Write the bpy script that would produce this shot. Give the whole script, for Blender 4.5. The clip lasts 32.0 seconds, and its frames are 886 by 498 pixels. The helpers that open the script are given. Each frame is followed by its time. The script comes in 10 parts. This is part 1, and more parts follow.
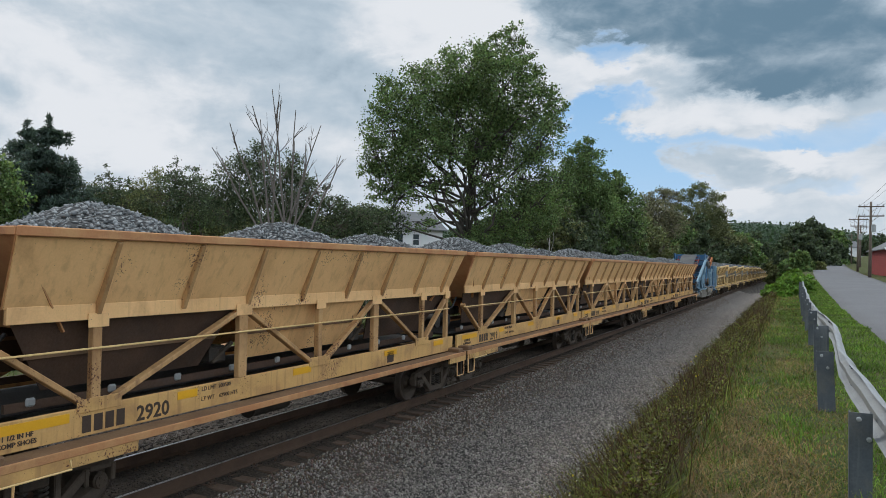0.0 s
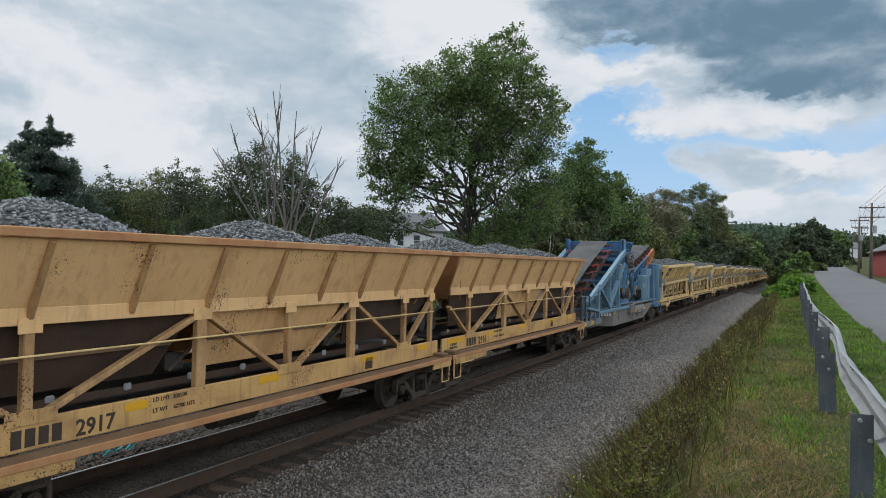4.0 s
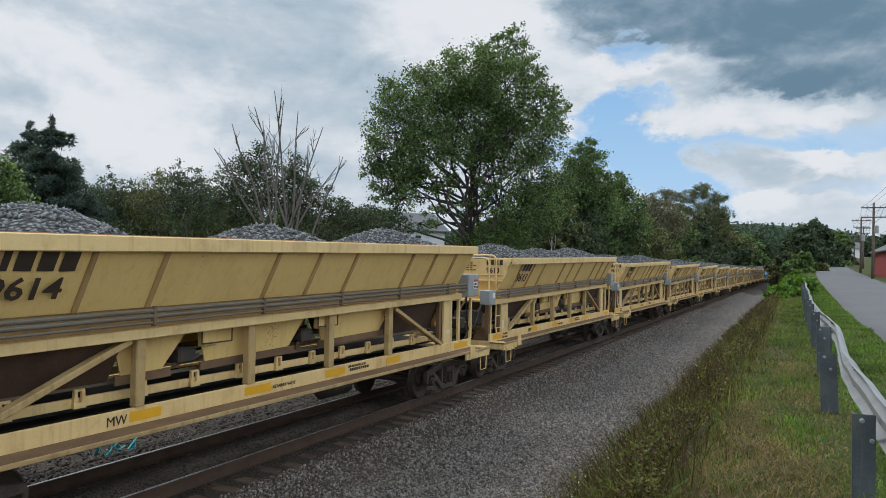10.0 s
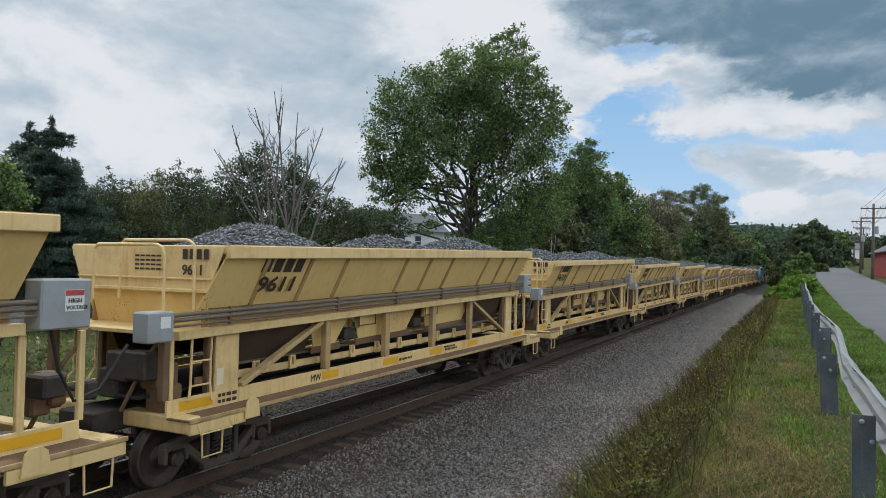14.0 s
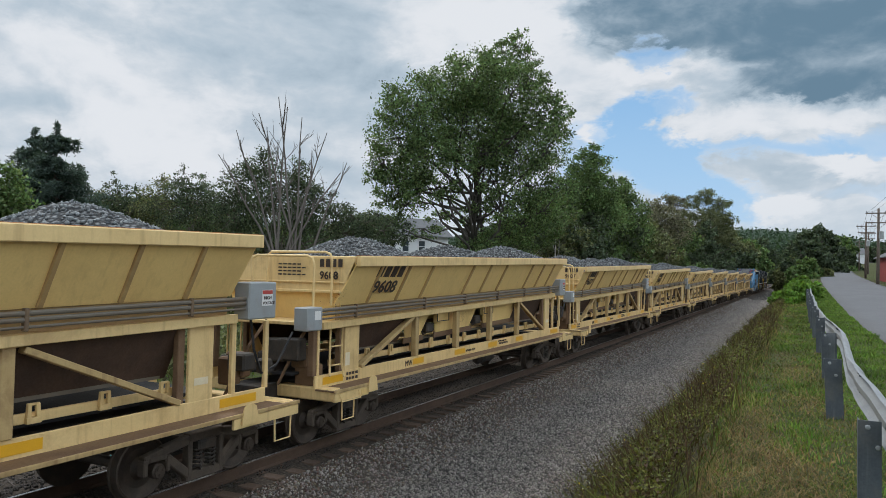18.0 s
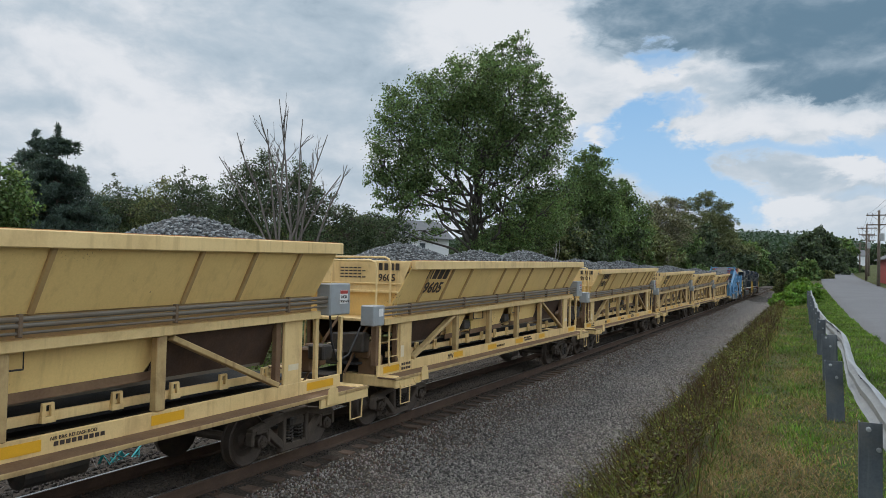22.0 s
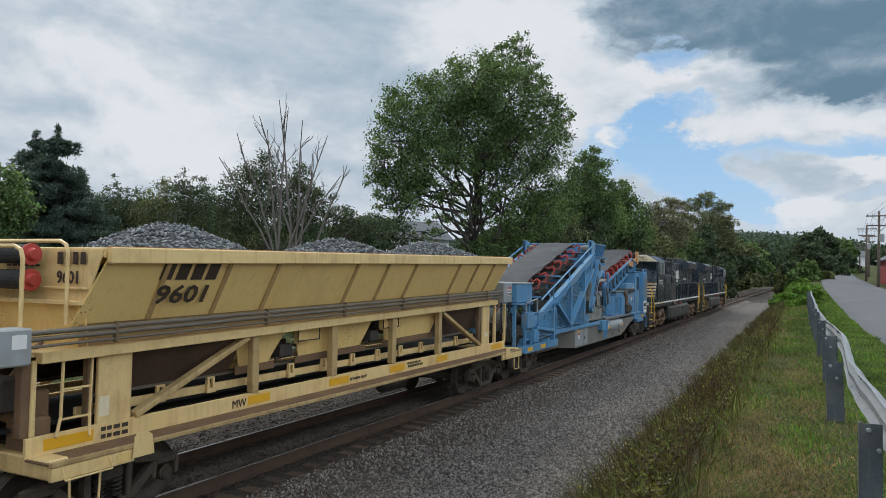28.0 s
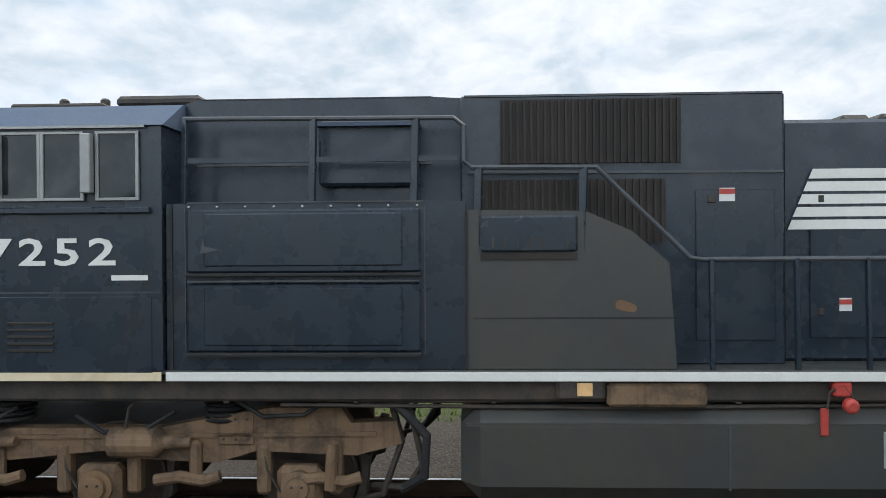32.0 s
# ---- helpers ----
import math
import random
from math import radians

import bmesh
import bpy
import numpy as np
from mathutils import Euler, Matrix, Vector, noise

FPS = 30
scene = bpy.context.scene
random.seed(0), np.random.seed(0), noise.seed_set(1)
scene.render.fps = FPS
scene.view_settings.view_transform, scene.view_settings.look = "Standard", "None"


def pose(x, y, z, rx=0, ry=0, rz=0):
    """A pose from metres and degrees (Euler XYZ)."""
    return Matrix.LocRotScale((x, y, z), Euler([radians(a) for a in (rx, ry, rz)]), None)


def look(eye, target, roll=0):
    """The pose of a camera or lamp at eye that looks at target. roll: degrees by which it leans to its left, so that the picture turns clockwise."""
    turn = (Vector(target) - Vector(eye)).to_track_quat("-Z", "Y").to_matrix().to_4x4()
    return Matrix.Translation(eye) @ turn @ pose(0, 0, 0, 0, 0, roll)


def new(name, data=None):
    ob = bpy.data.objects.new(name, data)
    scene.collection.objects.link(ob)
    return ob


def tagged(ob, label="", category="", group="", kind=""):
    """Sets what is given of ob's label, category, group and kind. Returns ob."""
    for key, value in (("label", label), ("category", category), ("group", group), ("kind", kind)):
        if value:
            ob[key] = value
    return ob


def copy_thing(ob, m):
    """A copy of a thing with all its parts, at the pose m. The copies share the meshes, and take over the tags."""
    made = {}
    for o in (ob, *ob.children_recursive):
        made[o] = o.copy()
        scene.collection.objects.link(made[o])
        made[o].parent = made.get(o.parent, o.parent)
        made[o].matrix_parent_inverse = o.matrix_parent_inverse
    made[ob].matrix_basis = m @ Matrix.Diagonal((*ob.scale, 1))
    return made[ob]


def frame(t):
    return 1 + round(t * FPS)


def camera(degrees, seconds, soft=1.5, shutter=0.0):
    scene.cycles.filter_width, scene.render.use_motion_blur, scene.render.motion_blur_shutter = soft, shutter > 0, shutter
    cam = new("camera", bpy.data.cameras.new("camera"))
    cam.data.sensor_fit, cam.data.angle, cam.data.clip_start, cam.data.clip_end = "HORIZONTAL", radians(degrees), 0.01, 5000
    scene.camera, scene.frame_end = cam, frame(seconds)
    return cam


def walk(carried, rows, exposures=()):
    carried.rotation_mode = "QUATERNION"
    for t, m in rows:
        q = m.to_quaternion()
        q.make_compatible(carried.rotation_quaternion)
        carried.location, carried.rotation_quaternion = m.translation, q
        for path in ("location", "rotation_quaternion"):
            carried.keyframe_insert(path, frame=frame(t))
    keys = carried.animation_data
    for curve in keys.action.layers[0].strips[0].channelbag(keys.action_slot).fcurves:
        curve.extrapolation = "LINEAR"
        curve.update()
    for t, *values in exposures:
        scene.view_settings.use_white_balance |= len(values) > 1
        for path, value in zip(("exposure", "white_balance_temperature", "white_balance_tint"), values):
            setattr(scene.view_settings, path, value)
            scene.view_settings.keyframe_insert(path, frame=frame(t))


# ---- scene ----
# ---- camera and its way ----
EYE = (8.74, 0.0, 3.19)
cam = camera(62.97, 32.0, soft=0.7)
# seconds, offset of the eye in metres, heading to the left of the track, pitch, lean
CAMERA_ROWS = [
    (0, 0.00, 0.00, 0.00, 25.78, 1.09, 1.21),
    (1, 0.00, 0.00, 0.00, 25.77, 1.12, 1.21),
    (2, 0.00, 0.00, 0.00, 25.79, 1.16, 1.21),
    (3.25, 0.00, 0.00, 0.00, 25.82, 1.18, 1.21),
    (5.75, 0.00, 0.00, 0.00, 25.90, 1.16, 1.21),
    (7, 0.00, 0.00, 0.00, 25.95, 1.16, 1.21),
    (9, 0.00, 0.00, 0.00, 25.95, 1.18, 1.21),
    (11, 0.00, 0.00, 0.00, 25.95, 1.18, 1.21),
    (13, 0.00, 0.00, 0.00, 25.93, 1.23, 1.21),
    (14.25, 0.00, 0.00, 0.00, 25.95, 1.25, 1.21),
    (16.75, 0.00, 0.00, 0.00, 26.20, 1.57, 1.21),
    (18, 0.00, 0.00, 0.00, 26.25, 1.62, 1.21),
    (20, 0.00, 0.00, 0.00, 26.27, 1.64, 1.21),
    (22, 0.00, 0.00, 0.00, 26.29, 1.78, 1.21),
    (24, 0.00, 0.00, 0.00, 26.23, 1.78, 1.21),
    (25.25, 0.00, 0.00, 0.00, 26.27, 1.78, 1.21),
    (27.75, 0.00, 0.00, 0.00, 26.29, 1.84, 1.21),
    (29, 0.00, 0.00, 0.00, 26.29, 1.84, 1.21),
    (30, 0.00, 0.00, 0.00, 26.29, 1.84, 1.21),
    (30.5, 0.01, 0.04, -0.03, 26.49, 1.84, 1.16),
    (30.7, -0.06, 0.03, 0.01, 28.92, 1.51, 1.49),
    (30.9, -0.09, -0.07, 0.01, 35.39, 1.27, 1.75),
    (31, -0.07, -0.15, 0.00, 39.68, 1.37, 1.63),
    (31.2, -0.07, -0.20, 0.02, 48.75, 0.53, 2.30),
    (31.5, -0.02, -0.22, 0.00, 63.44, 0.27, 1.71),
    (31.7, -0.13, -0.16, 0.03, 74.11, -1.17, 1.27),
    (31.9, -0.36, -0.30, -0.14, 86.06, -0.80, -0.07),
    (32, -0.45, -0.41, -0.27, 92.25, -0.23, -0.39),
]
walk(cam, [(t, pose(EYE[0] + dx, EYE[1] + dy, EYE[2] + dz, 90 + pitch, 0, yaw) @ pose(0, 0, 0, 0, 0, lean))
           for t, dx, dy, dz, yaw, pitch, lean in CAMERA_ROWS],
     exposures=[(0, 0.0), (30.4, -0.05), (31, -0.08), (31.5, -0.05), (31.8, 0.15), (32, 0.36)])


# ---- node helpers ----
class Nodes:
    """A small wrapper to write node trees in few lines."""

    def __init__(self, tree):
        self.tree = tree
        tree.nodes.clear()

    def add(self, kind, inputs=None):
        n = self.tree.nodes.new(kind)
        for k, v in (inputs or {}).items():
            self.put(n, k, v)
        return n

    def put(self, n, k, v):
        if isinstance(v, bpy.types.NodeSocket):
            self.tree.links.new(v, n.inputs[k])
        elif isinstance(v, bpy.types.Node):
            self.tree.links.new(v.outputs[0], n.inputs[k])
        else:
            n.inputs[k].default_value = v

    def math(self, op, a, b=0.0, clamp=False):
        n = self.add("ShaderNodeMath", {0: a, 1: b})
        n.operation, n.use_clamp = op, clamp
        return n.outputs[0]

    def vec(self, op, a, b=(0, 0, 0), out=0):
        n = self.add("ShaderNodeVectorMath", {0: a, 1: b})
        n.operation = op
        return n.outputs[out]

    def mix(self, fac, a, b, blend="MIX"):
        n = self.add("ShaderNodeMix")
        n.data_type, n.blend_type = "RGBA", blend
        self.put(n, 0, fac), self.put(n, 6, a), self.put(n, 7, b)
        return n.outputs[2]

    def noise(self, vector, scale, detail=4.0, rough=0.55, distortion=0.0):
        return self.add("ShaderNodeTexNoise", {"Vector": vector, "Scale": scale, "Detail": detail, "Roughness": rough,
                                               "Distortion": distortion}).outputs[0]

    def ramp(self, fac, lo, hi, a=0.0, b=1.0, smooth=True):
        n = self.add("ShaderNodeMapRange", {"Value": fac, "From Min": lo, "From Max": hi, "To Min": a, "To Max": b})
        n.interpolation_type = "SMOOTHSTEP" if smooth else "LINEAR"
        return n.outputs[0]


def rgb(r, g, b):
    return (r, g, b, 1.0)


# ---- sky: broken cloud with blue gaps, the same for the dome of drifting cloud and for the world behind it ----
SUN_AZ, SUN_EL = 62.0, 52.0      # degrees: to the left of the track, above the horizon


def heading(az, el):
    a, e = radians(az), radians(el)
    return (-math.sin(a) * math.cos(e), math.cos(a) * math.cos(e), math.sin(e))


# masses of cloud: heading, elevation, half width and half height in degrees, weight
DARK_MASSES = [(7.0, 18.9, 9.0, 2.3, 0.62), (-0.5, 15.6, 6.0, 2.3, 0.60), (4.8, 13.9, 3.6, 0.9, 0.35), (15.6, 19.6, 3.2, 1.3, 0.35), (43.7, 17.0, 9.0, 2.6, 0.17), (35.5, 13.8, 6.0, 2.3, 0.17),
               (27.3, 12.3, 4.0, 1.6, 0.08), (5.9, 7.6, 3.6, 0.8, 0.25), (12.5, 14.5, 2.4, 0.7, 0.20), (57.1, 16.7, 3.0, 1.1, 0.10), (57.2, 9.8, 3.0, 1.2, 0.08), (0.7, 6.1, 3.4, 0.7, 0.18), (-2.0, 9.8, 2.2, 0.9, 0.12)]
GAPS = [(12.9, 16.6, 2.2, 1.0, -0.8), (14.7, 10.0, 1.9, 2.4, -0.75), (11.3, 7.6, 1.9, 2.1, -0.70), (8.8, 5.8, 2.2, 1.3, -0.55), (13.0, 12.7, 1.9, 1.2, -0.40), (17.9, 9.0, 1.6, 1.9, -0.35), (6.3, 5.2, 2.8, 1.3, -0.25), (4.4, 8.9, 4.0, 0.7, -0.38), (-3.0, 9.6, 3.2, 1.0, -0.45), (-1.2, 5.9, 3.0, 0.6, -0.35)]
LIT_MASSES = [(57.7, 14.1, 3.9, 2.2, 0.26), (51.5, 9.8, 5.4, 2.6, 0.34), (22.9, 16.6, 6.4, 4.2, 0.30), (28.4, 19.0, 5.4, 2.4, 0.28), (8.3, 11.1, 2.9, 1.4, 0.42), (1.6, 11.6, 3.2, 1.0, 0.30), (0.7, 7.7, 2.6, 0.8, 0.42),
              (4.2, 4.8, 2.3, 0.8, 0.38), (16.6, 10.5, 1.5, 0.8, 0.50), (13.7, 15.6, 3.4, 0.9, 0.30), (47.5, 7.1, 6.1, 1.7, 0.20), (90, 22, 12, 6, 0.25), (75, 10, 9, 4, 0.2)]


def sky_colour(n, way):
    """Colour of the clouded sky in the direction way."""
    way = n.vec("NORMALIZE", way)
    sep = n.add("ShaderNodeSeparateXYZ", {0: way})
    tall_way = n.vec("MULTIPLY", way, (1.0, 1.0, 1.9))
    warp = n.add("ShaderNodeTexNoise", {"Vector": tall_way, "Scale": 5.0, "Detail": 3.0}).outputs[1]
    bent = n.vec("ADD", tall_way, n.vec("MULTIPLY", n.vec("SUBTRACT", warp, (0.5, 0.5, 0.5)), (0.10, 0.10, 0.10)))
    big = n.noise(bent, 3.2, 6.0, 0.55)
    puff = n.noise(bent, 9.0, 9.0, 0.58)
    above = n.noise(n.vec("ADD", bent, (0.0, 0.0, 0.04)), 9.0, 5.0, 0.55)
    dens = n.math("ADD", n.math("MULTIPLY", n.math("SUBTRACT", big, 0.5), 0.70), 0.36)
    ragged = n.add("ShaderNodeSeparateXYZ", {0: n.add("ShaderNodeTexNoise", {"Vector": bent, "Scale": 11.0, "Detail": 7.0, "Roughness": 0.6}).outputs[1]})
    az = n.math("MULTIPLY", n.math("ARCTAN2", n.math("MULTIPLY", sep.outputs[0], -1.0), sep.outputs[1]), 180 / math.pi)
    el = n.math("MULTIPLY", n.math("ARCSINE", sep.outputs[2]), 180 / math.pi)
    az = n.math("ADD", az, n.math("MULTIPLY", n.math("SUBTRACT", ragged.outputs[0], 0.5), 9.0))
    el = n.math("ADD", el, n.math("MULTIPLY", n.math("SUBTRACT", ragged.outputs[1], 0.5), 5.0))

    def lump(a, e, w, h, weight, soft=1.7):
        u = n.math("MULTIPLY", n.math("SUBTRACT", az, a), 1 / w)
        v = n.math("MULTIPLY", n.math("SUBTRACT", el, e), 1 / h)
        return n.ramp(n.math("ADD", n.math("MULTIPLY", u, u), n.math("MULTIPLY", v, v)), soft * soft, 0.0, 0.0, weight)
    gaps = dens
    for m in DARK_MASSES:
        mass = lump(*m)
        dens = n.math("ADD", dens, mass)
        gaps = n.math("ADD", gaps, mass)
    for m in GAPS:
        gaps = n.math("ADD", gaps, lump(*m))
    # sunlit tops and shaded bases of the puffs
    glow = n.math("MULTIPLY", n.math("SUBTRACT", puff, above), 0.75)
    glow = n.math("ADD", glow, n.math("MULTIPLY", n.math("SUBTRACT", puff, 0.5), 0.75))
    for m in LIT_MASSES:
        lit = lump(*m, soft=1.5)
        glow = n.math("ADD", glow, lit)
        gaps = n.math("ADD", gaps, lit)
    cover = n.ramp(gaps, -0.25, 0.36)
    thick = n.math("SUBTRACT", n.ramp(dens, 0.18, 1.05), glow)
    white, grey, dark = rgb(0.77, 0.80, 0.845), rgb(0.455, 0.55, 0.64), rgb(0.14, 0.235, 0.325)
    cloud = n.mix(n.ramp(thick, -0.30, 0.48), white, grey)
    cloud = n.mix(n.ramp(thick, 0.34, 1.15), cloud, dark)
    cloud = n.mix(n.ramp(gaps, 0.36, 0.0, 0.0, 0.6), cloud, rgb(0.60, 0.71, 0.84))
    blue = n.mix(n.ramp(sep.outputs[2], 0.02, 0.45), rgb(0.42, 0.64, 0.88), rgb(0.14, 0.37, 0.72))
    colour = n.mix(cover, blue, cloud)
    haze = n.ramp(sep.outputs[2], 0.14, 0.0, 0.0, 0.45)
    return n.mix(haze, colour, rgb(0.62, 0.70, 0.78))


SKY_STRENGTH = 1.0     # the clouds ahead
OPEN_SKY = 2.05         # the brighter overhead and eastern sky
world = bpy.data.worlds.new("world")
world.use_nodes = True
scene.world = world
n = Nodes(world.node_tree)
nishita = n.add("ShaderNodeTexSky")
nishita.sky_type, nishita.sun_disc, nishita.altitude = "NISHITA", False, 400
nishita.sun_elevation, nishita.sun_rotation = radians(SUN_EL), radians(-SUN_AZ)
clouds = n.add("ShaderNodeBackground", {"Color": sky_colour(n, n.add("ShaderNodeTexCoord").outputs["Generated"]), "Strength": OPEN_SKY})
clear = n.add("ShaderNodeBackground", {"Color": nishita.outputs[0], "Strength": 0.09})
n.add("ShaderNodeOutputWorld", {0: n.add("ShaderNodeMixShader", {0: 0.9, 1: clear, 2: clouds}).outputs[0]})

sun = new("sun", bpy.data.lights.new("sun", "SUN"))
sun.data.energy, sun.data.angle, sun.data.color = 1.5, radians(14), (1.0, 0.96, 0.9)
sun.matrix_world = look(Vector(heading(SUN_AZ, SUN_EL)) * 100, (0, 0, 0))


# ---- materials ----
def material(name, build):
    m = bpy.data.materials.new(name)
    m.use_nodes = True
    n = Nodes(m.node_tree)
    shader = build(n)
    n.add("ShaderNodeOutputMaterial", {0: shader})
    return m


def surface(name, base, second=None, amount=0.5, scale=3.0, rough=0.6, metal=0.0, bump=0.15, grain=60.0, dirt=None, dirt_amount=0.3,
            dirt_scale=1.2, island=0.0, spec=0.5, streak=None, streak_amount=0.0, coords="Object", spots=None, spots_at=0.66, object_vary=0.0, chips=None, chips_at=0.60):
    """A painted, worn or raw surface: base and second colour blotched together, grain, dirt stains, streaks and rust spots."""
    def build(n):
        at = n.add("ShaderNodeTexCoord").outputs[coords]
        col = rgb(*base)
        blot = n.noise(at, scale, 5.0, 0.6)
        col = n.mix(n.math("MULTIPLY", n.ramp(blot, 0.35, 0.65), amount), col, rgb(*(second or [c * 0.75 for c in base])))
        fine = n.noise(at, grain, 3.0, 0.6)
        col = n.mix(n.math("MULTIPLY", n.ramp(fine, 0.3, 0.7), 0.22), col, n.mix(1.0, col, rgb(0.72, 0.72, 0.72), "MULTIPLY"))
        if dirt:
            d = n.noise(at, dirt_scale, 6.0, 0.65, 0.4)
            col = n.mix(n.math("MULTIPLY", n.ramp(d, 0.48, 0.7), dirt_amount), col, rgb(*dirt))
        if streak:
            long = n.vec("MULTIPLY", at, (5.0, 5.0, 0.35))
            s = n.noise(long, 2.2, 5.0, 0.6)
            col = n.mix(n.math("MULTIPLY", n.ramp(s, 0.5, 0.72), streak_amount), col, rgb(*streak))
        if spots:
            s = n.noise(at, 5.5, 7.0, 0.72)
            col = n.mix(n.ramp(s, spots_at, spots_at + 0.03), col, rgb(*spots))
        if chips:
            where = n.ramp(n.noise(at, 1.1, 3.0, 0.6), 0.50, 0.66, 0.0, 0.16)
            c = n.math("ADD", n.noise(at, 34.0, 3.0, 0.6), where)
            col = n.mix(n.ramp(c, chips_at + 0.10, chips_at + 0.13), col, rgb(*chips))
        if island:
            r = n.add("ShaderNodeNewGeometry").outputs["Random Per Island"]
            hsv = n.add("ShaderNodeHueSaturation", {"Hue": n.ramp(r, 0, 1, 0.5 - island * 0.06, 0.5 + island * 0.05, False), "Saturation": 1.0,
                                                    "Value": n.ramp(n.math("FRACT", n.math("MULTIPLY", r, 7.31)), 0, 1, 1 - island * 0.55, 1 + island * 0.6, False), "Color": col})
            col = hsv.outputs[0]
        if object_vary:
            r = n.add("ShaderNodeObjectInfo").outputs["Random"]
            col = n.add("ShaderNodeHueSaturation", {"Value": n.ramp(r, 0, 1, 1 - object_vary, 1 + object_vary, False), "Color": col}).outputs[0]
        ro = n.ramp(fine, 0.2, 0.8, max(0.02, rough - 0.1), min(1.0, rough + 0.1))
        bm = n.add("ShaderNodeBump", {"Strength": bump, "Distance": 0.02, "Height": n.math("ADD", fine, n.math("MULTIPLY", blot, 1.5))})
        sh = n.add("ShaderNodeBsdfPrincipled", {"Base Color": col, "Roughness": ro, "Metallic": metal, "Normal": bm.outputs[0], "Specular IOR Level": spec})
        return sh.outputs[0]
    return material(name, build)


def leaf_material(name, base, vary=0.5, rough=0.6, spec=0.25):
    def build(n):
        r = n.add("ShaderNodeNewGeometry").outputs["Random Per Island"]
        at = n.add("ShaderNodeTexCoord").outputs["Object"]
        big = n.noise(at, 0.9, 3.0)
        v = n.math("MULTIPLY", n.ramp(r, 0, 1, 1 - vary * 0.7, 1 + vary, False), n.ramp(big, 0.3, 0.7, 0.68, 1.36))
        col = n.add("ShaderNodeHueSaturation", {"Hue": n.ramp(n.math("FRACT", n.math("MULTIPLY", r, 5.77)), 0, 1, 0.5 - 0.04 * vary, 0.5 + 0.03 * vary, False),
                                                "Value": v, "Color": rgb(*base)}).outputs[0]
        a = n.add("ShaderNodeBsdfPrincipled", {"Base Color": col, "Roughness": rough, "Specular IOR Level": spec})
        b = n.add("ShaderNodeBsdfTranslucent", {"Color": n.mix(1.0, col, rgb(1.15, 1.25, 0.6), "MULTIPLY")})
        return n.add("ShaderNodeMixShader", {0: 0.30, 1: a.outputs[0], 2: b.outputs[0]}).outputs[0]
    return material(name, build)


def glass_material(name, tint=(0.012, 0.018, 0.02), rough=0.05):
    def build(n):
        at = n.add("ShaderNodeTexCoord").outputs["Object"]
        dust = n.noise(at, 2.5, 5.0)
        sh = n.add("ShaderNodeBsdfPrincipled", {"Base Color": n.mix(n.ramp(dust, 0.4, 0.8, 0.0, 0.15), rgb(*tint), rgb(0.25, 0.27, 0.27)), "Roughness": rough,
                                                "Specular IOR Level": 0.4})
        return sh.outputs[0]
    return material(name, build)


TAN = surface("tan_paint", (0.86, 0.605, 0.235), (0.78, 0.535, 0.20), 0.5, 0.8, 0.45, 0, 0.03, 40, (0.55, 0.36, 0.14), 0.3, 0.9, streak=(0.46, 0.28, 0.11), streak_amount=0.22,
              spots=(0.26, 0.13, 0.05), spots_at=0.735, chips=(0.30, 0.15, 0.06), chips_at=0.66)
CREAM = surface("cream_paint", (0.80, 0.58, 0.265), (0.72, 0.50, 0.21), 0.5, 1.2, 0.5, 0, 0.04, 40, (0.40, 0.235, 0.095), 0.45, 1.6, streak=(0.32, 0.17, 0.07), streak_amount=0.3, spots=(0.26, 0.13, 0.05), spots_at=0.70)
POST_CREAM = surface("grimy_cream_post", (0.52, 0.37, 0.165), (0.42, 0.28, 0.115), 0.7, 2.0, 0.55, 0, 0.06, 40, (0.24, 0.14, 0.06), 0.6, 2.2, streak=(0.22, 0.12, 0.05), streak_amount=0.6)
OCHRE = surface("faded_orange_tan_paint", (0.90, 0.56, 0.255), (0.80, 0.48, 0.205), 0.6, 0.9, 0.55, 0, 0.04, 40, (0.46, 0.24, 0.10), 0.5, 1.3, streak=(0.36, 0.175, 0.075), streak_amount=0.3,
                spots=(0.13, 0.05, 0.024), spots_at=0.655, chips=(0.12, 0.05, 0.025), chips_at=0.60)
OLD_POST = surface("grimy_ochre_post_and_rib_shade", (0.56, 0.335, 0.145), (0.38, 0.21, 0.088), 0.7, 1.8, 0.65, 0, 0.08, 40, (0.22, 0.11, 0.05), 0.6, 2.0, streak=(0.20, 0.10, 0.05), streak_amount=0.6, chips=(0.12, 0.05, 0.025), chips_at=0.59)
OCHRE_RUST = surface("rust_stained_rim", (0.46, 0.205, 0.085), (0.56, 0.32, 0.14), 0.7, 2.0, 0.75, 0, 0.15, 50, (0.30, 0.13, 0.06), 0.6, 2.5)
SILL_ORANGE = surface("orange_yellow_sill_paint", (0.66, 0.405, 0.15), (0.52, 0.30, 0.11), 0.6, 1.6, 0.55, 0, 0.06, 40, (0.32, 0.18, 0.085), 0.65, 1.6, streak=(0.26, 0.14, 0.06), streak_amount=0.5, spots=(0.2, 0.1, 0.05), spots_at=0.7, chips=(0.15, 0.065, 0.03), chips_at=0.60)
MARK_ORANGE = surface("reflective_orange", (0.80, 0.42, 0.02), (0.72, 0.38, 0.03), 0.4, 4.0, 0.4, 0, 0.03, 80)
# tan browned by grime, with the ribs' shadow edges put into the colour
TAN_DIRT_SHADE = surface("grimy_shaded_tan_rib", (0.42, 0.265, 0.11), (0.52, 0.34, 0.14), 0.6, 1.5, 0.6, 0, 0.08, 40, (0.22, 0.13, 0.06), 0.5, 1.4)
# brown hopper sheets, darkened to hold the shade of their undersides
HOPPER_DARK = surface("shaded_brown_hopper_underside", (0.060, 0.034, 0.022), (0.105, 0.058, 0.034), 0.7, 1.5, 0.8, 0, 0.2, 30, (0.06, 0.04, 0.03), 0.5, 1.8)
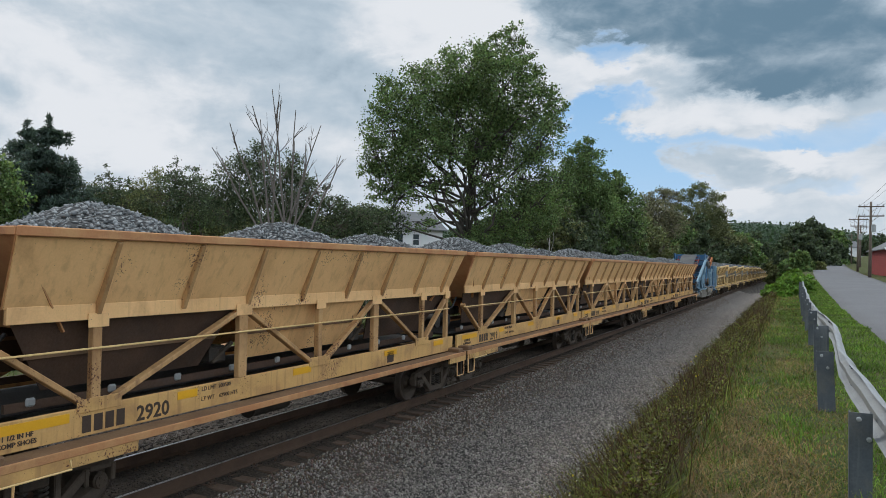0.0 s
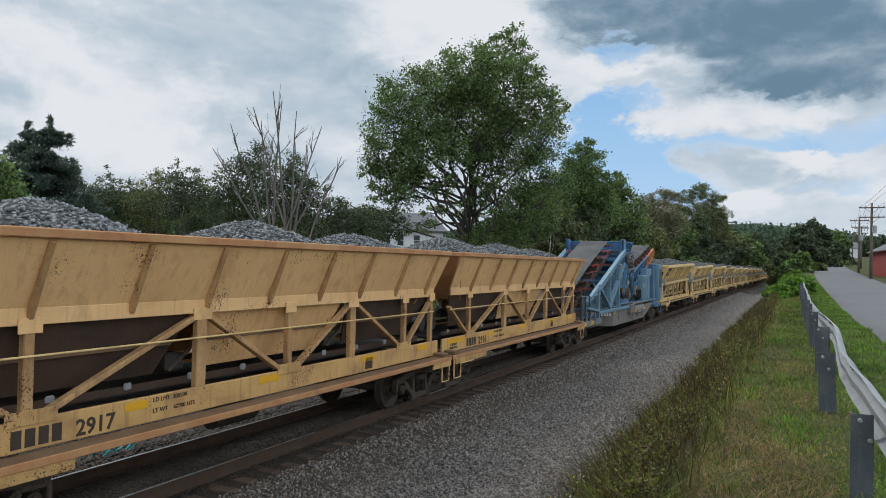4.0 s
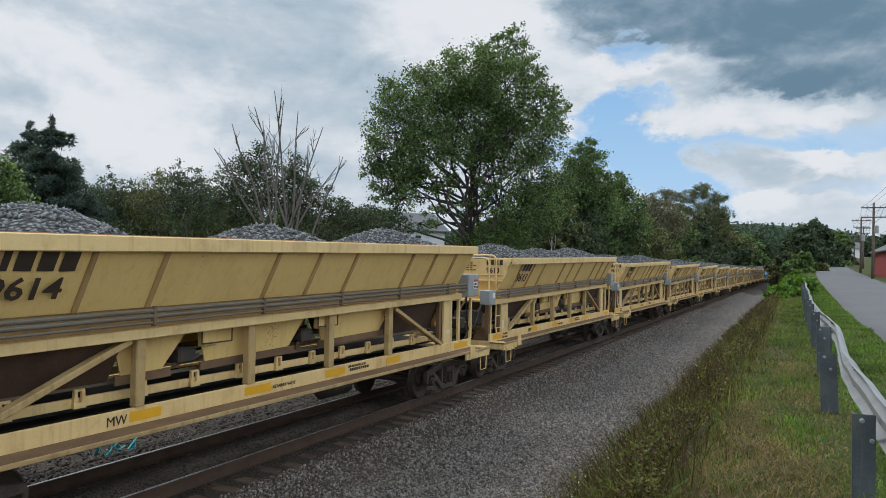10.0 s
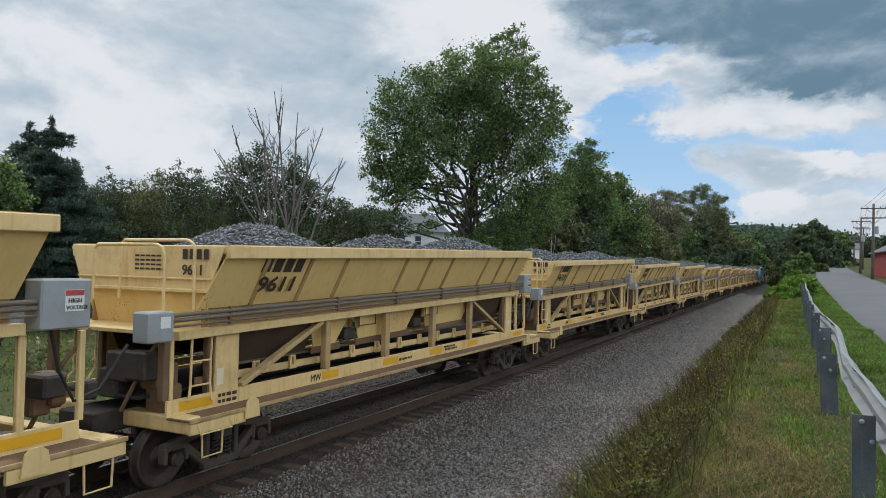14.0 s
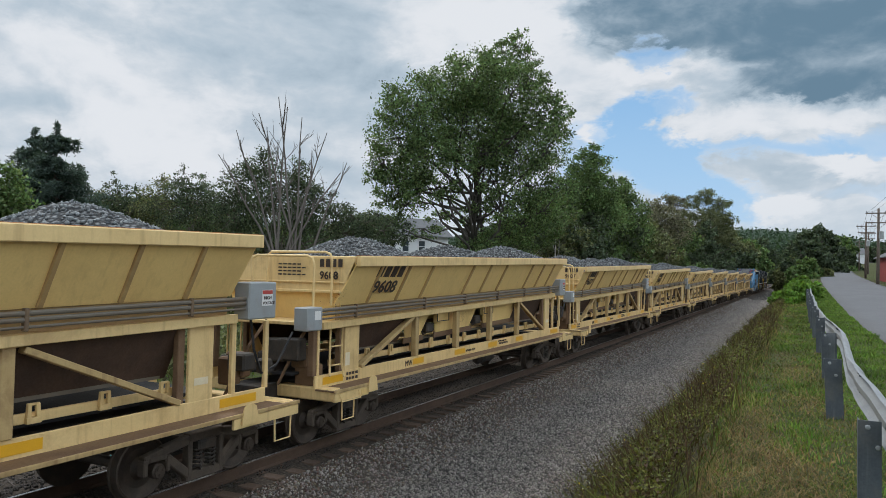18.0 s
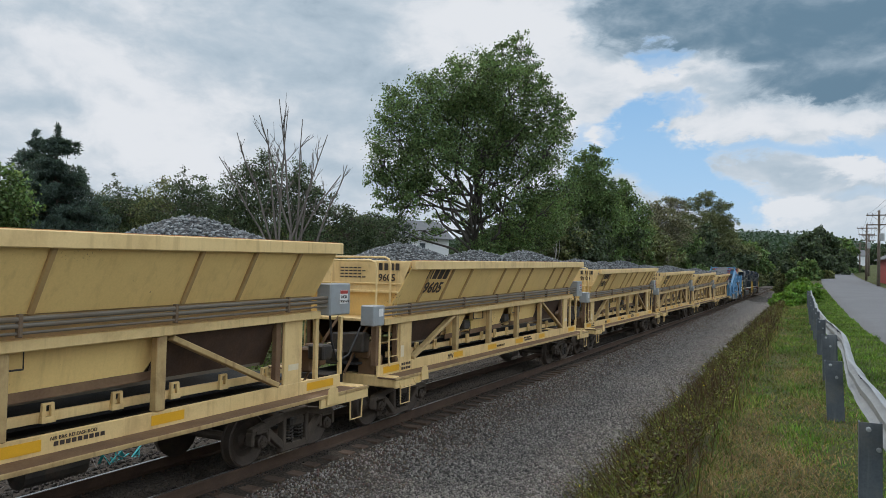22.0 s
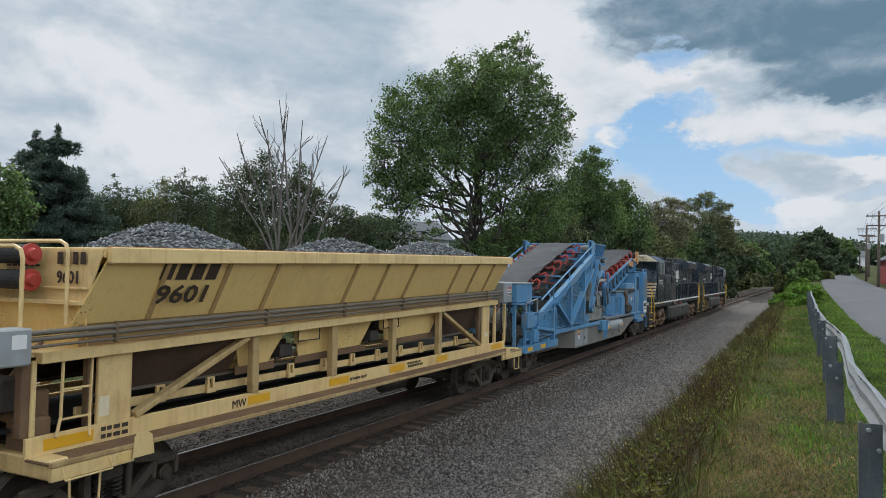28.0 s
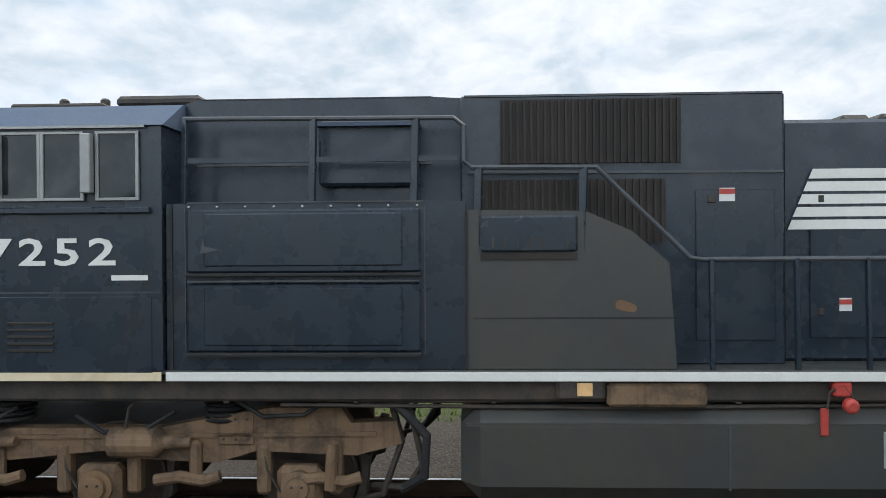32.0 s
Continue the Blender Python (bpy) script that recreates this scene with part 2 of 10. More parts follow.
DECK_RUST = surface("rusty_walkway_steel", (0.165, 0.095, 0.052), (0.25, 0.155, 0.08), 0.7, 1.6, 0.8, 0.1, 0.15, 40, (0.14, 0.08, 0.045), 0.5, 2.0)
BLACK_RUBBER = surface("black_conveyor_rubber", (0.016, 0.016, 0.018), (0.034, 0.033, 0.032), 0.5, 2.0, 0.8, 0, 0.1, 50, (0.075, 0.07, 0.06), 0.3, 1.5)
BELT_GREY = surface("dusty_conveyor_belt", (0.055, 0.056, 0.058), (0.085, 0.085, 0.085), 0.6, 1.2, 0.85, 0, 0.1, 50, (0.15, 0.145, 0.13), 0.35, 1.0)
STEEL_DARK = surface("dark_oily_steel", (0.045, 0.040, 0.036), (0.085, 0.068, 0.052), 0.6, 4.0, 0.7, 0.2, 0.15, 40, (0.13, 0.09, 0.06), 0.4, 3.0)
TRUCK_BROWN = surface("dusty_brown_truck_casting", (0.080, 0.062, 0.048), (0.125, 0.095, 0.068), 0.6, 3.0, 0.85, 0.0, 0.2, 40, (0.05, 0.04, 0.032), 0.5, 2.5)
LOCO_TRUCK = surface("dusty_brown_loco_casting", (0.178, 0.110, 0.062), (0.245, 0.157, 0.089), 0.7, 2.2, 0.8, 0.0, 0.15, 40, (0.035, 0.028, 0.022), 0.7, 2.8, streak=(0.05, 0.035, 0.025), streak_amount=0.5)
WHEEL_STEEL = surface("wheel_steel", (0.07, 0.055, 0.045), (0.12, 0.09, 0.065), 0.6, 5.0, 0.6, 0.4, 0.1, 60)
BRIGHT_STEEL = surface("worn_bright_steel", (0.55, 0.55, 0.55), (0.42, 0.41, 0.4), 0.5, 6.0, 0.3, 0.9, 0.04, 80)
RAIL_SIDE = surface("rusty_rail_side", (0.085, 0.052, 0.036), (0.13, 0.082, 0.052), 0.6, 3.0, 0.85, 0.1, 0.15, 60)
PIPE_GREY = surface("dusty_brown_grey_pipe", (0.175, 0.15, 0.115), (0.115, 0.095, 0.072), 0.6, 2.0, 0.42, 0.0, 0.05, 50, (0.20, 0.13, 0.07), 0.5, 2.0)
PIPE_BRACKET = surface("grimy_brown_bracket", (0.15, 0.10, 0.06), (0.22, 0.15, 0.085), 0.6, 4.0, 0.7, 0, 0.08, 40)
LETTER_DARK = surface("dark_lettering", (0.045, 0.03, 0.022), (0.07, 0.045, 0.03), 0.5, 6.0, 0.6, 0, 0.02, 60)
LETTER_WHITE = surface("white_lettering", (0.80, 0.79, 0.74), (0.70, 0.68, 0.62), 0.5, 3.0, 0.5, 0, 0.02, 60)
LETTER_CREAM = surface("cream_stripe_paint", (0.80, 0.70, 0.50), (0.72, 0.58, 0.36), 0.5, 2.0, 0.5, 0, 0.03, 60, (0.40, 0.25, 0.12), 0.4, 1.5)
RUSTY_CREAM = surface("rust_streaked_cream", (0.70, 0.55, 0.34), (0.50, 0.30, 0.14), 0.8, 1.6, 0.6, 0, 0.06, 40, (0.22, 0.10, 0.045), 0.8, 1.3, streak=(0.18, 0.08, 0.04), streak_amount=0.6)
TIP_ORANGE = surface("rusty_orange_boom_paint", (0.50, 0.17, 0.045), (0.38, 0.12, 0.035), 0.6, 1.8, 0.6, 0, 0.08, 40, (0.16, 0.065, 0.03), 0.5, 2.0)
TIP_TAN = surface("rust_tan_boom_paint", (0.56, 0.30, 0.12), (0.46, 0.23, 0.09), 0.6, 1.6, 0.6, 0, 0.08, 40, (0.24, 0.11, 0.05), 0.4, 1.8)
SCREEN_GREEN = surface("dull_green_screened_glass", (0.075, 0.105, 0.10), (0.055, 0.08, 0.08), 0.6, 1.5, 0.3, 0, 0.02, 60, (0.13, 0.14, 0.12), 0.4, 2.0)
BLIND_GREY = surface("screened_window", (0.19, 0.215, 0.215), (0.13, 0.15, 0.15), 0.6, 2.0, 0.35, 0, 0.03, 60)
BOX_GREY = surface("grey_control_box", (0.33, 0.355, 0.36), (0.275, 0.285, 0.28), 0.5, 3.0, 0.45, 0, 0.03, 60, (0.25, 0.2, 0.15), 0.3, 2.0)
WHITE_LABEL = surface("white_label", (0.78, 0.77, 0.74), (0.7, 0.69, 0.66), 0.4, 8.0, 0.5, 0, 0.02, 80)
RED_PAINT = surface("red_paint", (0.50, 0.06, 0.045), (0.40, 0.05, 0.04), 0.5, 3.0, 0.5, 0, 0.05, 50, (0.2, 0.08, 0.05), 0.3, 2.0)
BLUE = surface("weathered_blue_paint", (0.040, 0.15, 0.30), (0.075, 0.195, 0.315), 0.7, 0.9, 0.5, 0, 0.05, 40, (0.20, 0.24, 0.25), 0.4, 1.6, streak=(0.10, 0.10, 0.09), streak_amount=0.4, spots=(0.09, 0.06, 0.045), spots_at=0.72)
BLUE_FADED = surface("faded_pale_blue_paint", (0.165, 0.285, 0.36), (0.12, 0.24, 0.34), 0.6, 1.2, 0.6, 0, 0.05, 40, (0.22, 0.23, 0.21), 0.5, 1.8, streak=(0.11, 0.105, 0.09), streak_amount=0.4)
LIGHT_BLUE = surface("light_blue_paint", (0.080, 0.255, 0.455), (0.12, 0.29, 0.46), 0.6, 1.2, 0.5, 0, 0.05, 40, (0.27, 0.29, 0.27), 0.55, 1.5, streak=(0.13, 0.135, 0.125), streak_amount=0.4)
OILY_GREY = surface("oily_grey_machinery", (0.105, 0.10, 0.088), (0.065, 0.060, 0.052), 0.7, 3.0, 0.6, 0.1, 0.12, 40, (0.16, 0.145, 0.115), 0.45, 3.0)
GIRDER_GREY = surface("dusty_grey_girder", (0.215, 0.20, 0.175), (0.15, 0.135, 0.115), 0.6, 0.9, 0.7, 0, 0.08, 40, (0.24, 0.17, 0.10), 0.4, 0.8)
DUST_GREY = surface("dust_caked_machinery", (0.255, 0.25, 0.22), (0.155, 0.155, 0.14), 0.7, 2.0, 0.85, 0, 0.2, 40, (0.13, 0.10, 0.07), 0.5, 2.0)
LOCO_BLACK = surface("locomotive_black_paint", (0.018, 0.028, 0.042), (0.025, 0.036, 0.049), 0.6, 0.8, 0.28, 0, 0.004, 3.5, (0.040, 0.036, 0.029), 0.5, 0.7, streak=(0.045, 0.046, 0.044), streak_amount=0.22)
# pale grey for scuffs, and for highlights painted on ledges, seams and handrails
LOCO_EDGE = surface("pale_scuff_and_edge_highlight", (0.075, 0.080, 0.088), (0.045, 0.048, 0.054), 0.6, 4.0, 0.4, 0.0, 0.05, 60)
LOCO_GRIME = surface("dusty_black_fuel_tank", (0.050, 0.053, 0.052), (0.07, 0.064, 0.052), 0.7, 0.9, 0.42, 0, 0.01, 6, (0.060, 0.050, 0.038), 0.5, 0.8, streak=(0.065, 0.055, 0.042), streak_amount=0.4)
# tops of the black body, with bluish sky light put into the colour
LOCO_ROOF = surface("sky_lit_roof_blue_grey", (0.085, 0.115, 0.165), (0.105, 0.13, 0.17), 0.5, 1.5, 0.75, 0, 0.03, 40, spec=0.2)
MESH_DARK = surface("dark_radiator_slats", (0.026, 0.021, 0.018), (0.050, 0.038, 0.030), 0.6, 2.0, 0.7, 0.1, 0.1, 50)
RUST_RED = surface("dull_rusty_red_paint", (0.17, 0.045, 0.030), (0.11, 0.05, 0.035), 0.6, 3.0, 0.7, 0, 0.08, 50, (0.10, 0.08, 0.06), 0.5, 2.5)
YELLOW_RAIL = surface("yellow_handrail", (0.75, 0.46, 0.03), (0.65, 0.40, 0.04), 0.5, 4.0, 0.5, 0, 0.03, 60)
GLASS_DARK = glass_material("dark_cab_glass")
ALU = surface("aluminium_window_frame", (0.34, 0.34, 0.33), (0.27, 0.27, 0.26), 0.5, 6.0, 0.4, 0.4, 0.03, 80)
GALVANIZED = surface("galvanised_guard_rail", (0.33, 0.345, 0.355), (0.24, 0.255, 0.265), 0.6, 2.5, 0.58, 0.5, 0.06, 60, (0.28, 0.27, 0.25), 0.35, 2.0)
POST_STEEL = surface("weathered_steel_post", (0.085, 0.10, 0.115), (0.13, 0.145, 0.155), 0.6, 3.5, 0.7, 0.25, 0.1, 60, (0.18, 0.17, 0.15), 0.4, 4.0, streak=(0.24, 0.25, 0.25), streak_amount=0.45)
ASPHALT = surface("worn_asphalt", (0.118, 0.120, 0.127), (0.145, 0.146, 0.152), 0.6, 0.35, 0.9, 0, 0.2, 70, (0.10, 0.10, 0.105), 0.4, 0.5)
TIE_WOOD = surface("creosoted_tie_wood", (0.080, 0.050, 0.033), (0.125, 0.080, 0.052), 0.6, 3.0, 0.9, 0, 0.3, 60, (0.11, 0.085, 0.066), 0.35, 3.0, object_vary=0.3)
STONE = surface("grey_ballast_stone", (0.245, 0.222, 0.198), (0.155, 0.138, 0.120), 0.5, 8.0, 0.85, 0, 0.2, 60, (0.15, 0.105, 0.072), 0.40, 0.5, island=1.0)
STONE_BROWN = surface("rust_brown_ballast_stone", (0.135, 0.096, 0.068), (0.09, 0.062, 0.044), 0.5, 8.0, 0.9, 0, 0.2, 60, (0.07, 0.048, 0.034), 0.5, 0.7, island=0.8)
STONE_DARK = surface("dark_ballast_stone", (0.055, 0.047, 0.040), (0.036, 0.031, 0.027), 0.5, 8.0, 0.9, 0, 0.2, 60, (0.10, 0.075, 0.055), 0.35, 0.5, island=0.6)
STONE_BLUE = surface("fresh_blue_grey_ballast", (0.205, 0.218, 0.222), (0.135, 0.146, 0.150), 0.5, 8.0, 0.8, 0, 0.2, 60, island=0.75)
def heap(n):
    at = n.add("ShaderNodeTexCoord").outputs["Object"]
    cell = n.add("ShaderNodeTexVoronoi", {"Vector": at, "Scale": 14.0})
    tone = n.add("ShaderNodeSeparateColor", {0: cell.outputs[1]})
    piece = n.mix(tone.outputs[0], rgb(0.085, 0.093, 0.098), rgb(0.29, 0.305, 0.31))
    # near-black cell rims paint the shade between the heaped stones
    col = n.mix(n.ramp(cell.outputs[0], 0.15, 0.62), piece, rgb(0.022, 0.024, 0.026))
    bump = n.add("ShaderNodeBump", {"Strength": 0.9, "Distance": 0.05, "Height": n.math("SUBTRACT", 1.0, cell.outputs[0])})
    return n.add("ShaderNodeBsdfPrincipled", {"Base Color": col, "Roughness": 0.85, "Specular IOR Level": 0.3, "Normal": bump.outputs[0]}).outputs[0]


STONE_HEAP = material("heaped_crushed_stone", heap)
BARK = surface("grey_brown_bark", (0.10, 0.082, 0.066), (0.16, 0.135, 0.11), 0.6, 4.0, 0.9, 0, 0.4, 30)
BARK_DARK = surface("dark_maple_bark", (0.050, 0.043, 0.036), (0.080, 0.070, 0.058), 0.6, 4.0, 0.9, 0, 0.4, 30)
BARK_PALE = surface("pale_dead_bark", (0.155, 0.135, 0.12), (0.115, 0.10, 0.088), 0.6, 4.0, 0.9, 0, 0.3, 30)
BIRCH = surface("pale_birch_bark", (0.52, 0.50, 0.46), (0.38, 0.36, 0.33), 0.6, 6.0, 0.85, 0, 0.2, 30)
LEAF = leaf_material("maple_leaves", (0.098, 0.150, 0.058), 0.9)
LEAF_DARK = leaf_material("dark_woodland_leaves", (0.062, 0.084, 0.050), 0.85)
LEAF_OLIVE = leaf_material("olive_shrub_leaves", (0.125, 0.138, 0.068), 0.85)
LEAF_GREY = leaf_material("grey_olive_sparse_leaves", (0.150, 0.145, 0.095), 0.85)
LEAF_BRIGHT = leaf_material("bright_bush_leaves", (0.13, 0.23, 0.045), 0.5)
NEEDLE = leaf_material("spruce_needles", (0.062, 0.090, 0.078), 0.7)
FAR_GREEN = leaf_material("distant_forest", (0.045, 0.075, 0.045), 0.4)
GRASS = leaf_material("mown_grass_blades", (0.096, 0.165, 0.028), 0.8)
VERGE_GREEN = leaf_material("olive_mown_grass", (0.098, 0.130, 0.030), 0.9)
GRASS_DRY = leaf_material("dry_grass_blades", (0.205, 0.145, 0.070), 0.8)
WEED = leaf_material("brown_green_weeds", (0.100, 0.102, 0.026), 1.0)
WEED_BROWN = leaf_material("dry_brown_stalks", (0.066, 0.042, 0.024), 0.6)
FLOWER = leaf_material("pale_weed_flowers", (0.80, 0.78, 0.62), 0.3)
FLOWER_YELLOW = leaf_material("yellow_flowers", (0.65, 0.50, 0.04), 0.3)
SIDING_WHITE = surface("white_house_siding", (0.74, 0.75, 0.76), (0.68, 0.69, 0.70), 0.4, 1.0, 0.6, 0, 0.04, 40)
SIDING_CREAM = surface("pale_grey_siding", (0.50, 0.51, 0.50), (0.45, 0.46, 0.45), 0.4, 1.0, 0.6, 0, 0.04, 40)
SHINGLE = surface("grey_roof_shingles", (0.15, 0.155, 0.16), (0.11, 0.115, 0.12), 0.6, 2.0, 0.9, 0, 0.2, 30)
SHINGLE_RED = surface("reddish_roof_shingles", (0.24, 0.13, 0.105), (0.18, 0.10, 0.085), 0.6, 2.0, 0.9, 0, 0.2, 30)
BARN_RED = surface("red_barn_boards", (0.27, 0.035, 0.03), (0.20, 0.03, 0.028), 0.6, 1.2, 0.75, 0, 0.1, 30)
POLE_WOOD = surface("weathered_pole_wood", (0.13, 0.10, 0.08), (0.18, 0.145, 0.115), 0.5, 3.0, 0.9, 0, 0.2, 30)
PORCELAIN = surface("grey_insulator", (0.35, 0.36, 0.38), None, 0.3, 5.0, 0.3, 0, 0.02, 50)
WINDOW_GLASS = glass_material("window_glass", (0.05, 0.065, 0.075), 0.05)
TEAL = surface("teal_litter", (0.03, 0.42, 0.44), (0.03, 0.33, 0.36), 0.4, 8.0, 0.4, 0, 0.05, 60)


# ---- mesh building ----
class Mesh:
    """Collects vertices and faces of one part."""

    def __init__(self):
        self.v, self.f = [], []

    def poly(self, pts, *faces):
        i = len(self.v)
        self.v += [tuple(p) for p in pts]
        self.f += [tuple(i + j for j in f) for f in faces]
        return self

    def box(self, c, size, m=None, bevel=0.0):
        """A box round c; with bevel, all its edges are chamfered."""
        h = [s / 2 for s in size]
        b = min(bevel, *[x * 0.9 for x in h])
        c = Vector(c)
        if b <= 0:
            pts = [Vector((sx * h[0], sy * h[1], sz * h[2])) for sx in (-1, 1) for sy in (-1, 1) for sz in (-1, 1)]
            faces = [(0, 1, 3, 2), (4, 6, 7, 5), (0, 4, 5, 1), (2, 3, 7, 6), (0, 2, 6, 4), (1, 5, 7, 3)]
        else:
            pts, key = [], {}
            for sx in (-1, 1):
                for sy in (-1, 1):
                    for sz in (-1, 1):
                        for ax in range(3):
                            q = [sx * (h[0] - b), sy * (h[1] - b), sz * (h[2] - b)]
                            q[ax] = (sx, sy, sz)[ax] * h[ax]
                            key[sx, sy, sz, ax] = len(pts)
                            pts.append(Vector(q))
            faces = []
            for s in (-1, 1):
                faces.append([key[s, a, d, 0] for a, d in ((-1, -1), (1, -1), (1, 1), (-1, 1))][::s])
                faces.append([key[a, s, d, 1] for a, d in ((-1, -1), (-1, 1), (1, 1), (1, -1))][::s])
                faces.append([key[a, d, s, 2] for a, d in ((-1, -1), (1, -1), (1, 1), (-1, 1))][::s])
            for s in (-1, 1):
                for t in (-1, 1):
                    faces.append([key[s, t, -1, 0], key[s, t, 1, 0], key[s, t, 1, 1], key[s, t, -1, 1]])
                    faces.append([key[s, -1, t, 0], key[s, 1, t, 0], key[s, 1, t, 2], key[s, -1, t, 2]])
                    faces.append([key[-1, s, t, 1], key[1, s, t, 1], key[1, s, t, 2], key[-1, s, t, 2]])
            for sx in (-1, 1):
                for sy in (-1, 1):
                    for sz in (-1, 1):
                        faces.append([key[sx, sy, sz, a] for a in range(3)])
        if m is not None:
            pts = [m @ p for p in pts]
        return self.poly([p + c for p in pts], *faces)

    def bar(self, a, b, w, h, bevel=0.0, up=(0, 0, 1)):
        """A straight bar of section w x h from a to b."""
        a, b = Vector(a), Vector(b)
        d = b - a
        y = d.normalized()
        x = y.cross(Vector(up))
        if x.length < 1e-4:
            x = y.cross(Vector((1, 0, 0)))
        x.normalize()
        z = x.cross(y)
        m = Matrix((x, y, z)).transposed()
        return self.box((a + b) / 2, (w, d.length, h), m, bevel)

    def tube(self, pts, r, sides=8, r2=None, closed=True):
        """A round tube along the points; tapers to r2."""
        pts = [Vector(p) for p in pts]
        start = len(self.v)
        k = len(pts)
        x = None
        for i, p in enumerate(pts):
            d = (pts[min(i + 1, k - 1)] - pts[max(i - 1, 0)]).normalized()
            x = (x - d * x.dot(d)) if x is not None else d.cross(Vector((0.3, 0.5, 0.81)))
            if x.length < 1e-5:
                x = d.orthogonal()
            x.normalize()
            y = d.cross(x)
            rr = r if r2 is None else r + (r2 - r) * i / (k - 1)
            self.v += [tuple(p + (x * math.cos(a) + y * math.sin(a)) * rr) for a in (2 * math.pi * j / sides for j in range(sides))]
        for i in range(k - 1):
            for j in range(sides):
                q, j2 = start + i * sides, (j + 1) % sides
                self.f.append((q + j, q + j2, q + sides + j2, q + sides + j))
        if closed:
            self.f.append(tuple(start + j for j in range(sides))[::-1])
            self.f.append(tuple(start + (k - 1) * sides + j for j in range(sides)))
        return self

    def lathe(self, c, axis, profile, sides=20):
        """A turned form round axis through c: profile rows of (along, radius)."""
        c, ax = Vector(c), Vector(axis).normalized()
        x = ax.orthogonal().normalized()
        y = ax.cross(x)
        start = len(self.v)
        for a, r in profile:
            self.v += [tuple(c + ax * a + (x * math.cos(t) + y * math.sin(t)) * r) for t in (2 * math.pi * j / sides for j in range(sides))]
        for i in range(len(profile) - 1):
            for j in range(sides):
                q, j2 = start + i * sides, (j + 1) % sides
                self.f.append((q + j, q + j2, q + sides + j2, q + sides + j))
        self.f.append(tuple(start + j for j in range(sides))[::-1])
        self.f.append(tuple(start + (len(profile) - 1) * sides + j for j in range(sides)))
        return self

    def slab(self, outline, thick, m):
        """A flat outline (x, y) extruded by thick along z, placed by m."""
        k = len(outline)
        pts = [m @ Vector((x, y, 0)) for x, y in outline] + [m @ Vector((x, y, thick)) for x, y in outline]
        return self.poly(pts, tuple(range(k))[::-1], tuple(range(k, 2 * k)), *[(i, (i + 1) % k, k + (i + 1) % k, k + i) for i in range(k)])

    def side_slab(self, outline, x0, x1):
        """An outline in (y, z), extruded across from x0 to x1."""
        k = len(outline)
        pts = [(x0, y, z) for y, z in outline] + [(x1, y, z) for y, z in outline]
        return self.poly(pts, tuple(range(k)), tuple(range(k, 2 * k))[::-1], *[(i, k + i, k + (i + 1) % k, (i + 1) % k) for i in range(k)])

    def data(self, name, mat, smooth=False):
        me = bpy.data.meshes.new(name)
        me.from_pydata(self.v, [], self.f)
        bm = bmesh.new()
        bm.from_mesh(me)
        bmesh.ops.recalc_face_normals(bm, faces=bm.faces)
        bm.to_mesh(me)
        bm.free()
        me.materials.append(mat)
        if smooth:
            me.shade_smooth()
        return me


def thing(name, label, category, group="", kind="", at=(0, 0, 0)):
    ob = new(name)
    ob.empty_display_size = 0.3
    ob.location = at
    return tagged(ob, label, category, group, kind)


def part(name, mesh, mat, parent, label="", smooth=False):
    ob = new(name, mesh if isinstance(mesh, bpy.types.Mesh) else mesh.data(name, mat, smooth))
    ob.parent = parent
    return tagged(ob, label)


def whole(name, mesh, mat, label, category, kind="", group="", smooth=False):
    return tagged(new(name, mesh if isinstance(mesh, bpy.types.Mesh) else mesh.data(name, mat, smooth)), label, category, group, kind)


def raw_mesh(name, verts, faces, mat, smooth=False):
    """A mesh from arrays of vertices and faces of one size."""
    verts, faces = np.asarray(verts, np.float32), np.asarray(faces, np.int32)
    me = bpy.data.meshes.new(name)
    me.vertices.add(len(verts))
    me.vertices.foreach_set("co", verts.ravel())
    k = faces.shape[1]
    me.loops.add(faces.size)
    me.loops.foreach_set("vertex_index", faces.ravel())
    me.polygons.add(len(faces))
    me.polygons.foreach_set("loop_start", np.arange(0, faces.size, k, dtype=np.int32))
    me.polygons.foreach_set("loop_total", np.full(len(faces), k, np.int32))
    me.update(calc_edges=True)
    me.materials.append(mat)
    if smooth:
        me.shade_smooth()
    return me


def lettering(name, words, size, mat, parent, m, label="", squeeze=1.0, depth=0.003, align="LEFT", bold=0.02, width=0.0, spacing=1.0):
    """Painted letters as a thin mesh."""
    cu = bpy.data.curves.new(name, "FONT")
    cu.body, cu.size, cu.extrude, cu.align_x = words, size, depth, align
    cu.resolution_u = 2
    cu.offset, cu.space_character = size * bold, spacing
    tmp = bpy.data.objects.new(name, cu)
    me = bpy.data.meshes.new_from_object(tmp)
    bpy.data.objects.remove(tmp)
    bpy.data.curves.remove(cu)
    if width:
        squeeze = width / max(v.co.x for v in me.vertices)
    me.transform(Matrix.Diagonal((squeeze, 1, 1, 1)))
    me.transform(m)
    me.materials.clear()
    me.materials.append(mat)
    ob = new(name, me)
    ob.parent = parent
    return tagged(ob, label, kind="stuff" if len(words) > 1 else "")


# letters on the near side of the train: reading direction along +y, standing upright, facing +x
def side_face(x, y, z, lean=0.0):
    return Matrix.Translation((x, y, z)) @ Matrix.Rotation(radians(90), 4, "Z") @ Matrix.Rotation(radians(90 - lean), 4, "X")


def bars(mesh, x, y, z, count, width, height, gap, thick=0.004):
    """A row of plain bars in place of writing, on a side that faces +x."""
    for i in range(count):
        mesh.box((x, y + i * (width + gap) + width / 2, z + height / 2), (thick, width, height))
    return mesh


# ---- the lie of the land ----
def smooth_step(a, b, x):
    t = np.clip((np.asarray(x, float) - a) / (b - a), 0, 1)
    return t * t * (3 - 2 * t)


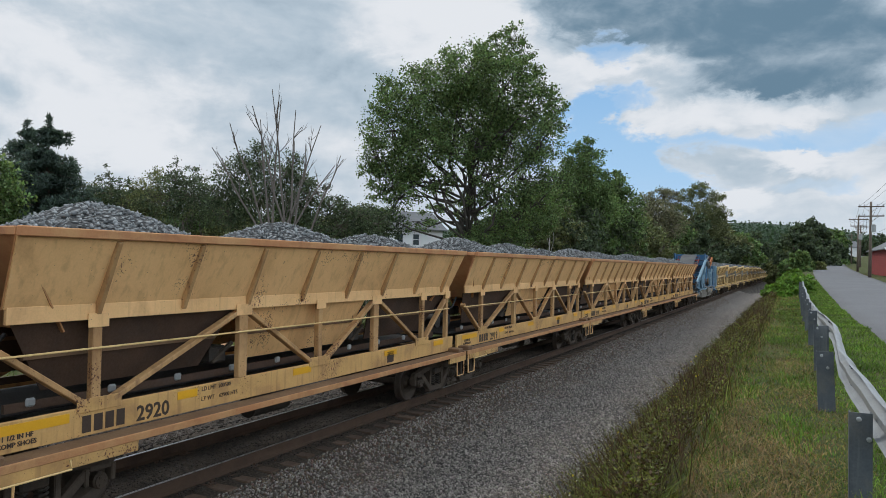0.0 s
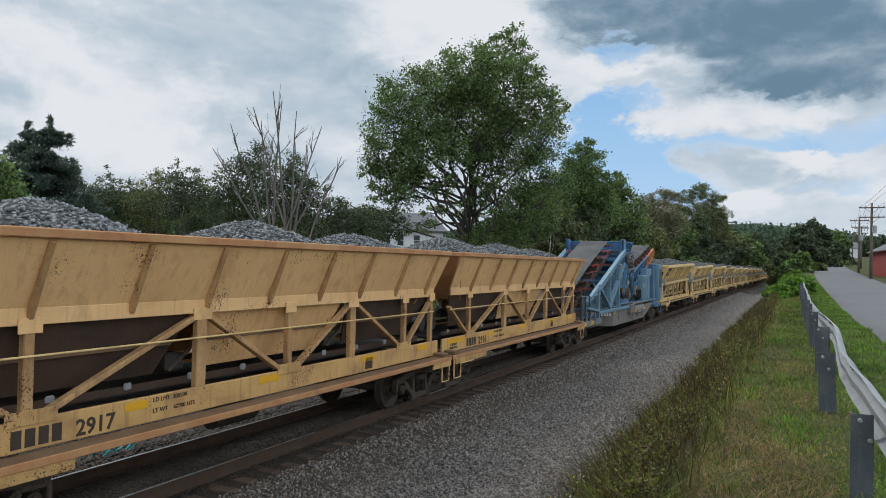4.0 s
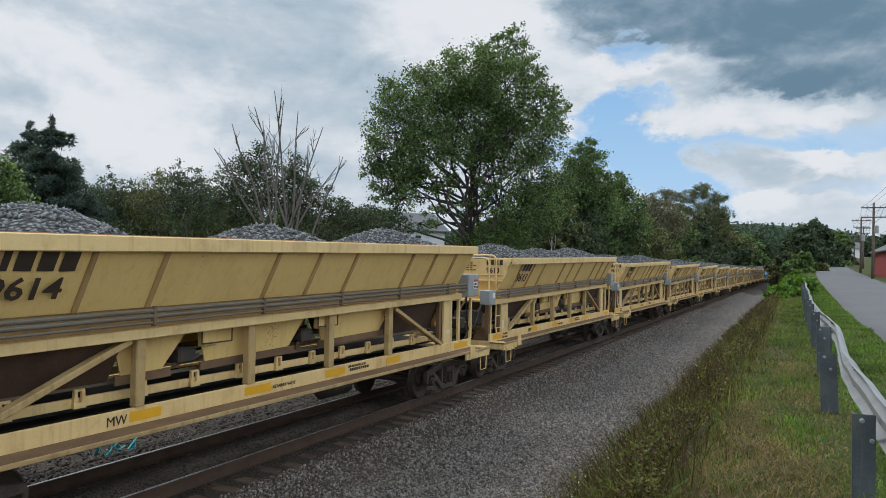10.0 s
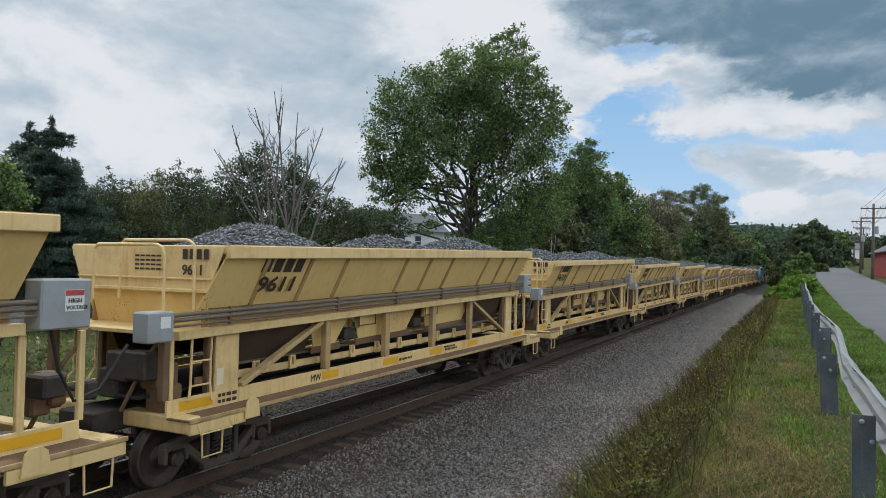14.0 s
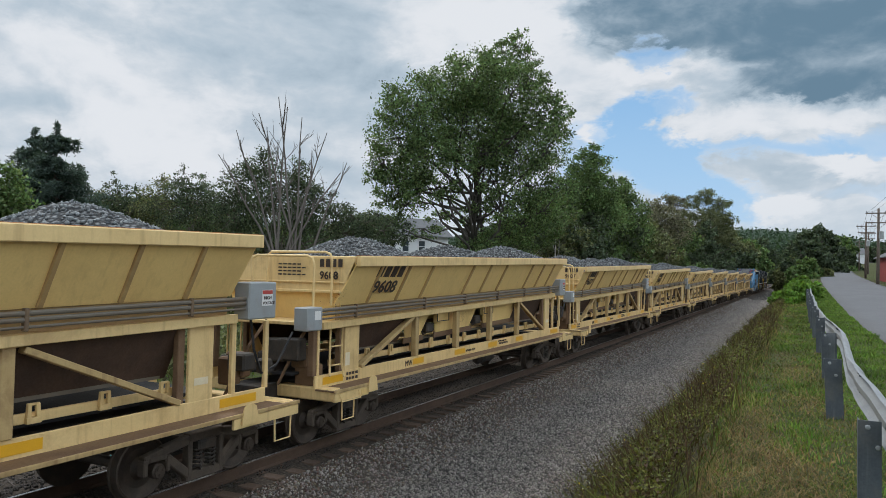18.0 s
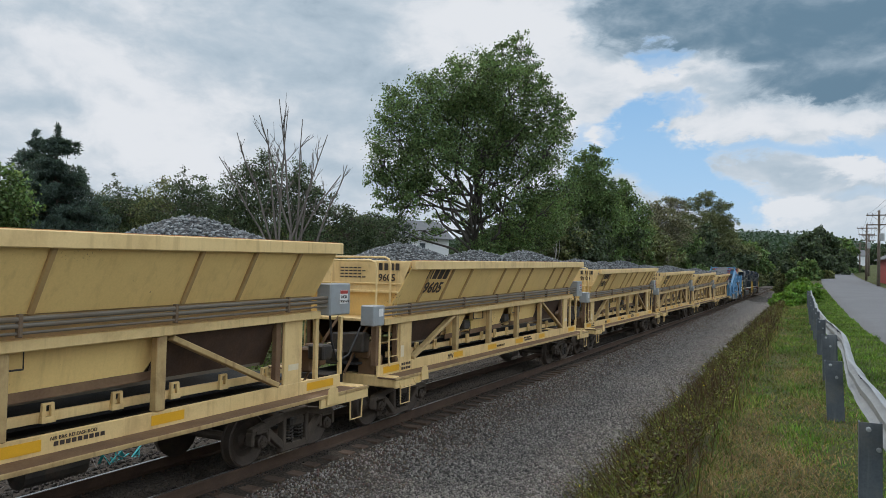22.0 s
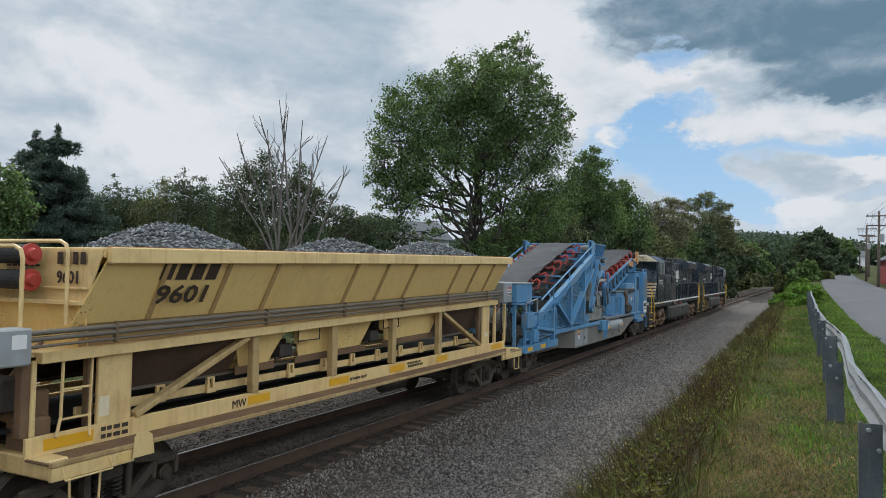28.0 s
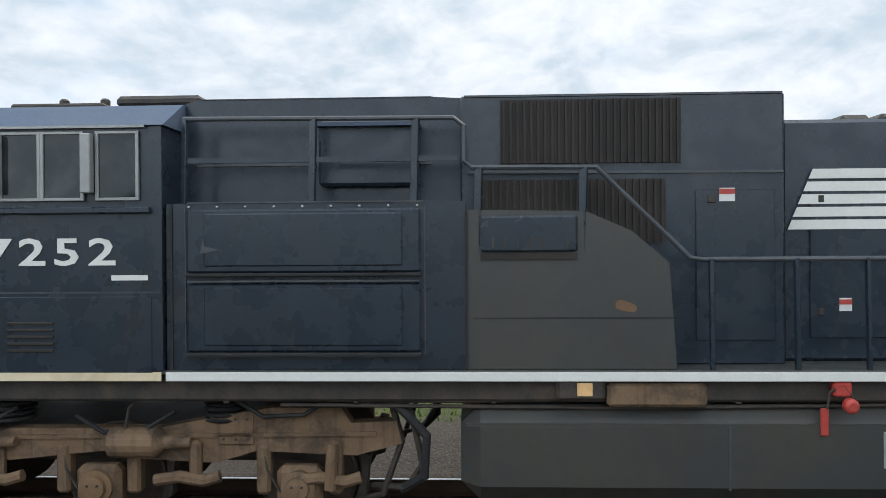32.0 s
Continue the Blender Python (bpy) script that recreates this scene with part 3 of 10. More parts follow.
def road_left(y):
    return 10.85 + 2.15e-4 * np.maximum(y - 62, 0) ** 2


def rise(y):
    q = np.maximum(np.asarray(y, float) - 34, 0)
    return 0.0225 * (np.sqrt(q * q + 36) - 6) * (1 - smooth_step(300, 340, y)) + 6.0 * smooth_step(300, 340, y)


def wave(x, y):
    return 0.5 * np.sin(0.9 * x + 1.3) * np.sin(0.7 * y) + 0.3 * np.sin(2.3 * x + 0.6 * y) + 0.2 * np.sin(3.1 * y - 1.7 * x)


def land(x, y):
    """Height of the ground: track bed at about -0.2, a gravel way, a bank up to the verge, the road, fields beyond."""
    x, y = np.asarray(x, float), np.asarray(y, float)
    z = -0.24 + 0.052 * smooth_step(1.10, 0.92, np.abs(x)) - 0.30 * smooth_step(1.5, 2.5, x) + 0.12 * smooth_step(3.2, 5.2, x)
    z = z + 1.78 * smooth_step(5.6, 8.0, x) + 0.10 * smooth_step(8.0, 10.5, x)
    z = z - 0.22 * smooth_step(-1.6, -2.6, x) - 0.25 * smooth_step(-4, -9, x)
    z = z + rise(y) * smooth_step(6.2, 10.5, x)
    z = z + 5.0 * smooth_step(-40, -180, x) + 0.02 * wave(x, y) * (1 + smooth_step(6, 8, x))
    far = np.hypot(x, y)
    return z + 9 * smooth_step(200, 700, far) * smooth_step(2, 40, np.abs(x))


def ground_colours():
    """Grass, gravel and dirt by the distance from the track."""
    def build(n):
        at = n.add("ShaderNodeTexCoord").outputs["Object"]
        sep = n.add("ShaderNodeSeparateXYZ", {0: at})
        wob = n.math("MULTIPLY", n.math("SUBTRACT", n.noise(at, 0.9, 5.0, 0.6), 0.5), 1.6)
        x = n.math("ADD", sep.outputs[0], wob)
        fine = n.noise(at, 28.0, 4.0, 0.7)
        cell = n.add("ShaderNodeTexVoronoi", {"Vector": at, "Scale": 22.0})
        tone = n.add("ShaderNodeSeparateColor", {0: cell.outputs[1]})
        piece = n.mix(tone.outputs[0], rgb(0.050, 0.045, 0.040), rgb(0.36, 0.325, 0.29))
        # cell edges go dark: shade in the gaps of the gravel, as colour
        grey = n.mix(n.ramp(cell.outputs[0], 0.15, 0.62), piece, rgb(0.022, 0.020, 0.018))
        grey = n.mix(n.math("MULTIPLY", n.ramp(n.noise(at, 0.5, 4.0), 0.4, 0.7), 0.35), grey, rgb(0.15, 0.13, 0.11))
        bed = n.mix(n.ramp(fine, 0.3, 0.7), rgb(0.030, 0.024, 0.019), rgb(0.085, 0.066, 0.050))
        green = n.mix(n.ramp(n.noise(at, 1.7, 5.0, 0.65), 0.35, 0.65), rgb(0.040, 0.058, 0.014), rgb(0.075, 0.075, 0.026))
        green = n.mix(n.math("MULTIPLY", n.ramp(n.noise(at, 0.7, 4.0, 0.6), 0.55, 0.72), 0.7), green, rgb(0.130, 0.090, 0.045))
        soil = n.mix(n.ramp(fine, 0.3, 0.7), rgb(0.040, 0.032, 0.018), rgb(0.070, 0.060, 0.030))
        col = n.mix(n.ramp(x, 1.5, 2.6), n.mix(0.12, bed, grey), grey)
        col = n.mix(n.ramp(x, 5.5, 6.1), col, soil)
        col = n.mix(n.ramp(x, 7.6, 8.1), col, green)
        col = n.mix(n.ramp(sep.outputs[0], -2.4, -3.2), col, n.mix(0.8, grey, bed))
        col = n.mix(n.ramp(x, -5.5, -7.5), col, green)
        bump = n.add("ShaderNodeBump", {"Strength": 0.7, "Distance": 0.03, "Height": n.math("ADD", fine, cell.outputs[0])})
        return n.add("ShaderNodeBsdfPrincipled", {"Base Color": col, "Roughness": 0.92, "Specular IOR Level": 0.2, "Normal": bump.outputs[0]}).outputs[0]
    return material("ground_grass_gravel", build)


def make_ground():
    xs = np.concatenate([-np.geomspace(3000, 14, 40), np.linspace(-13, -3, 21), np.linspace(-2.8, 12.6, 90), np.linspace(13, 40, 28), np.geomspace(45, 3000, 34)])
    ys = np.concatenate([-np.geomspace(3000, 22, 26), np.linspace(-20, 60, 161), np.linspace(61.5, 160, 66), np.geomspace(165, 3000, 46)])
    gx, gy = np.meshgrid(xs, ys, indexing="ij")
    gz = land(gx, gy)
    verts = np.stack([gx, gy, gz], -1).reshape(-1, 3)
    a, b = len(xs), len(ys)
    i = (np.arange(a - 1)[:, None] * b + np.arange(b - 1)[None]).ravel()
    faces = np.stack([i, i + b, i + b + 1, i + 1], -1)
    whole("ground", raw_mesh("ground", verts, faces, ground_colours(), True), None, "gravelled track side, weedy bank and mown grass verge", "ground", "structure")


def make_road():
    ys = np.concatenate([np.linspace(-60, 60, 61), np.linspace(65, 420, 72)])
    verts, faces = [], []
    cols = np.linspace(0, 5.2, 9)
    for y in ys:
        for c in cols:
            xx = float(road_left(y)) + c
            crown = 0.05 - 0.006 * (c - 2.6) ** 2
            verts.append((xx, y, float(land(xx, y)) + 0.05 + crown))
    k = len(cols)
    for i in range(len(ys) - 1):
        for j in range(k - 1):
            q = i * k + j
            faces.append((q, q + 1, q + k + 1, q + k))
    for i in range(len(ys) - 1):  # thickness at both edges
        for j in (0, k - 1):
            q = i * k + j
            p, r = verts[q], verts[q + k]
            verts.extend([(p[0] + (-0.25 if j == 0 else 0.25), p[1], p[2] - 0.35), (r[0] + (-0.25 if j == 0 else 0.25), r[1], r[2] - 0.35)])
            faces.append((q, q + k, len(verts) - 1, len(verts) - 2))
    whole("road", raw_mesh("road", verts, faces, ASPHALT, True), None, "worn grey asphalt road climbing into the distance", "road", "structure")


def make_track():
    """Two rails of true section, each one object, on ties."""
    prof = [(-0.07, -0.185), (0.07, -0.185), (0.07, -0.172), (0.012, -0.15), (0.010, -0.05), (0.036, -0.04), (0.037, -0.008), (0.028, 0.0),
            (-0.028, 0.0), (-0.037, -0.008), (-0.036, -0.04), (-0.010, -0.05), (-0.012, -0.15), (-0.07, -0.172)]
    track = thing("railway_track", "rusty steel rails with bright running faces on worn wooden ties", "track", kind="structure")
    for x in (-0.7555, 0.7555):
        rail = Mesh()
        ys = [-160, -40, 0, 40, 120, 420]
        for y in ys:
            rail.v += [(x + px, y, pz) for px, pz in prof]
        k = len(prof)
        for i in range(len(ys) - 1):
            rail.f += [(i * k + j, i * k + (j + 1) % k, (i + 1) * k + (j + 1) % k, (i + 1) * k + j) for j in range(k)]
        r = part("rail", rail, RAIL_SIDE, track)
        top = Mesh()
        top.box((x - 0.004 * (1 if x > 0 else -1), 130, 0.0015), (0.052, 580, 0.003))
        part("running_face", top, BRIGHT_STEEL, r, "polished running face of the rail")
    tie = Mesh()
    tie.box((0, 0, 0), (2.62, 0.23, 0.18), None, 0.015)
    tie_mesh = tie.data("tie", TIE_WOOD)
    plate = Mesh()
    for x in (-0.7555, 0.7555):
        plate.box((x, 0, 0.096), (0.36, 0.19, 0.018), None, 0.004)
        for s in (-1, 1):
            plate.box((x + s * 0.088, 0.05 * s, 0.118), (0.035, 0.035, 0.03), None, 0.006)
            plate.box((x + s * 0.15, -0.05 * s, 0.112), (0.03, 0.03, 0.024), None, 0.006)
    plate_mesh = plate.data("tie_plate", RAIL_SIDE)
    rng = random.Random(5)
    rest = Mesh()
    for i in range(-60, 640):
        y = i * 0.52 + rng.uniform(-0.03, 0.03)
        m = Matrix.Rotation(radians(rng.uniform(-1.6, 1.6)), 3, "Z")
        c = (rng.uniform(-0.06, 0.06), y, -0.295 + rng.uniform(-0.015, 0.01))
        if 0 <= i < 290:
            ob = part("tie", tie_mesh, None, track)
            ob.location, ob.rotation_euler = c, m.to_euler()
            if i < 45:
                part("tie_plates", plate_mesh, None, ob)
        else:
            rest.box(c, (2.62, 0.23, 0.18), m)
    tagged(part("far_ties", rest, TIE_WOOD, track), kind="stuff")


# ---- stones, grass and weeds ----
ICO = None


def ico():
    global ICO
    if ICO is None:
        bm = bmesh.new()
        corner = [bm.verts.new(c) for c in ((1.2, 0, 0), (-1.2, 0, 0), (0, 1.2, 0), (0, -1.2, 0), (0, 0, 1.0), (0, 0, -1.0))]
        for a in (0, 1):
            for b in (2, 3):
                for c in (4, 5):
                    bm.faces.new([corner[k] for k in ((a, b, c) if (a + b + c) % 2 else (b, a, c))])
        bm.verts.index_update()
        ICO = (np.array([v.co[:] for v in bm.verts]), np.array([[v.index for v in f.verts] for f in bm.faces]))
        bm.free()
    return ICO


def stones(name, points, sizes, mat, seed=1):
    """Broken stones: squashed, jittered low forms at the points."""
    rng = np.random.default_rng(seed)
    v, f = ico()
    k, m = len(points), len(v)
    jit = v[None] * rng.uniform(0.55, 1.25, (k, m, 1))
    jit *= rng.uniform(0.55, 1.2, (k, 1, 3)) * np.asarray(sizes)[:, None, None]
    a = rng.uniform(0, 6.28, (k, 3))
    for ax in range(3):
        c, s = np.cos(a[:, ax])[:, None], np.sin(a[:, ax])[:, None]
        i, j = (ax + 1) % 3, (ax + 2) % 3
        p, q = jit[:, :, i].copy(), jit[:, :, j].copy()
        jit[:, :, i], jit[:, :, j] = c * p - s * q, s * p + c * q
    verts = (jit + np.asarray(points)[:, None]).reshape(-1, 3)
    faces = (f[None] + (np.arange(k) * m)[:, None, None]).reshape(-1, f.shape[1])
    return raw_mesh(name, verts, faces, mat)


def scatter(rng, count, x0, x1, y0, y1, power=2.0):
    """Points on the ground, denser towards the near end of y."""
    x = rng.uniform(x0, x1, count)
    y = y0 + (y1 - y0) * rng.uniform(0, 1, count) ** power
    return x, y


def make_ballast():
    rng = np.random.default_rng(3)
    x, y = scatter(rng, 96000, 1.32, 5.95, 6.0, 120, 2.4)
    keep = (x > 1.5) | (rng.uniform(size=len(x)) < 0.6)
    x, y = x[keep], y[keep]
    size = rng.uniform(0.011, 0.026, len(x)) * (1 + y / 60)
    pts = np.stack([x, y, land(x, y) + size * 0.25], -1)
    tagged(new("ballast_gravel", stones("ballast_gravel", pts, size, STONE, 2)), "grey crushed stone ballast beside the track", "gravel", kind="stuff")
    x, y = scatter(rng, 16000, 1.36, 2.9, 6.0, 90, 2.2)
    keep = rng.uniform(size=len(x)) < (2.9 - x) / 1.5
    x, y = x[keep], y[keep]
    size = rng.uniform(0.012, 0.027, len(x)) * (1 + y / 60)
    tagged(new("rail_side_ballast", stones("rail_side_ballast", np.stack([x, y, land(x, y) + size * 0.35], -1), size, STONE_BROWN, 7)), "rust-brown stone beside the tie ends", "gravel", kind="stuff")
    x, y = scatter(rng, 9000, -4.5, -0.9, 6.0, 50, 1.8)
    size = rng.uniform(0.02, 0.045, len(x))
    pts = np.stack([x, y, land(x, y) + size * 0.2], -1)
    tagged(new("far_ballast", stones("far_ballast", pts, size, STONE_DARK, 4)), "dark crushed stone beyond the far rail", "gravel", kind="stuff")
    x, y = scatter(rng, 12000, -1.0, 1.02, 6.0, 60, 1.8)
    keep = np.abs(np.abs(x) - 0.7555) > 0.09
    x, y = x[keep], y[keep]
    size = rng.uniform(0.010, 0.024, len(x)) * (1 + y / 70)
    pts = np.stack([x, y, land(x, y) + size * 0.2], -1)
    tagged(new("crib_ballast", stones("crib_ballast", pts, size, STONE_DARK, 6)), "dark fouled stone between and over the ties", "gravel", kind="stuff")


def blades(name, x, y, z, height, width, mat, seed=1, lean=0.5, joints=2):
    """Bent tapering blades of grass or stalks."""
    rng = np.random.default_rng(seed)
    k = len(x)
    a = rng.uniform(0, 6.28, k)
    d = rng.uniform(0, 6.28, k)
    amount = rng.uniform(0.05, lean, k) * height
    side = np.stack([np.cos(a), np.sin(a), np.zeros(k)], -1) * (np.asarray(width) * 0.5)[:, None]
    base = np.stack([x, y, z], -1)
    bend = np.stack([np.cos(d) * amount, np.sin(d) * amount, np.zeros(k)], -1)
    mid = base + bend * 0.35 + np.stack([0 * a, 0 * a, height * 0.6], -1)
    tip = base + bend + np.stack([0 * a, 0 * a, height], -1)
    verts = np.stack([base - side, base + side, mid + side * 0.7, mid - side * 0.7, tip], 1).reshape(-1, 3)
    o = np.arange(k)[:, None] * 5
    faces = np.concatenate([o + [0, 1, 2], o + [0, 2, 3], o + [3, 2, 4]], 1).reshape(-1, 3)
    return raw_mesh(name, verts, faces, mat)


def make_grass():
    rng = np.random.default_rng(8)
    x, y = scatter(rng, 112000, 7.82, 10.9, 3.5, 75, 2.3)
    keep = x < road_left(y) - 0.05
    x, y = x[keep], y[keep]
    bare = wave(x * 1.3 + 0.4 * np.sin(y), y * 0.9) > 0.30
    dry = (rng.uniform(size=len(x)) < 0.05 + 0.30 * bare) & (x < 9.45)
    tuft = wave(x * 3.1 + 1, y * 2.3) > 0.28
    h = rng.uniform(0.02, 0.065, len(x)) * (1 + 0.9 * tuft) * np.where(bare & (x < 9.45), 0.7, 1.0)
    w = rng.uniform(0.005, 0.010, len(x)) * (1 + y / 13)
    z = land(x, y) - 0.01
    fresh = (x > 9.35) | (tuft & (rng.uniform(size=len(x)) < 0.75)) | (rng.uniform(size=len(x)) < 0.15)
    for name, sel, mat, lab in (("verge_grass", ~dry & ~fresh, VERGE_GREEN, "short olive-green mown grass on the verge"), ("fresh_verge_grass", ~dry & fresh, GRASS, "fresh green grass in tufts and along the road"),
                                ("dry_verge_grass", dry, GRASS_DRY, "dry straw-coloured grass in the verge")):
        tagged(new(name, blades(name, x[sel], y[sel], z[sel], h[sel], w[sel], mat, 3, 1.3)), lab, "grass", kind="stuff")
    # ragged rim of tall grass along the bank
    for name, k, mat, seed, lab in (("tall_dry_grass", 2200, GRASS_DRY, 9, "tall dry grass along the edge of the bank"), ("tall_green_grass", 3200, VERGE_GREEN, 10, "long unmown grass along the edge of the bank")):
        x = rng.normal(8.0, 0.10, k)
        y = 4 + 70 * rng.uniform(0, 1, k) ** 2
        tagged(new(name, blades(name, x, y, land(x, y) - 0.02, rng.uniform(0.04, 0.17, k), rng.uniform(0.005, 0.010, k) * (1 + y / 15), mat, seed, 1.3)), lab, "grass", kind="stuff")
    # lawns beyond the track
    x = rng.uniform(-34, -6, 26000)
    y = rng.uniform(-16, 44, 26000)
    tagged(new("lawn_grass", blades("lawn_grass", x, y, land(x, y) - 0.01, rng.uniform(0.05, 0.16, 26000), rng.uniform(0.03, 0.07, 26000), GRASS, 12, 0.9)),
           "green lawn beyond the track", "grass", kind="stuff")


def make_thatch():
    """Mown straw lying in patches on the verge."""
    rng = np.random.default_rng(15)
    k = 9000
    spots = np.array([(8.45, 6.6, 0.30, 0.7), (8.75, 6.9, 0.25, 0.5), (8.55, 8.2, 0.22, 0.5), (8.9, 11.5, 0.25, 0.8), (8.3, 9.6, 0.14, 1.2), (8.7, 15, 0.3, 1.0), (8.1, 7.6, 0.10, 1.4)])
    pick = rng.integers(0, len(spots), k)
    x = spots[pick, 0] + rng.normal(0, 1, k) * spots[pick, 2]
    y = spots[pick, 1] + rng.normal(0, 1, k) * spots[pick, 3]
    keep = (x > 7.95) & (x < 9.3)
    x, y = x[keep], y[keep]
    k = len(x)
    tagged(new("dry_thatch", blades("dry_thatch", x, y, land(x, y) + 0.02, rng.uniform(0.015, 0.06, k), rng.uniform(0.004, 0.009, k), GRASS_DRY, 9, 4.0)), "straw-coloured mown grass lying in patches", "grass", kind="stuff")


def make_weeds():
    rng = np.random.default_rng(14)
    k = 30000
    y = 5 + 90 * rng.uniform(0, 1, k) ** 1.9
    x = 5.60 + 2.3 * rng.uniform(0, 1, k) ** 0.75 + rng.normal(0, 0.08, k) - 0.45 * rng.uniform(0, 1, k) * (wave(y * 0.8, y * 0.5) > 0)
    clump = 0.55 + 0.5 * wave(x * 1.6, y * 1.2)
    h = rng.uniform(0.10, 0.46, k) * np.clip(clump + 0.4, 0.35, 1.3) * (0.38 + 0.9 * smooth_step(5.8, 6.8, x)) * (1 - 0.35 * smooth_step(7.75, 8.05, x))
    w = rng.uniform(0.004, 0.010, k) * (1 + y / 14)
    z = land(x, y) - 0.02
    pick = rng.uniform(size=k)
    for name, sel, mat, lab in (("bank_weeds", pick < 0.50, WEED, "tangled olive weeds on the bank"), ("brown_weeds", (pick >= 0.50) & (pick < 0.78), WEED_BROWN, "dry brown weed stalks on the bank"),
                                ("green_weeds", pick >= 0.78, VERGE_GREEN, "fresh green stems among the weeds")):
        tagged(new(name, blades(name, x[sel], y[sel], z[sel], h[sel], w[sel], mat, 5, 1.2)), lab, "weeds", kind="stuff")
    # taller brown stalks in clumps
    k = 5600
    cy = 6 + 60 * rng.uniform(0, 1, 110) ** 1.5
    cx = rng.uniform(6.2, 7.7, 110)
    pick = rng.integers(0, 110, k)
    x, y = cx[pick] + rng.normal(0, 0.22, k), cy[pick] + rng.normal(0, 0.45, k)
    tagged(new("tall_stalks", blades("tall_stalks", x, y, land(x, y) - 0.02, rng.uniform(0.30, 0.80, k), rng.uniform(0.005, 0.010, k) * (1 + y / 20), WEED_BROWN, 6, 0.6)), "tall dark brown weed stalks in clumps", "weeds", kind="stuff")
    # small leaves on the stalks
    for name, count, mat, seed, lab in (("weed_leaves", 105000, WEED, 21, "small leaves of bank weeds"), ("bank_leaves", 60000, WEED_BROWN, 22, "withered brown leaves of bank weeds")):
        y = 5 + 90 * rng.uniform(0, 1, count) ** 1.9
        x = 5.60 + 2.3 * rng.uniform(0, 1, count) ** 0.75 - 0.45 * rng.uniform(0, 1, count) * (wave(y * 0.8, y * 0.5) > 0)
        z = land(x, y) + rng.uniform(0.02, 0.54, count) * (0.45 + 0.75 * smooth_step(5.8, 6.8, x)) * np.clip(0.6 + 0.5 * wave(x * 1.6, y * 1.2), 0.15, 1.2)
        tagged(new(name, leaves(name, np.stack([x, y, z], -1), 0.026 * (1 + y / 22), mat, seed)), lab, "weeds", kind="stuff")
    # fresh low growth at the near foot of the bank
    k = 20000
    y = 4.5 + 5.5 * rng.uniform(0, 1, k)
    x = 5.42 + 1.3 * rng.uniform(0, 1, k) ** 1.2 - 0.25 * rng.uniform(0, 1, k) * (wave(y * 0.8, y * 0.5) > 0)
    z = land(x, y) + rng.uniform(0.0, 0.22, k) * np.clip(0.7 + 0.5 * wave(x * 2, y * 1.5), 0.2, 1.2)
    tagged(new("foot_leaves", leaves("foot_leaves", np.stack([x, y, z], -1), 0.036, GRASS, 27)), "fresh green leaves at the foot of the bank", "weeds", kind="stuff")
    for name, count, mat, x0, x1, lab in (("white_wildflowers", 420, FLOWER, 5.75, 7.0, "small pale wildflowers in the weeds"), ("yellow_wildflowers", 800, FLOWER_YELLOW, 5.6, 7.4, "small yellow wildflowers in the weeds")):
        y = 6 + 34 * rng.uniform(0, 1, count) ** 1.5
        x = rng.uniform(x0, x1, count)
        z = land(x, y) + rng.uniform(0.12, 0.42, count)
        tagged(new(name, leaves(name, np.stack([x, y, z], -1), np.full(count, 0.045), mat, 23)), lab, "flowers", kind="stuff")


def leaves(name, points, size, mat, seed=1, up=0.3, slim=0.36):
    """Small folded leaves of four corners, turned every way."""
    rng = np.random.default_rng(seed)
    k = len(points)
    d = rng.normal(size=(k, 3))
    d[:, 2] -= up
    d /= np.linalg.norm(d, axis=1)[:, None]
    s = np.cross(d, rng.normal(size=(k, 3)))
    s /= np.linalg.norm(s, axis=1)[:, None]
    nrm = np.cross(d, s)
    L = (np.broadcast_to(np.asarray(size, float), (k,)) * rng.uniform(0.6, 1.3, k))[:, None]
    p = np.asarray(points)
    verts = np.stack([p, p + d * L * 0.5 + s * L * slim + nrm * L * 0.12, p + d * L, p + d * L * 0.5 - s * L * slim + nrm * L * 0.12], 1).reshape(-1, 3)
    o = np.arange(k)[:, None] * 4
    faces = np.concatenate([o + [0, 1, 2], o + [0, 2, 3]], 1).reshape(-1, 3)
    return raw_mesh(name, verts, faces, mat)


# ---- trees ----
def bend_line(a, b, rng, wobble, steps=5):
    a, b = Vector(a), Vector(b)
    pts = []
    for i in range(steps + 1):
        t = i / steps
        q = a.lerp(b, t)
        if 0 < i < steps:
            q += Vector((rng.gauss(0, 1), rng.gauss(0, 1), rng.gauss(0, 0.6))) * wobble * (b - a).length
        pts.append(q)
    return pts


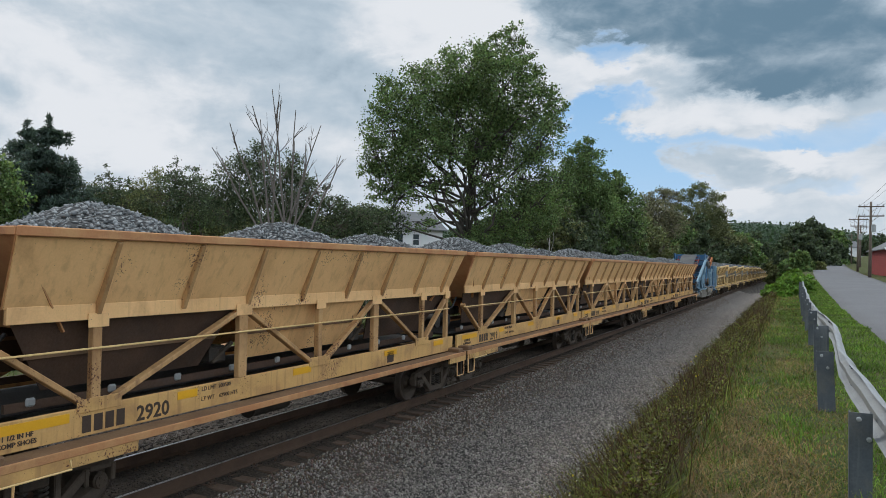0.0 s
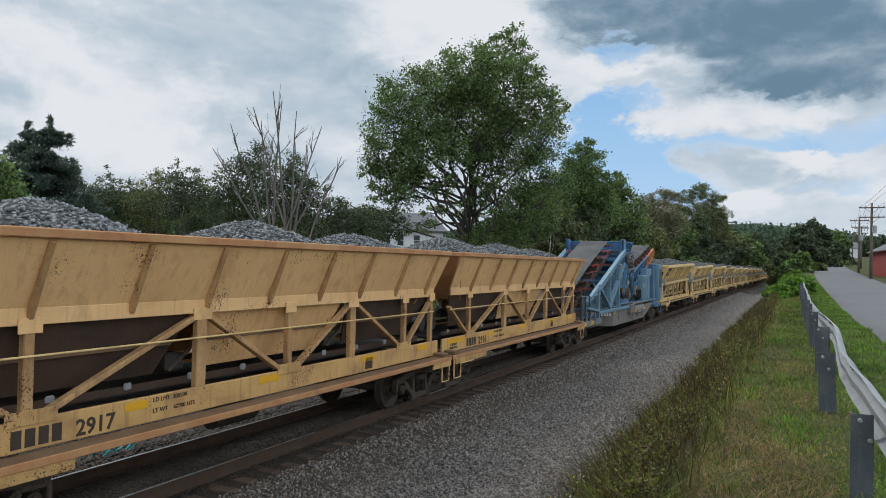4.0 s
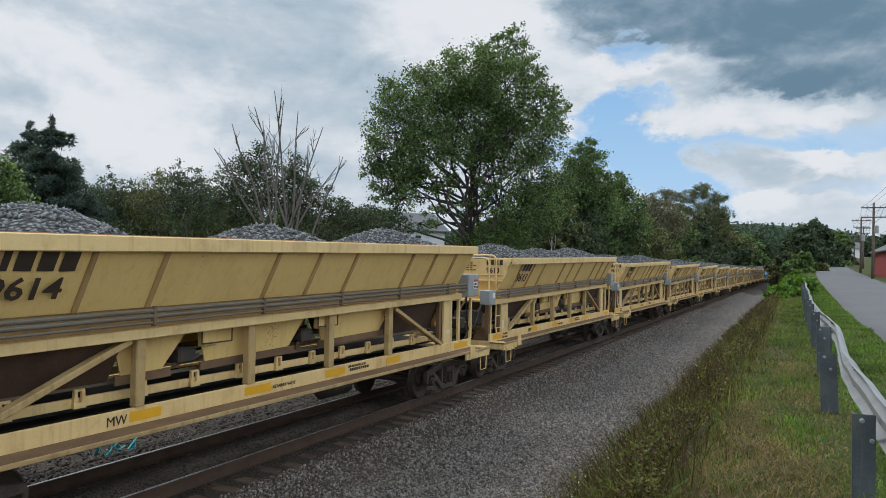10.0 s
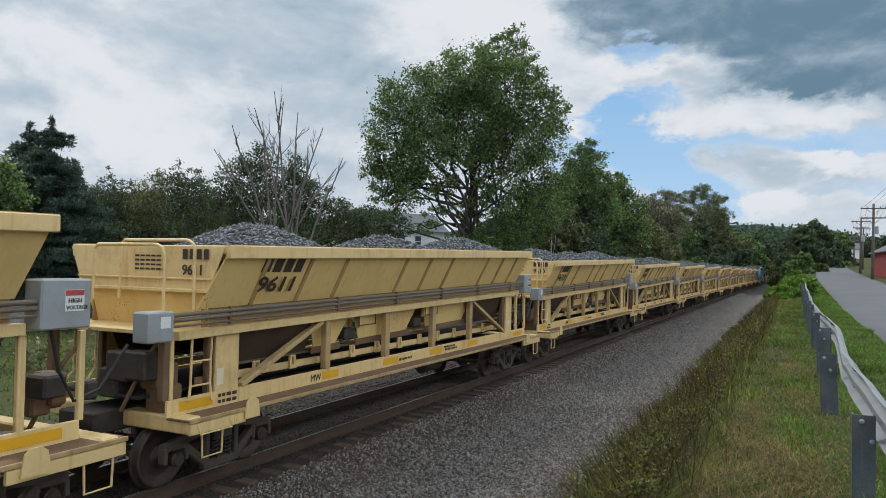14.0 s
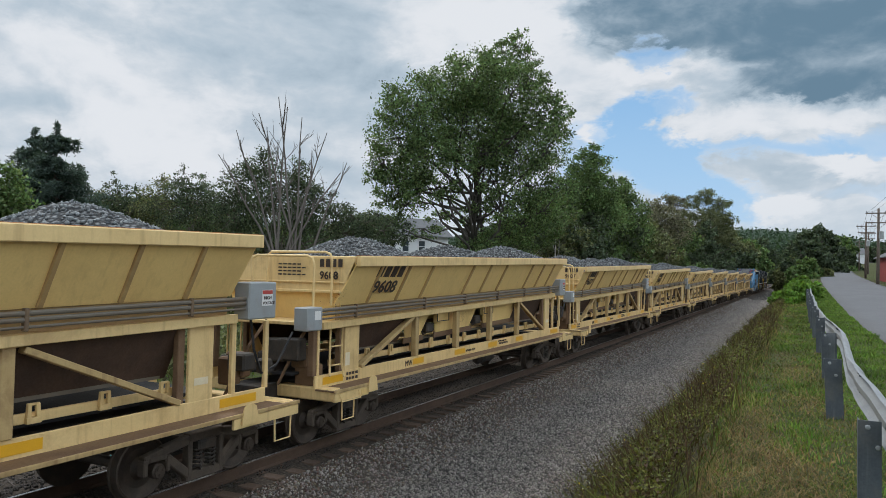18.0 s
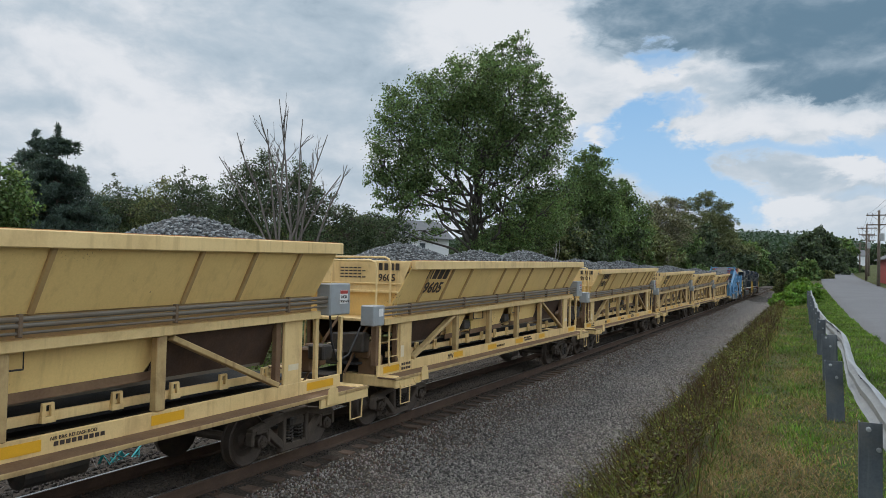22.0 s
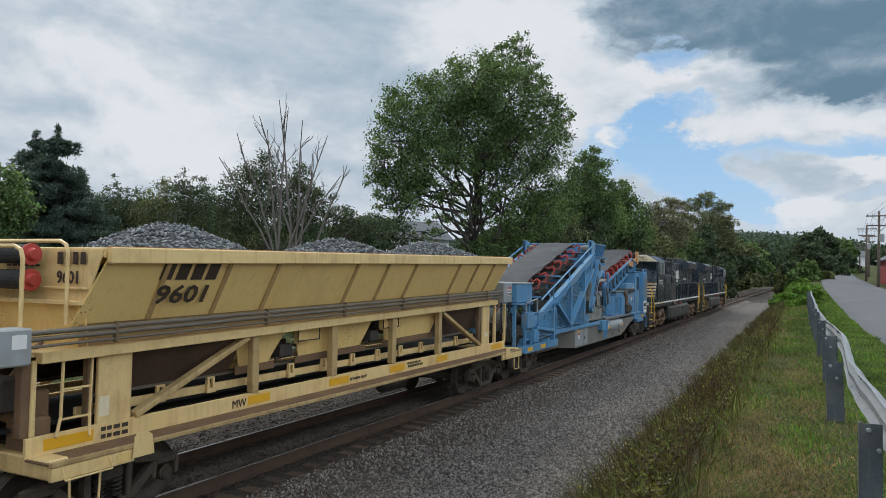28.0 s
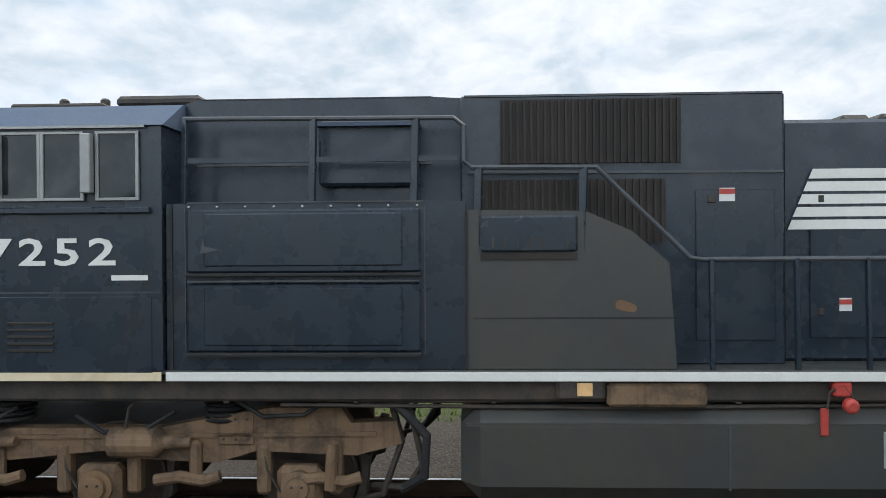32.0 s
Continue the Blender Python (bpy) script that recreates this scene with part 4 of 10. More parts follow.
def broadleaf(label, at, height, lobes, count, size, mat=None, seed=1, trunk=0.28, bark=None, name="tree", stems=1, group="", gather=1.0):
    """A tree: trunk, limbs into each lobe, twigs, and leaves in clumps. lobes: (dx, dy, z share, rx, rz) in metres and shares of the height."""
    rng, nr = random.Random(seed), np.random.default_rng(seed)
    gz = float(land(at[0], at[1])) - 0.1
    tree = thing(name, label, "tree", group)
    tree.location = (at[0], at[1], gz)
    wood = Mesh()
    top = Vector((lobes[0][0] * 0.3, lobes[0][1] * 0.3, height * 0.62))
    for s in range(stems):
        foot = Vector((rng.uniform(-0.5, 0.5), rng.uniform(-0.5, 0.5), 0)) * (1.2 if stems > 1 else 0)
        wood.tube(bend_line(foot, top + foot * 2.2, rng, 0.03, 6), trunk / math.sqrt(stems), 9, trunk * 0.3)
    cloud = []
    total = sum(l[3] ** 2 * l[4] for l in lobes)
    for dx, dy, zs, rx, rz in lobes:
        c = Vector((dx, dy, zs * height))
        start = top * rng.uniform(0.35, 0.85)
        wood.tube(bend_line(start, c, rng, 0.06, 4), trunk * 0.26, 6, trunk * 0.07)
        share = int(count * rx * rx * rz / total)
        clumps = max(6, int(share / (45 * gather)))
        u = nr.normal(size=(clumps, 3))
        u /= np.linalg.norm(u, axis=1)[:, None]
        r = nr.uniform(0.35, 1.08, (clumps, 1)) ** 0.6
        cc = np.array(c) + u * r * np.array([rx, rx, rz])
        for q in cc[:: max(1, clumps // 14)]:
            wood.tube(bend_line(c, q, rng, 0.07, 2), trunk * 0.10, 4, 0.012)
        which = nr.integers(0, clumps, share)
        spread = min(rx, rz) * 0.19 * gather ** 0.2
        cloud.append(cc[which] + nr.normal(size=(share, 3)) * spread * np.array([1, 1, 0.75]))
    part("trunk", wood, bark or BARK, tree, smooth=True)
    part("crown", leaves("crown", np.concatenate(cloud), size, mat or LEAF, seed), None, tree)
    return tree


def random_lobes(rng, height, radius, n=7, low=0.3):
    out = []
    for i in range(n):
        a = rng.uniform(0, 6.28)
        z = low + (0.92 - low) * (i + rng.uniform(0, 1)) / n
        w = radius * (1 - 0.65 * max(0.0, (z - 0.55) / 0.45)) * rng.uniform(0.5, 1.0)
        out.append((math.cos(a) * radius * 0.5 * (1.15 - z), math.sin(a) * radius * 0.5 * (1.15 - z), z, w * 0.75 + 0.3, height * rng.uniform(0.10, 0.16)))
    return out


def spruce(label, at, height, radius, seed=1, count=30000):
    """A pointed conifer: whorls of drooping boughs, each with hanging side sprays of needles."""
    rng, nr = random.Random(seed), np.random.default_rng(seed)
    tree = thing("spruce_tree", label, "tree")
    tree.location = (at[0], at[1], float(land(*at)) - 0.1)
    wood = Mesh()
    wood.tube([(0, 0, 0), (0.05, 0, height * 0.5), (0, 0, height)], radius * 0.05, 8, 0.015)
    pts = [np.column_stack([nr.normal(size=260) * 0.04, nr.normal(size=260) * 0.04, height - nr.uniform(0, 1.3, 260)])]
    tiers = int(height * 2.4)
    for i in range(tiers):
        share = i / tiers
        z0 = height * (0.05 + 0.92 * share)
        full = radius * (1 - z0 / height) ** 0.84 + 0.16
        for j in range(11 if share < 0.8 else 7):
            a = 6.28 * j / 11 + rng.uniform(-0.35, 0.35) + i * 1.1
            z = z0 + rng.uniform(-0.25, 0.25)
            rr = full * rng.uniform(0.62, 1.12)
            out = Vector((math.cos(a), math.sin(a), 0))
            side = np.array([-math.sin(a), math.cos(a), 0.0])
            drop = rr * rng.uniform(-0.02, 0.22)
            tip = out * rr + Vector((0, 0, z - drop))
            mid = out * rr * 0.55 + Vector((0, 0, z - drop * 0.85))
            wood.tube([(0, 0, z), mid, tip], 0.03, 4, 0.006, False)
            k = max(8, int(count / tiers / 8 * (0.35 + rr / radius)))
            t = nr.uniform(0.10, 1.0, (k, 1)) ** 0.75
            line = np.where(t < 0.55, np.array([[0, 0, z]]) * (1 - t / 0.55) + np.array([mid[:]]) * t / 0.55, np.array([mid[:]]) * (1 - (t - 0.55) / 0.45) + np.array([tip[:]]) * (t - 0.55) / 0.45)
            wide = nr.uniform(-1, 1, (k, 1)) * (0.42 * rr * t * (1.12 - t) + 0.08)
            hang = -np.abs(nr.normal(size=(k, 1))) * 0.10 - 0.22 * np.abs(wide)
            pts.append(line + side * wide + np.array([[0, 0, 1.0]]) * hang + nr.normal(size=(k, 3)) * 0.025)
    part("trunk", wood, BARK, tree)
    part("crown", leaves("crown", np.concatenate(pts), 0.24, NEEDLE, seed, -0.1, 0.13), None, tree)
    return tree


def bare_tree(label, at, tips, seed=1):
    """A dead tree of several pale stems that rise from one foot to the tips and fork into bare twigs."""
    rng = random.Random(seed)
    tree = thing("dead_tree", label, "tree")
    tree.location = (at[0], at[1], float(land(*at)) - 0.1)
    wood = Mesh()

    def twig(p, d, length, r, depth):
        pts = [p]
        for i in range(4):
            d = (d + Vector((rng.gauss(0, 0.12), rng.gauss(0, 0.12), rng.gauss(0.06, 0.08)))).normalized()
            pts.append(pts[-1] + d * length / 4)
        wood.tube(pts, r, 5, r * 0.4, False)
        if depth < 2:
            for i in range(2):
                twig(pts[rng.choice([2, 3])], (d + Vector((rng.gauss(0, 0.45), rng.gauss(0, 0.45), rng.gauss(0.2, 0.2)))).normalized(), length * rng.uniform(0.35, 0.6), r * 0.55, depth + 1)
    for i, tip in enumerate(tips):
        tip = Vector(tip)
        side = -1 if i % 2 else 1
        foot = Vector((0.34 * side, 0.25 * side, 0))
        line, fork = [], rng.uniform(0.22, 0.42)
        for k in range(9):
            t = k / 8
            flat = max(0.0, (t - fork) / (1 - fork)) ** rng.uniform(0.95, 1.15)
            line.append(Vector((foot.x + (tip.x - foot.x) * flat, foot.y + (tip.y - foot.y) * flat, tip.z * t)) + Vector((rng.gauss(0, 0.04), rng.gauss(0, 0.04), 0)))
        wood.tube(line, 0.105, 7, 0.018, False)
        for k in (4, 5, 6, 6, 7, 7):
            d = (line[k] - line[k - 1]).normalized() + Vector((rng.gauss(0, 0.45), rng.gauss(0, 0.45), 0.1))
            twig(line[k], d.normalized(), tip.z * rng.uniform(0.06, 0.13), 0.024, 0 if k < 6 else 1)
    part("trunk", wood, BARK_PALE, tree, smooth=True)
    return tree


def by_heading(az, dist):
    a = radians(az)
    return (EYE[0] - math.sin(a) * dist, EYE[1] + math.cos(a) * dist)


def tall(el, dist, at):
    """Height of a thing whose top shows at elevation el."""
    return EYE[2] + math.tan(radians(el)) * dist - float(land(*at))


def crown_lobes(at, dist, rows):
    """Lobes of a crown from heading, elevation and radius; the height shares are of one metre."""
    out = []
    gz = float(land(*at)) - 0.1
    for az, el, r in rows:
        p = by_heading(az, dist)
        out.append((p[0] - at[0], p[1] - at[1] + random.Random(az * 7 + el).uniform(-0.6, 0.6) * r, EYE[2] + math.tan(radians(el)) * dist - gz, r, r * 0.85))
    return out


def shaped(label, az, dist, top, rows, count, size, mat, seed, trunk, **kw):
    if 1.5 < az < 40:     # clear of the line
        dist = max(dist, 17.5 / math.sin(radians(az)))
    at = by_heading(az, dist)
    h = tall(top, dist, at)
    return broadleaf(label, at, h, [(x, y, z / h, r, q) for x, y, z, r, q in crown_lobes(at, dist, rows)], count, size, mat, seed, trunk, **kw)


def make_trees():
    shaped("tall leafy maple with a broad open crown", 23.8, 46, 19.0,
           [(24.5, 11.8, 2.9), (28.3, 12.6, 2.2), (29.8, 10.2, 2.0), (31.4, 8.2, 1.3), (30.2, 6.8, 1.5), (26.3, 14.0, 1.9), (23.4, 14.8, 1.9), (21.0, 13.4, 2.2), (18.9, 11.8, 1.8), (17.6, 12.9, 0.9),
            (17.9, 9.4, 1.6), (21.0, 9.6, 2.1), (27.0, 8.8, 1.9), (22.6, 7.0, 1.3), (19.6, 6.6, 1.6), (29.2, 5.0, 1.1), (22.3, 16.0, 1.1), (19.7, 14.9, 1.1), (30.4, 13.8, 0.9), (25.6, 6.2, 1.0), (30.9, 5.6, 1.2), (32.0, 7.0, 0.9), (28.2, 6.0, 1.2),
            (21.6, 4.8, 1.3), (18.6, 4.8, 1.5), (17.0, 6.4, 1.2), (26.8, 4.0, 0.9), (20.2, 3.7, 1.4), (31.9, 9.9, 0.7), (31.2, 11.9, 0.8), (27.6, 15.0, 0.8), (25.0, 15.9, 0.9), (30.2, 3.6, 1.0), (28.0, 3.2, 0.9), (24.2, 4.6, 1.1), (24.6, 8.6, 1.4), (22.8, 9.2, 1.2), (26.0, 10.0, 1.4), (28.6, 7.4, 1.3), (26.6, 6.4, 1.0)],
           84000, 0.150, LEAF, 11, 0.36, bark=BARK_DARK, name="maple_tree", stems=2, gather=1.2)
    shaped("sparse upper growth of a slender maple", 21.6, 47, 19.2,
           [(20.6, 18.2, 0.7), (20.9, 17.4, 1.0), (21.8, 16.8, 0.9), (20.0, 16.6, 0.9), (22.6, 16.0, 0.9), (19.4, 15.6, 0.9), (18.6, 14.6, 0.9), (18.0, 13.6, 0.9), (17.2, 12.4, 0.9), (23.2, 15.6, 0.9), (21.0, 15.6, 1.1), (17.0, 10.8, 0.9)],
           5200, 0.15, LEAF, 31, 0.14, bark=BARK_DARK, name="maple_tree", gather=0.5)
    for i, (az, top) in enumerate(((22.0, 3.3), (20.6, 4.4), (18.6, 5.2), (31.6, 4.4))):
        shaped("leafy undergrowth at the foot of the maple", az, 44 + i % 2, top, [(az, top - 0.9, 1.0), (az + 1.3, top - 1.6, 1.1), (az - 1.2, top - 1.4, 1.1), (az + 0.4, top - 2.3, 1.4)], 9000, 0.14, LEAF_DARK if i % 2 else LEAF, 160 + i, 0.06, name="bush", group="undergrowth below the maple")
    shaped("slender green ash tree", 14.9, 62, 10.5, [(14.8, 9.4, 0.9), (15.4, 8.4, 1.5), (14.2, 7.9, 1.4), (15.8, 6.8, 1.7), (13.9, 6.3, 1.6), (15.0, 5.6, 2.2), (16.3, 5.0, 1.6), (13.6, 4.4, 1.8), (15.2, 3.6, 2.2)],
           32000, 0.19, LEAF, 12, 0.2, gather=1.4)
    shaped("green tree with a narrow crown", 12.3, 72, 7.6, [(12.5, 6.9, 1.0), (12.0, 6.0, 1.5), (12.9, 5.4, 1.6), (11.7, 4.6, 1.8), (12.8, 3.6, 2.2), (11.5, 3.0, 1.8)], 19000, 0.21, LEAF, 13, 0.2, gather=1.4)
    shaped("spreading olive-green tree with a ragged top", 6.4, 100, 6.7, [(6.2, 5.8, 1.9), (7.2, 5.5, 1.8), (5.2, 5.2, 1.7), (4.6, 4.2, 1.6), (6.0, 4.2, 2.8), (7.6, 4.2, 2.2), (5.0, 3.0, 2.2), (6.8, 2.8, 3.0), (4.3, 2.2, 1.6)],
           34000, 0.24, LEAF_OLIVE, 14, 0.3, gather=1.4)
    shaped("spreading olive-brown tree beside the line", 9.2, 90, 6.3, [(9.2, 5.4, 1.6), (8.4, 5.2, 1.4), (10.2, 4.9, 1.7), (9.0, 4.0, 2.4), (10.6, 3.6, 1.9), (8.2, 3.2, 2.1), (9.6, 2.4, 2.6)], 20000, 0.22, LEAF_GREY, 15, 0.34, bark=BARK_PALE)
    at = by_heading(38.5, 36)
    foot = float(land(*at)) - 0.1
    tips = []
    for az, el in ((43.6, 8.3), (42.4, 10.2), (40.9, 11.6), (40.2, 10.6), (39.3, 12.9), (38.7, 12.2), (37.5, 11.5), (35.6, 10.4), (34.0, 8.2), (34.6, 7.4), (36.6, 9.0)):
        p = by_heading(az, 36)
        tips.append((p[0] - at[0], p[1] - at[1], EYE[2] + math.tan(radians(el)) * 36 - foot))
    bare_tree("pale leafless dead tree with forked upright stems", at, tips, 4)
    shaped("dark round shrub with small leaves round the dead tree", 39.5, 38.5, 9.0, [(40.0, 7.5, 1.1), (41.6, 6.3, 1.1), (38.2, 7.2, 1.0), (36.8, 6.0, 1.0), (40.4, 5.6, 1.5), (38.0, 5.2, 1.4), (42.6, 4.9, 0.9), (35.6, 5.2, 0.9),
           (39.2, 4.0, 1.6), (42.2, 3.6, 1.2), (36.2, 3.9, 1.3), (34.4, 4.1, 1.0), (33.2, 3.8, 0.9), (32.2, 3.6, 0.8), (31.4, 3.0, 0.8), (33.6, 2.6, 1.0)], 26000, 0.105, LEAF_DARK, 17, 0.12)
    at = by_heading(54.6, 48)
    spruce("dark blue-green spruce with ragged drooping branches", at, tall(9.7, 48, at), 7.0, 3, 90000)
    at = by_heading(55.9, 50)
    spruce("second spruce leader behind the first one", at, tall(9.2, 50, at), 5.4, 5, 44000)
    shaped("dense green tree beside the spruce", 59.6, 40, 7.6, [(59.5, 6.4, 1.2), (58.2, 5.6, 1.1), (60.8, 5.4, 1.4), (59.0, 4.2, 1.6), (57.6, 3.8, 1.2), (61.6, 3.6, 1.6), (59.6, 2.6, 1.8)], 15000, 0.18, LEAF, 19, 0.2)
    # thin sparsely leaved trees on the skyline
    for i, (az, dist, top) in enumerate(((50.4, 52, 6.6), (47.4, 50, 7.0), (45.5, 48, 7.5), (52.0, 55, 5.8), (44.3, 52, 6.5))):
        shaped("thin sparsely leaved tree with open twigs", az, dist, top, [(az + 0.3, top - 0.8, 0.7), (az - 0.5, top - 1.5, 0.9), (az + 0.8, top - 2.0, 1.1), (az, top - 2.8, 1.4), (az - 1.0, top - 3.0, 1.2), (az + 1.1, top - 3.6, 1.4)],
               5200, 0.125, LEAF_OLIVE if i % 2 else LEAF_DARK, 140 + i, 0.10, group="thin trees behind the track")
    # pale birch stems under the big crown
    for i, (az, dist, top) in enumerate(((17.5, 50, 6.6), (19.3, 49, 4.4), (16.4, 52, 5.0))):
        shaped("slim pale-barked birch with few leaves", az, dist, top, [(az - 0.2, top - 0.4, 0.8), (az + 0.5, top - 1.0, 0.9), (az - 0.6, top - 1.5, 0.8)], 1200, 0.18, LEAF, 150 + i, 0.09, bark=BIRCH, name="birch_tree", group="birches")
    # woods and hedges behind the track, thick to the ground
    rng = random.Random(21)
    spots = []
    for az, dist, el in ((36.5, 48, 5.4), (41.5, 52, 5.2), (44.5, 60, 5.4), (47.5, 56, 5.4), (50.5, 66, 5.0), (33.2, 56, 4.9), (21, 52, 5.0), (19, 64, 6.6),
                         (16.5, 68, 7.4), (17.6, 62, 6.4), (13.3, 76, 6.2), (12.5, 66, 4.4), (15.5, 56, 4.2), (10.6, 82, 4.8), (8.0, 88, 4.2), (6.6, 98, 4.0), (5.0, 115, 4.0), (4.0, 130, 3.3), (3.4, 150, 3.0), (2.4, 175, 2.6),
                         (57.5, 60, 5.0), (52.5, 58, 4.6), (38, 66, 4.8), (43, 80, 4.9), (48, 84, 4.9), (66, 95, 4.2), (70, 110, 4.0), (23.5, 60, 4.0)):
        spots.append((az, dist, el))
    for i, (az, dist, el) in enumerate(spots):
        dist = max(dist, 16.5 / math.sin(radians(az)))
        at = by_heading(az, dist)
        h = max(3.0, tall(el, dist, at))
        mat = (LEAF_DARK, LEAF_OLIVE, LEAF, LEAF_DARK)[i % 4]
        broadleaf("dense dark woodland tree" if mat is LEAF_DARK else "leafy green tree of the woodland edge", at, h, random_lobes(rng, h, h * 0.42, 9, 0.08), 11000, 0.0032 * dist + 0.06, mat, 40 + i, 0.16, group="trees behind the track")
    # low brush along the far side of the track
    nr = np.random.default_rng(33)
    pts = []
    for i in range(260):
        y = 16 + 150 * nr.uniform() ** 1.3
        x = -8.5 - abs(nr.normal(0, 5)) - y * 0.02
        r = nr.uniform(0.5, 1.5)
        c = np.array([x, y, float(land(x, y)) + r * 0.7])
        pts.append(c + nr.normal(size=(150, 3)) * r * np.array([0.6, 0.6, 0.5]))
    tagged(new("track_side_brush", leaves("track_side_brush", np.concatenate(pts), 0.22, LEAF_OLIVE, 6)), "low green scrub growing beyond the track", "bushes", kind="stuff")
    # bright bush at the end of the guard rail
    for i, (x, y, h, r) in enumerate(((8.6, 53, 1.2, 0.9), (9.2, 55, 1.5, 0.8), (8.0, 51, 0.9, 0.7), (8.9, 60, 1.5, 0.9))):
        broadleaf("bright green leafy bush beside the guard rail", (x, y), h, random_lobes(rng, h, r, 6, 0.15), 3600, 0.26, LEAF_BRIGHT, 70 + i, 0.06, name="bush", group="bushes beside the guard rail")
    # trees between the line and the road
    for i, (az, dist, el, mat) in enumerate(((-0.3, 150, 3.1, LEAF_DARK), (-0.9, 160, 3.7, LEAF_DARK), (-1.7, 170, 3.5, LEAF_DARK), (-2.4, 185, 3.0, LEAF), (-2.9, 200, 2.5, LEAF_DARK), (0.2, 190, 2.8, LEAF_DARK), (-0.5, 110, 1.3, LEAF),
                                             (0.6, 170, 1.5, LEAF_OLIVE), (0.1, 120, 0.8, LEAF), (-3.6, 420, 2.0, LEAF_DARK), (-4.4, 400, 2.2, LEAF_DARK), (-5.4, 330, 2.6, LEAF_DARK), (-6.4, 300, 3.0, LEAF_DARK),
                                             (-1.7, 120, 0.5, LEAF_OLIVE))):
        at = by_heading(az, dist)
        h = tall(el, dist, at)
        broadleaf("dark tree between the railway and the road", at, h, random_lobes(rng, h, h * 0.5, 9, 0.05), 8000, 0.55, mat, 90 + i, 0.25, group="trees beside the road")


def make_hills():
    """A wooded ridge far off, its outline broken by crowns."""
    rng = np.random.default_rng(44)
    k = 110000
    az = rng.uniform(-12, 100, k)
    dist = 620 + 260 * rng.uniform(0, 1, k)
    crest = 3.2 + 0.25 * np.sin(np.radians(az) * 9 + 1) + 0.2 * np.sin(np.radians(az) * 23) - 0.6 * smooth_step(-2, -6, az)
    crest = crest + 0.5 * smooth_step(60, 75, az)
    el = crest * rng.uniform(0, 1, k) ** 0.6 * (dist / 880)
    a = np.radians(az)
    lump = 2.2 * np.abs(np.sin(az * 5.3)) + 2.0 * np.abs(np.sin(az * 11.7 + 1.1))
    pts = np.stack([EYE[0] - np.sin(a) * dist, EYE[1] + np.cos(a) * dist, EYE[2] + np.tan(np.radians(el)) * dist + lump - 3], -1)
    tagged(new("distant_woods", leaves("distant_woods", pts, 3.2, FAR_GREEN, 5)), "hazy wooded ridge in the distance", "woods", kind="stuff")
    # the wooded side behind the road: out of view, added to darken reflections
    k = 26000
    a = np.radians(rng.uniform(-170, -22, k))
    dist = 46 + 20 * rng.uniform(0, 1, k)
    pts = np.stack([EYE[0] - np.sin(a) * dist, EYE[1] + np.cos(a) * dist, 1.0 + (4.0 + 1.5 * np.sin(a * 17) + 1.0 * np.sin(a * 41)) * rng.uniform(0, 1, k) ** 0.8], -1)
    tagged(new("roadside_woods", leaves("roadside_woods", pts, 1.5, LEAF_DARK, 7)), "dark wood beyond the far side of the road, out of view", "woods", kind="stuff")
    m = 90
    verts, faces = [], []
    for i in range(m + 1):
        q = -14 + 116 * i / m
        ar = math.radians(q)
        c = 3.2 + 0.25 * math.sin(ar * 9 + 1) + 0.2 * math.sin(ar * 23) - 0.6 * float(smooth_step(-2, -6, q)) + 0.5 * float(smooth_step(60, 75, q))
        for dist, e in ((600, -1.0), (700, c * 0.55), (870, c * 0.93), (1200, -2.0)):
            verts.append((EYE[0] - math.sin(ar) * dist, EYE[1] + math.cos(ar) * dist, EYE[2] + math.tan(math.radians(e)) * dist))
    for i in range(m):
        for j in range(3):
            faces.append((i * 4 + j, i * 4 + 4 + j, i * 4 + 5 + j, i * 4 + 1 + j))
    whole("far_hill", raw_mesh("far_hill", verts, faces, FAR_GREEN, True), None, "wooded hillside in the distance", "hill", "structure")


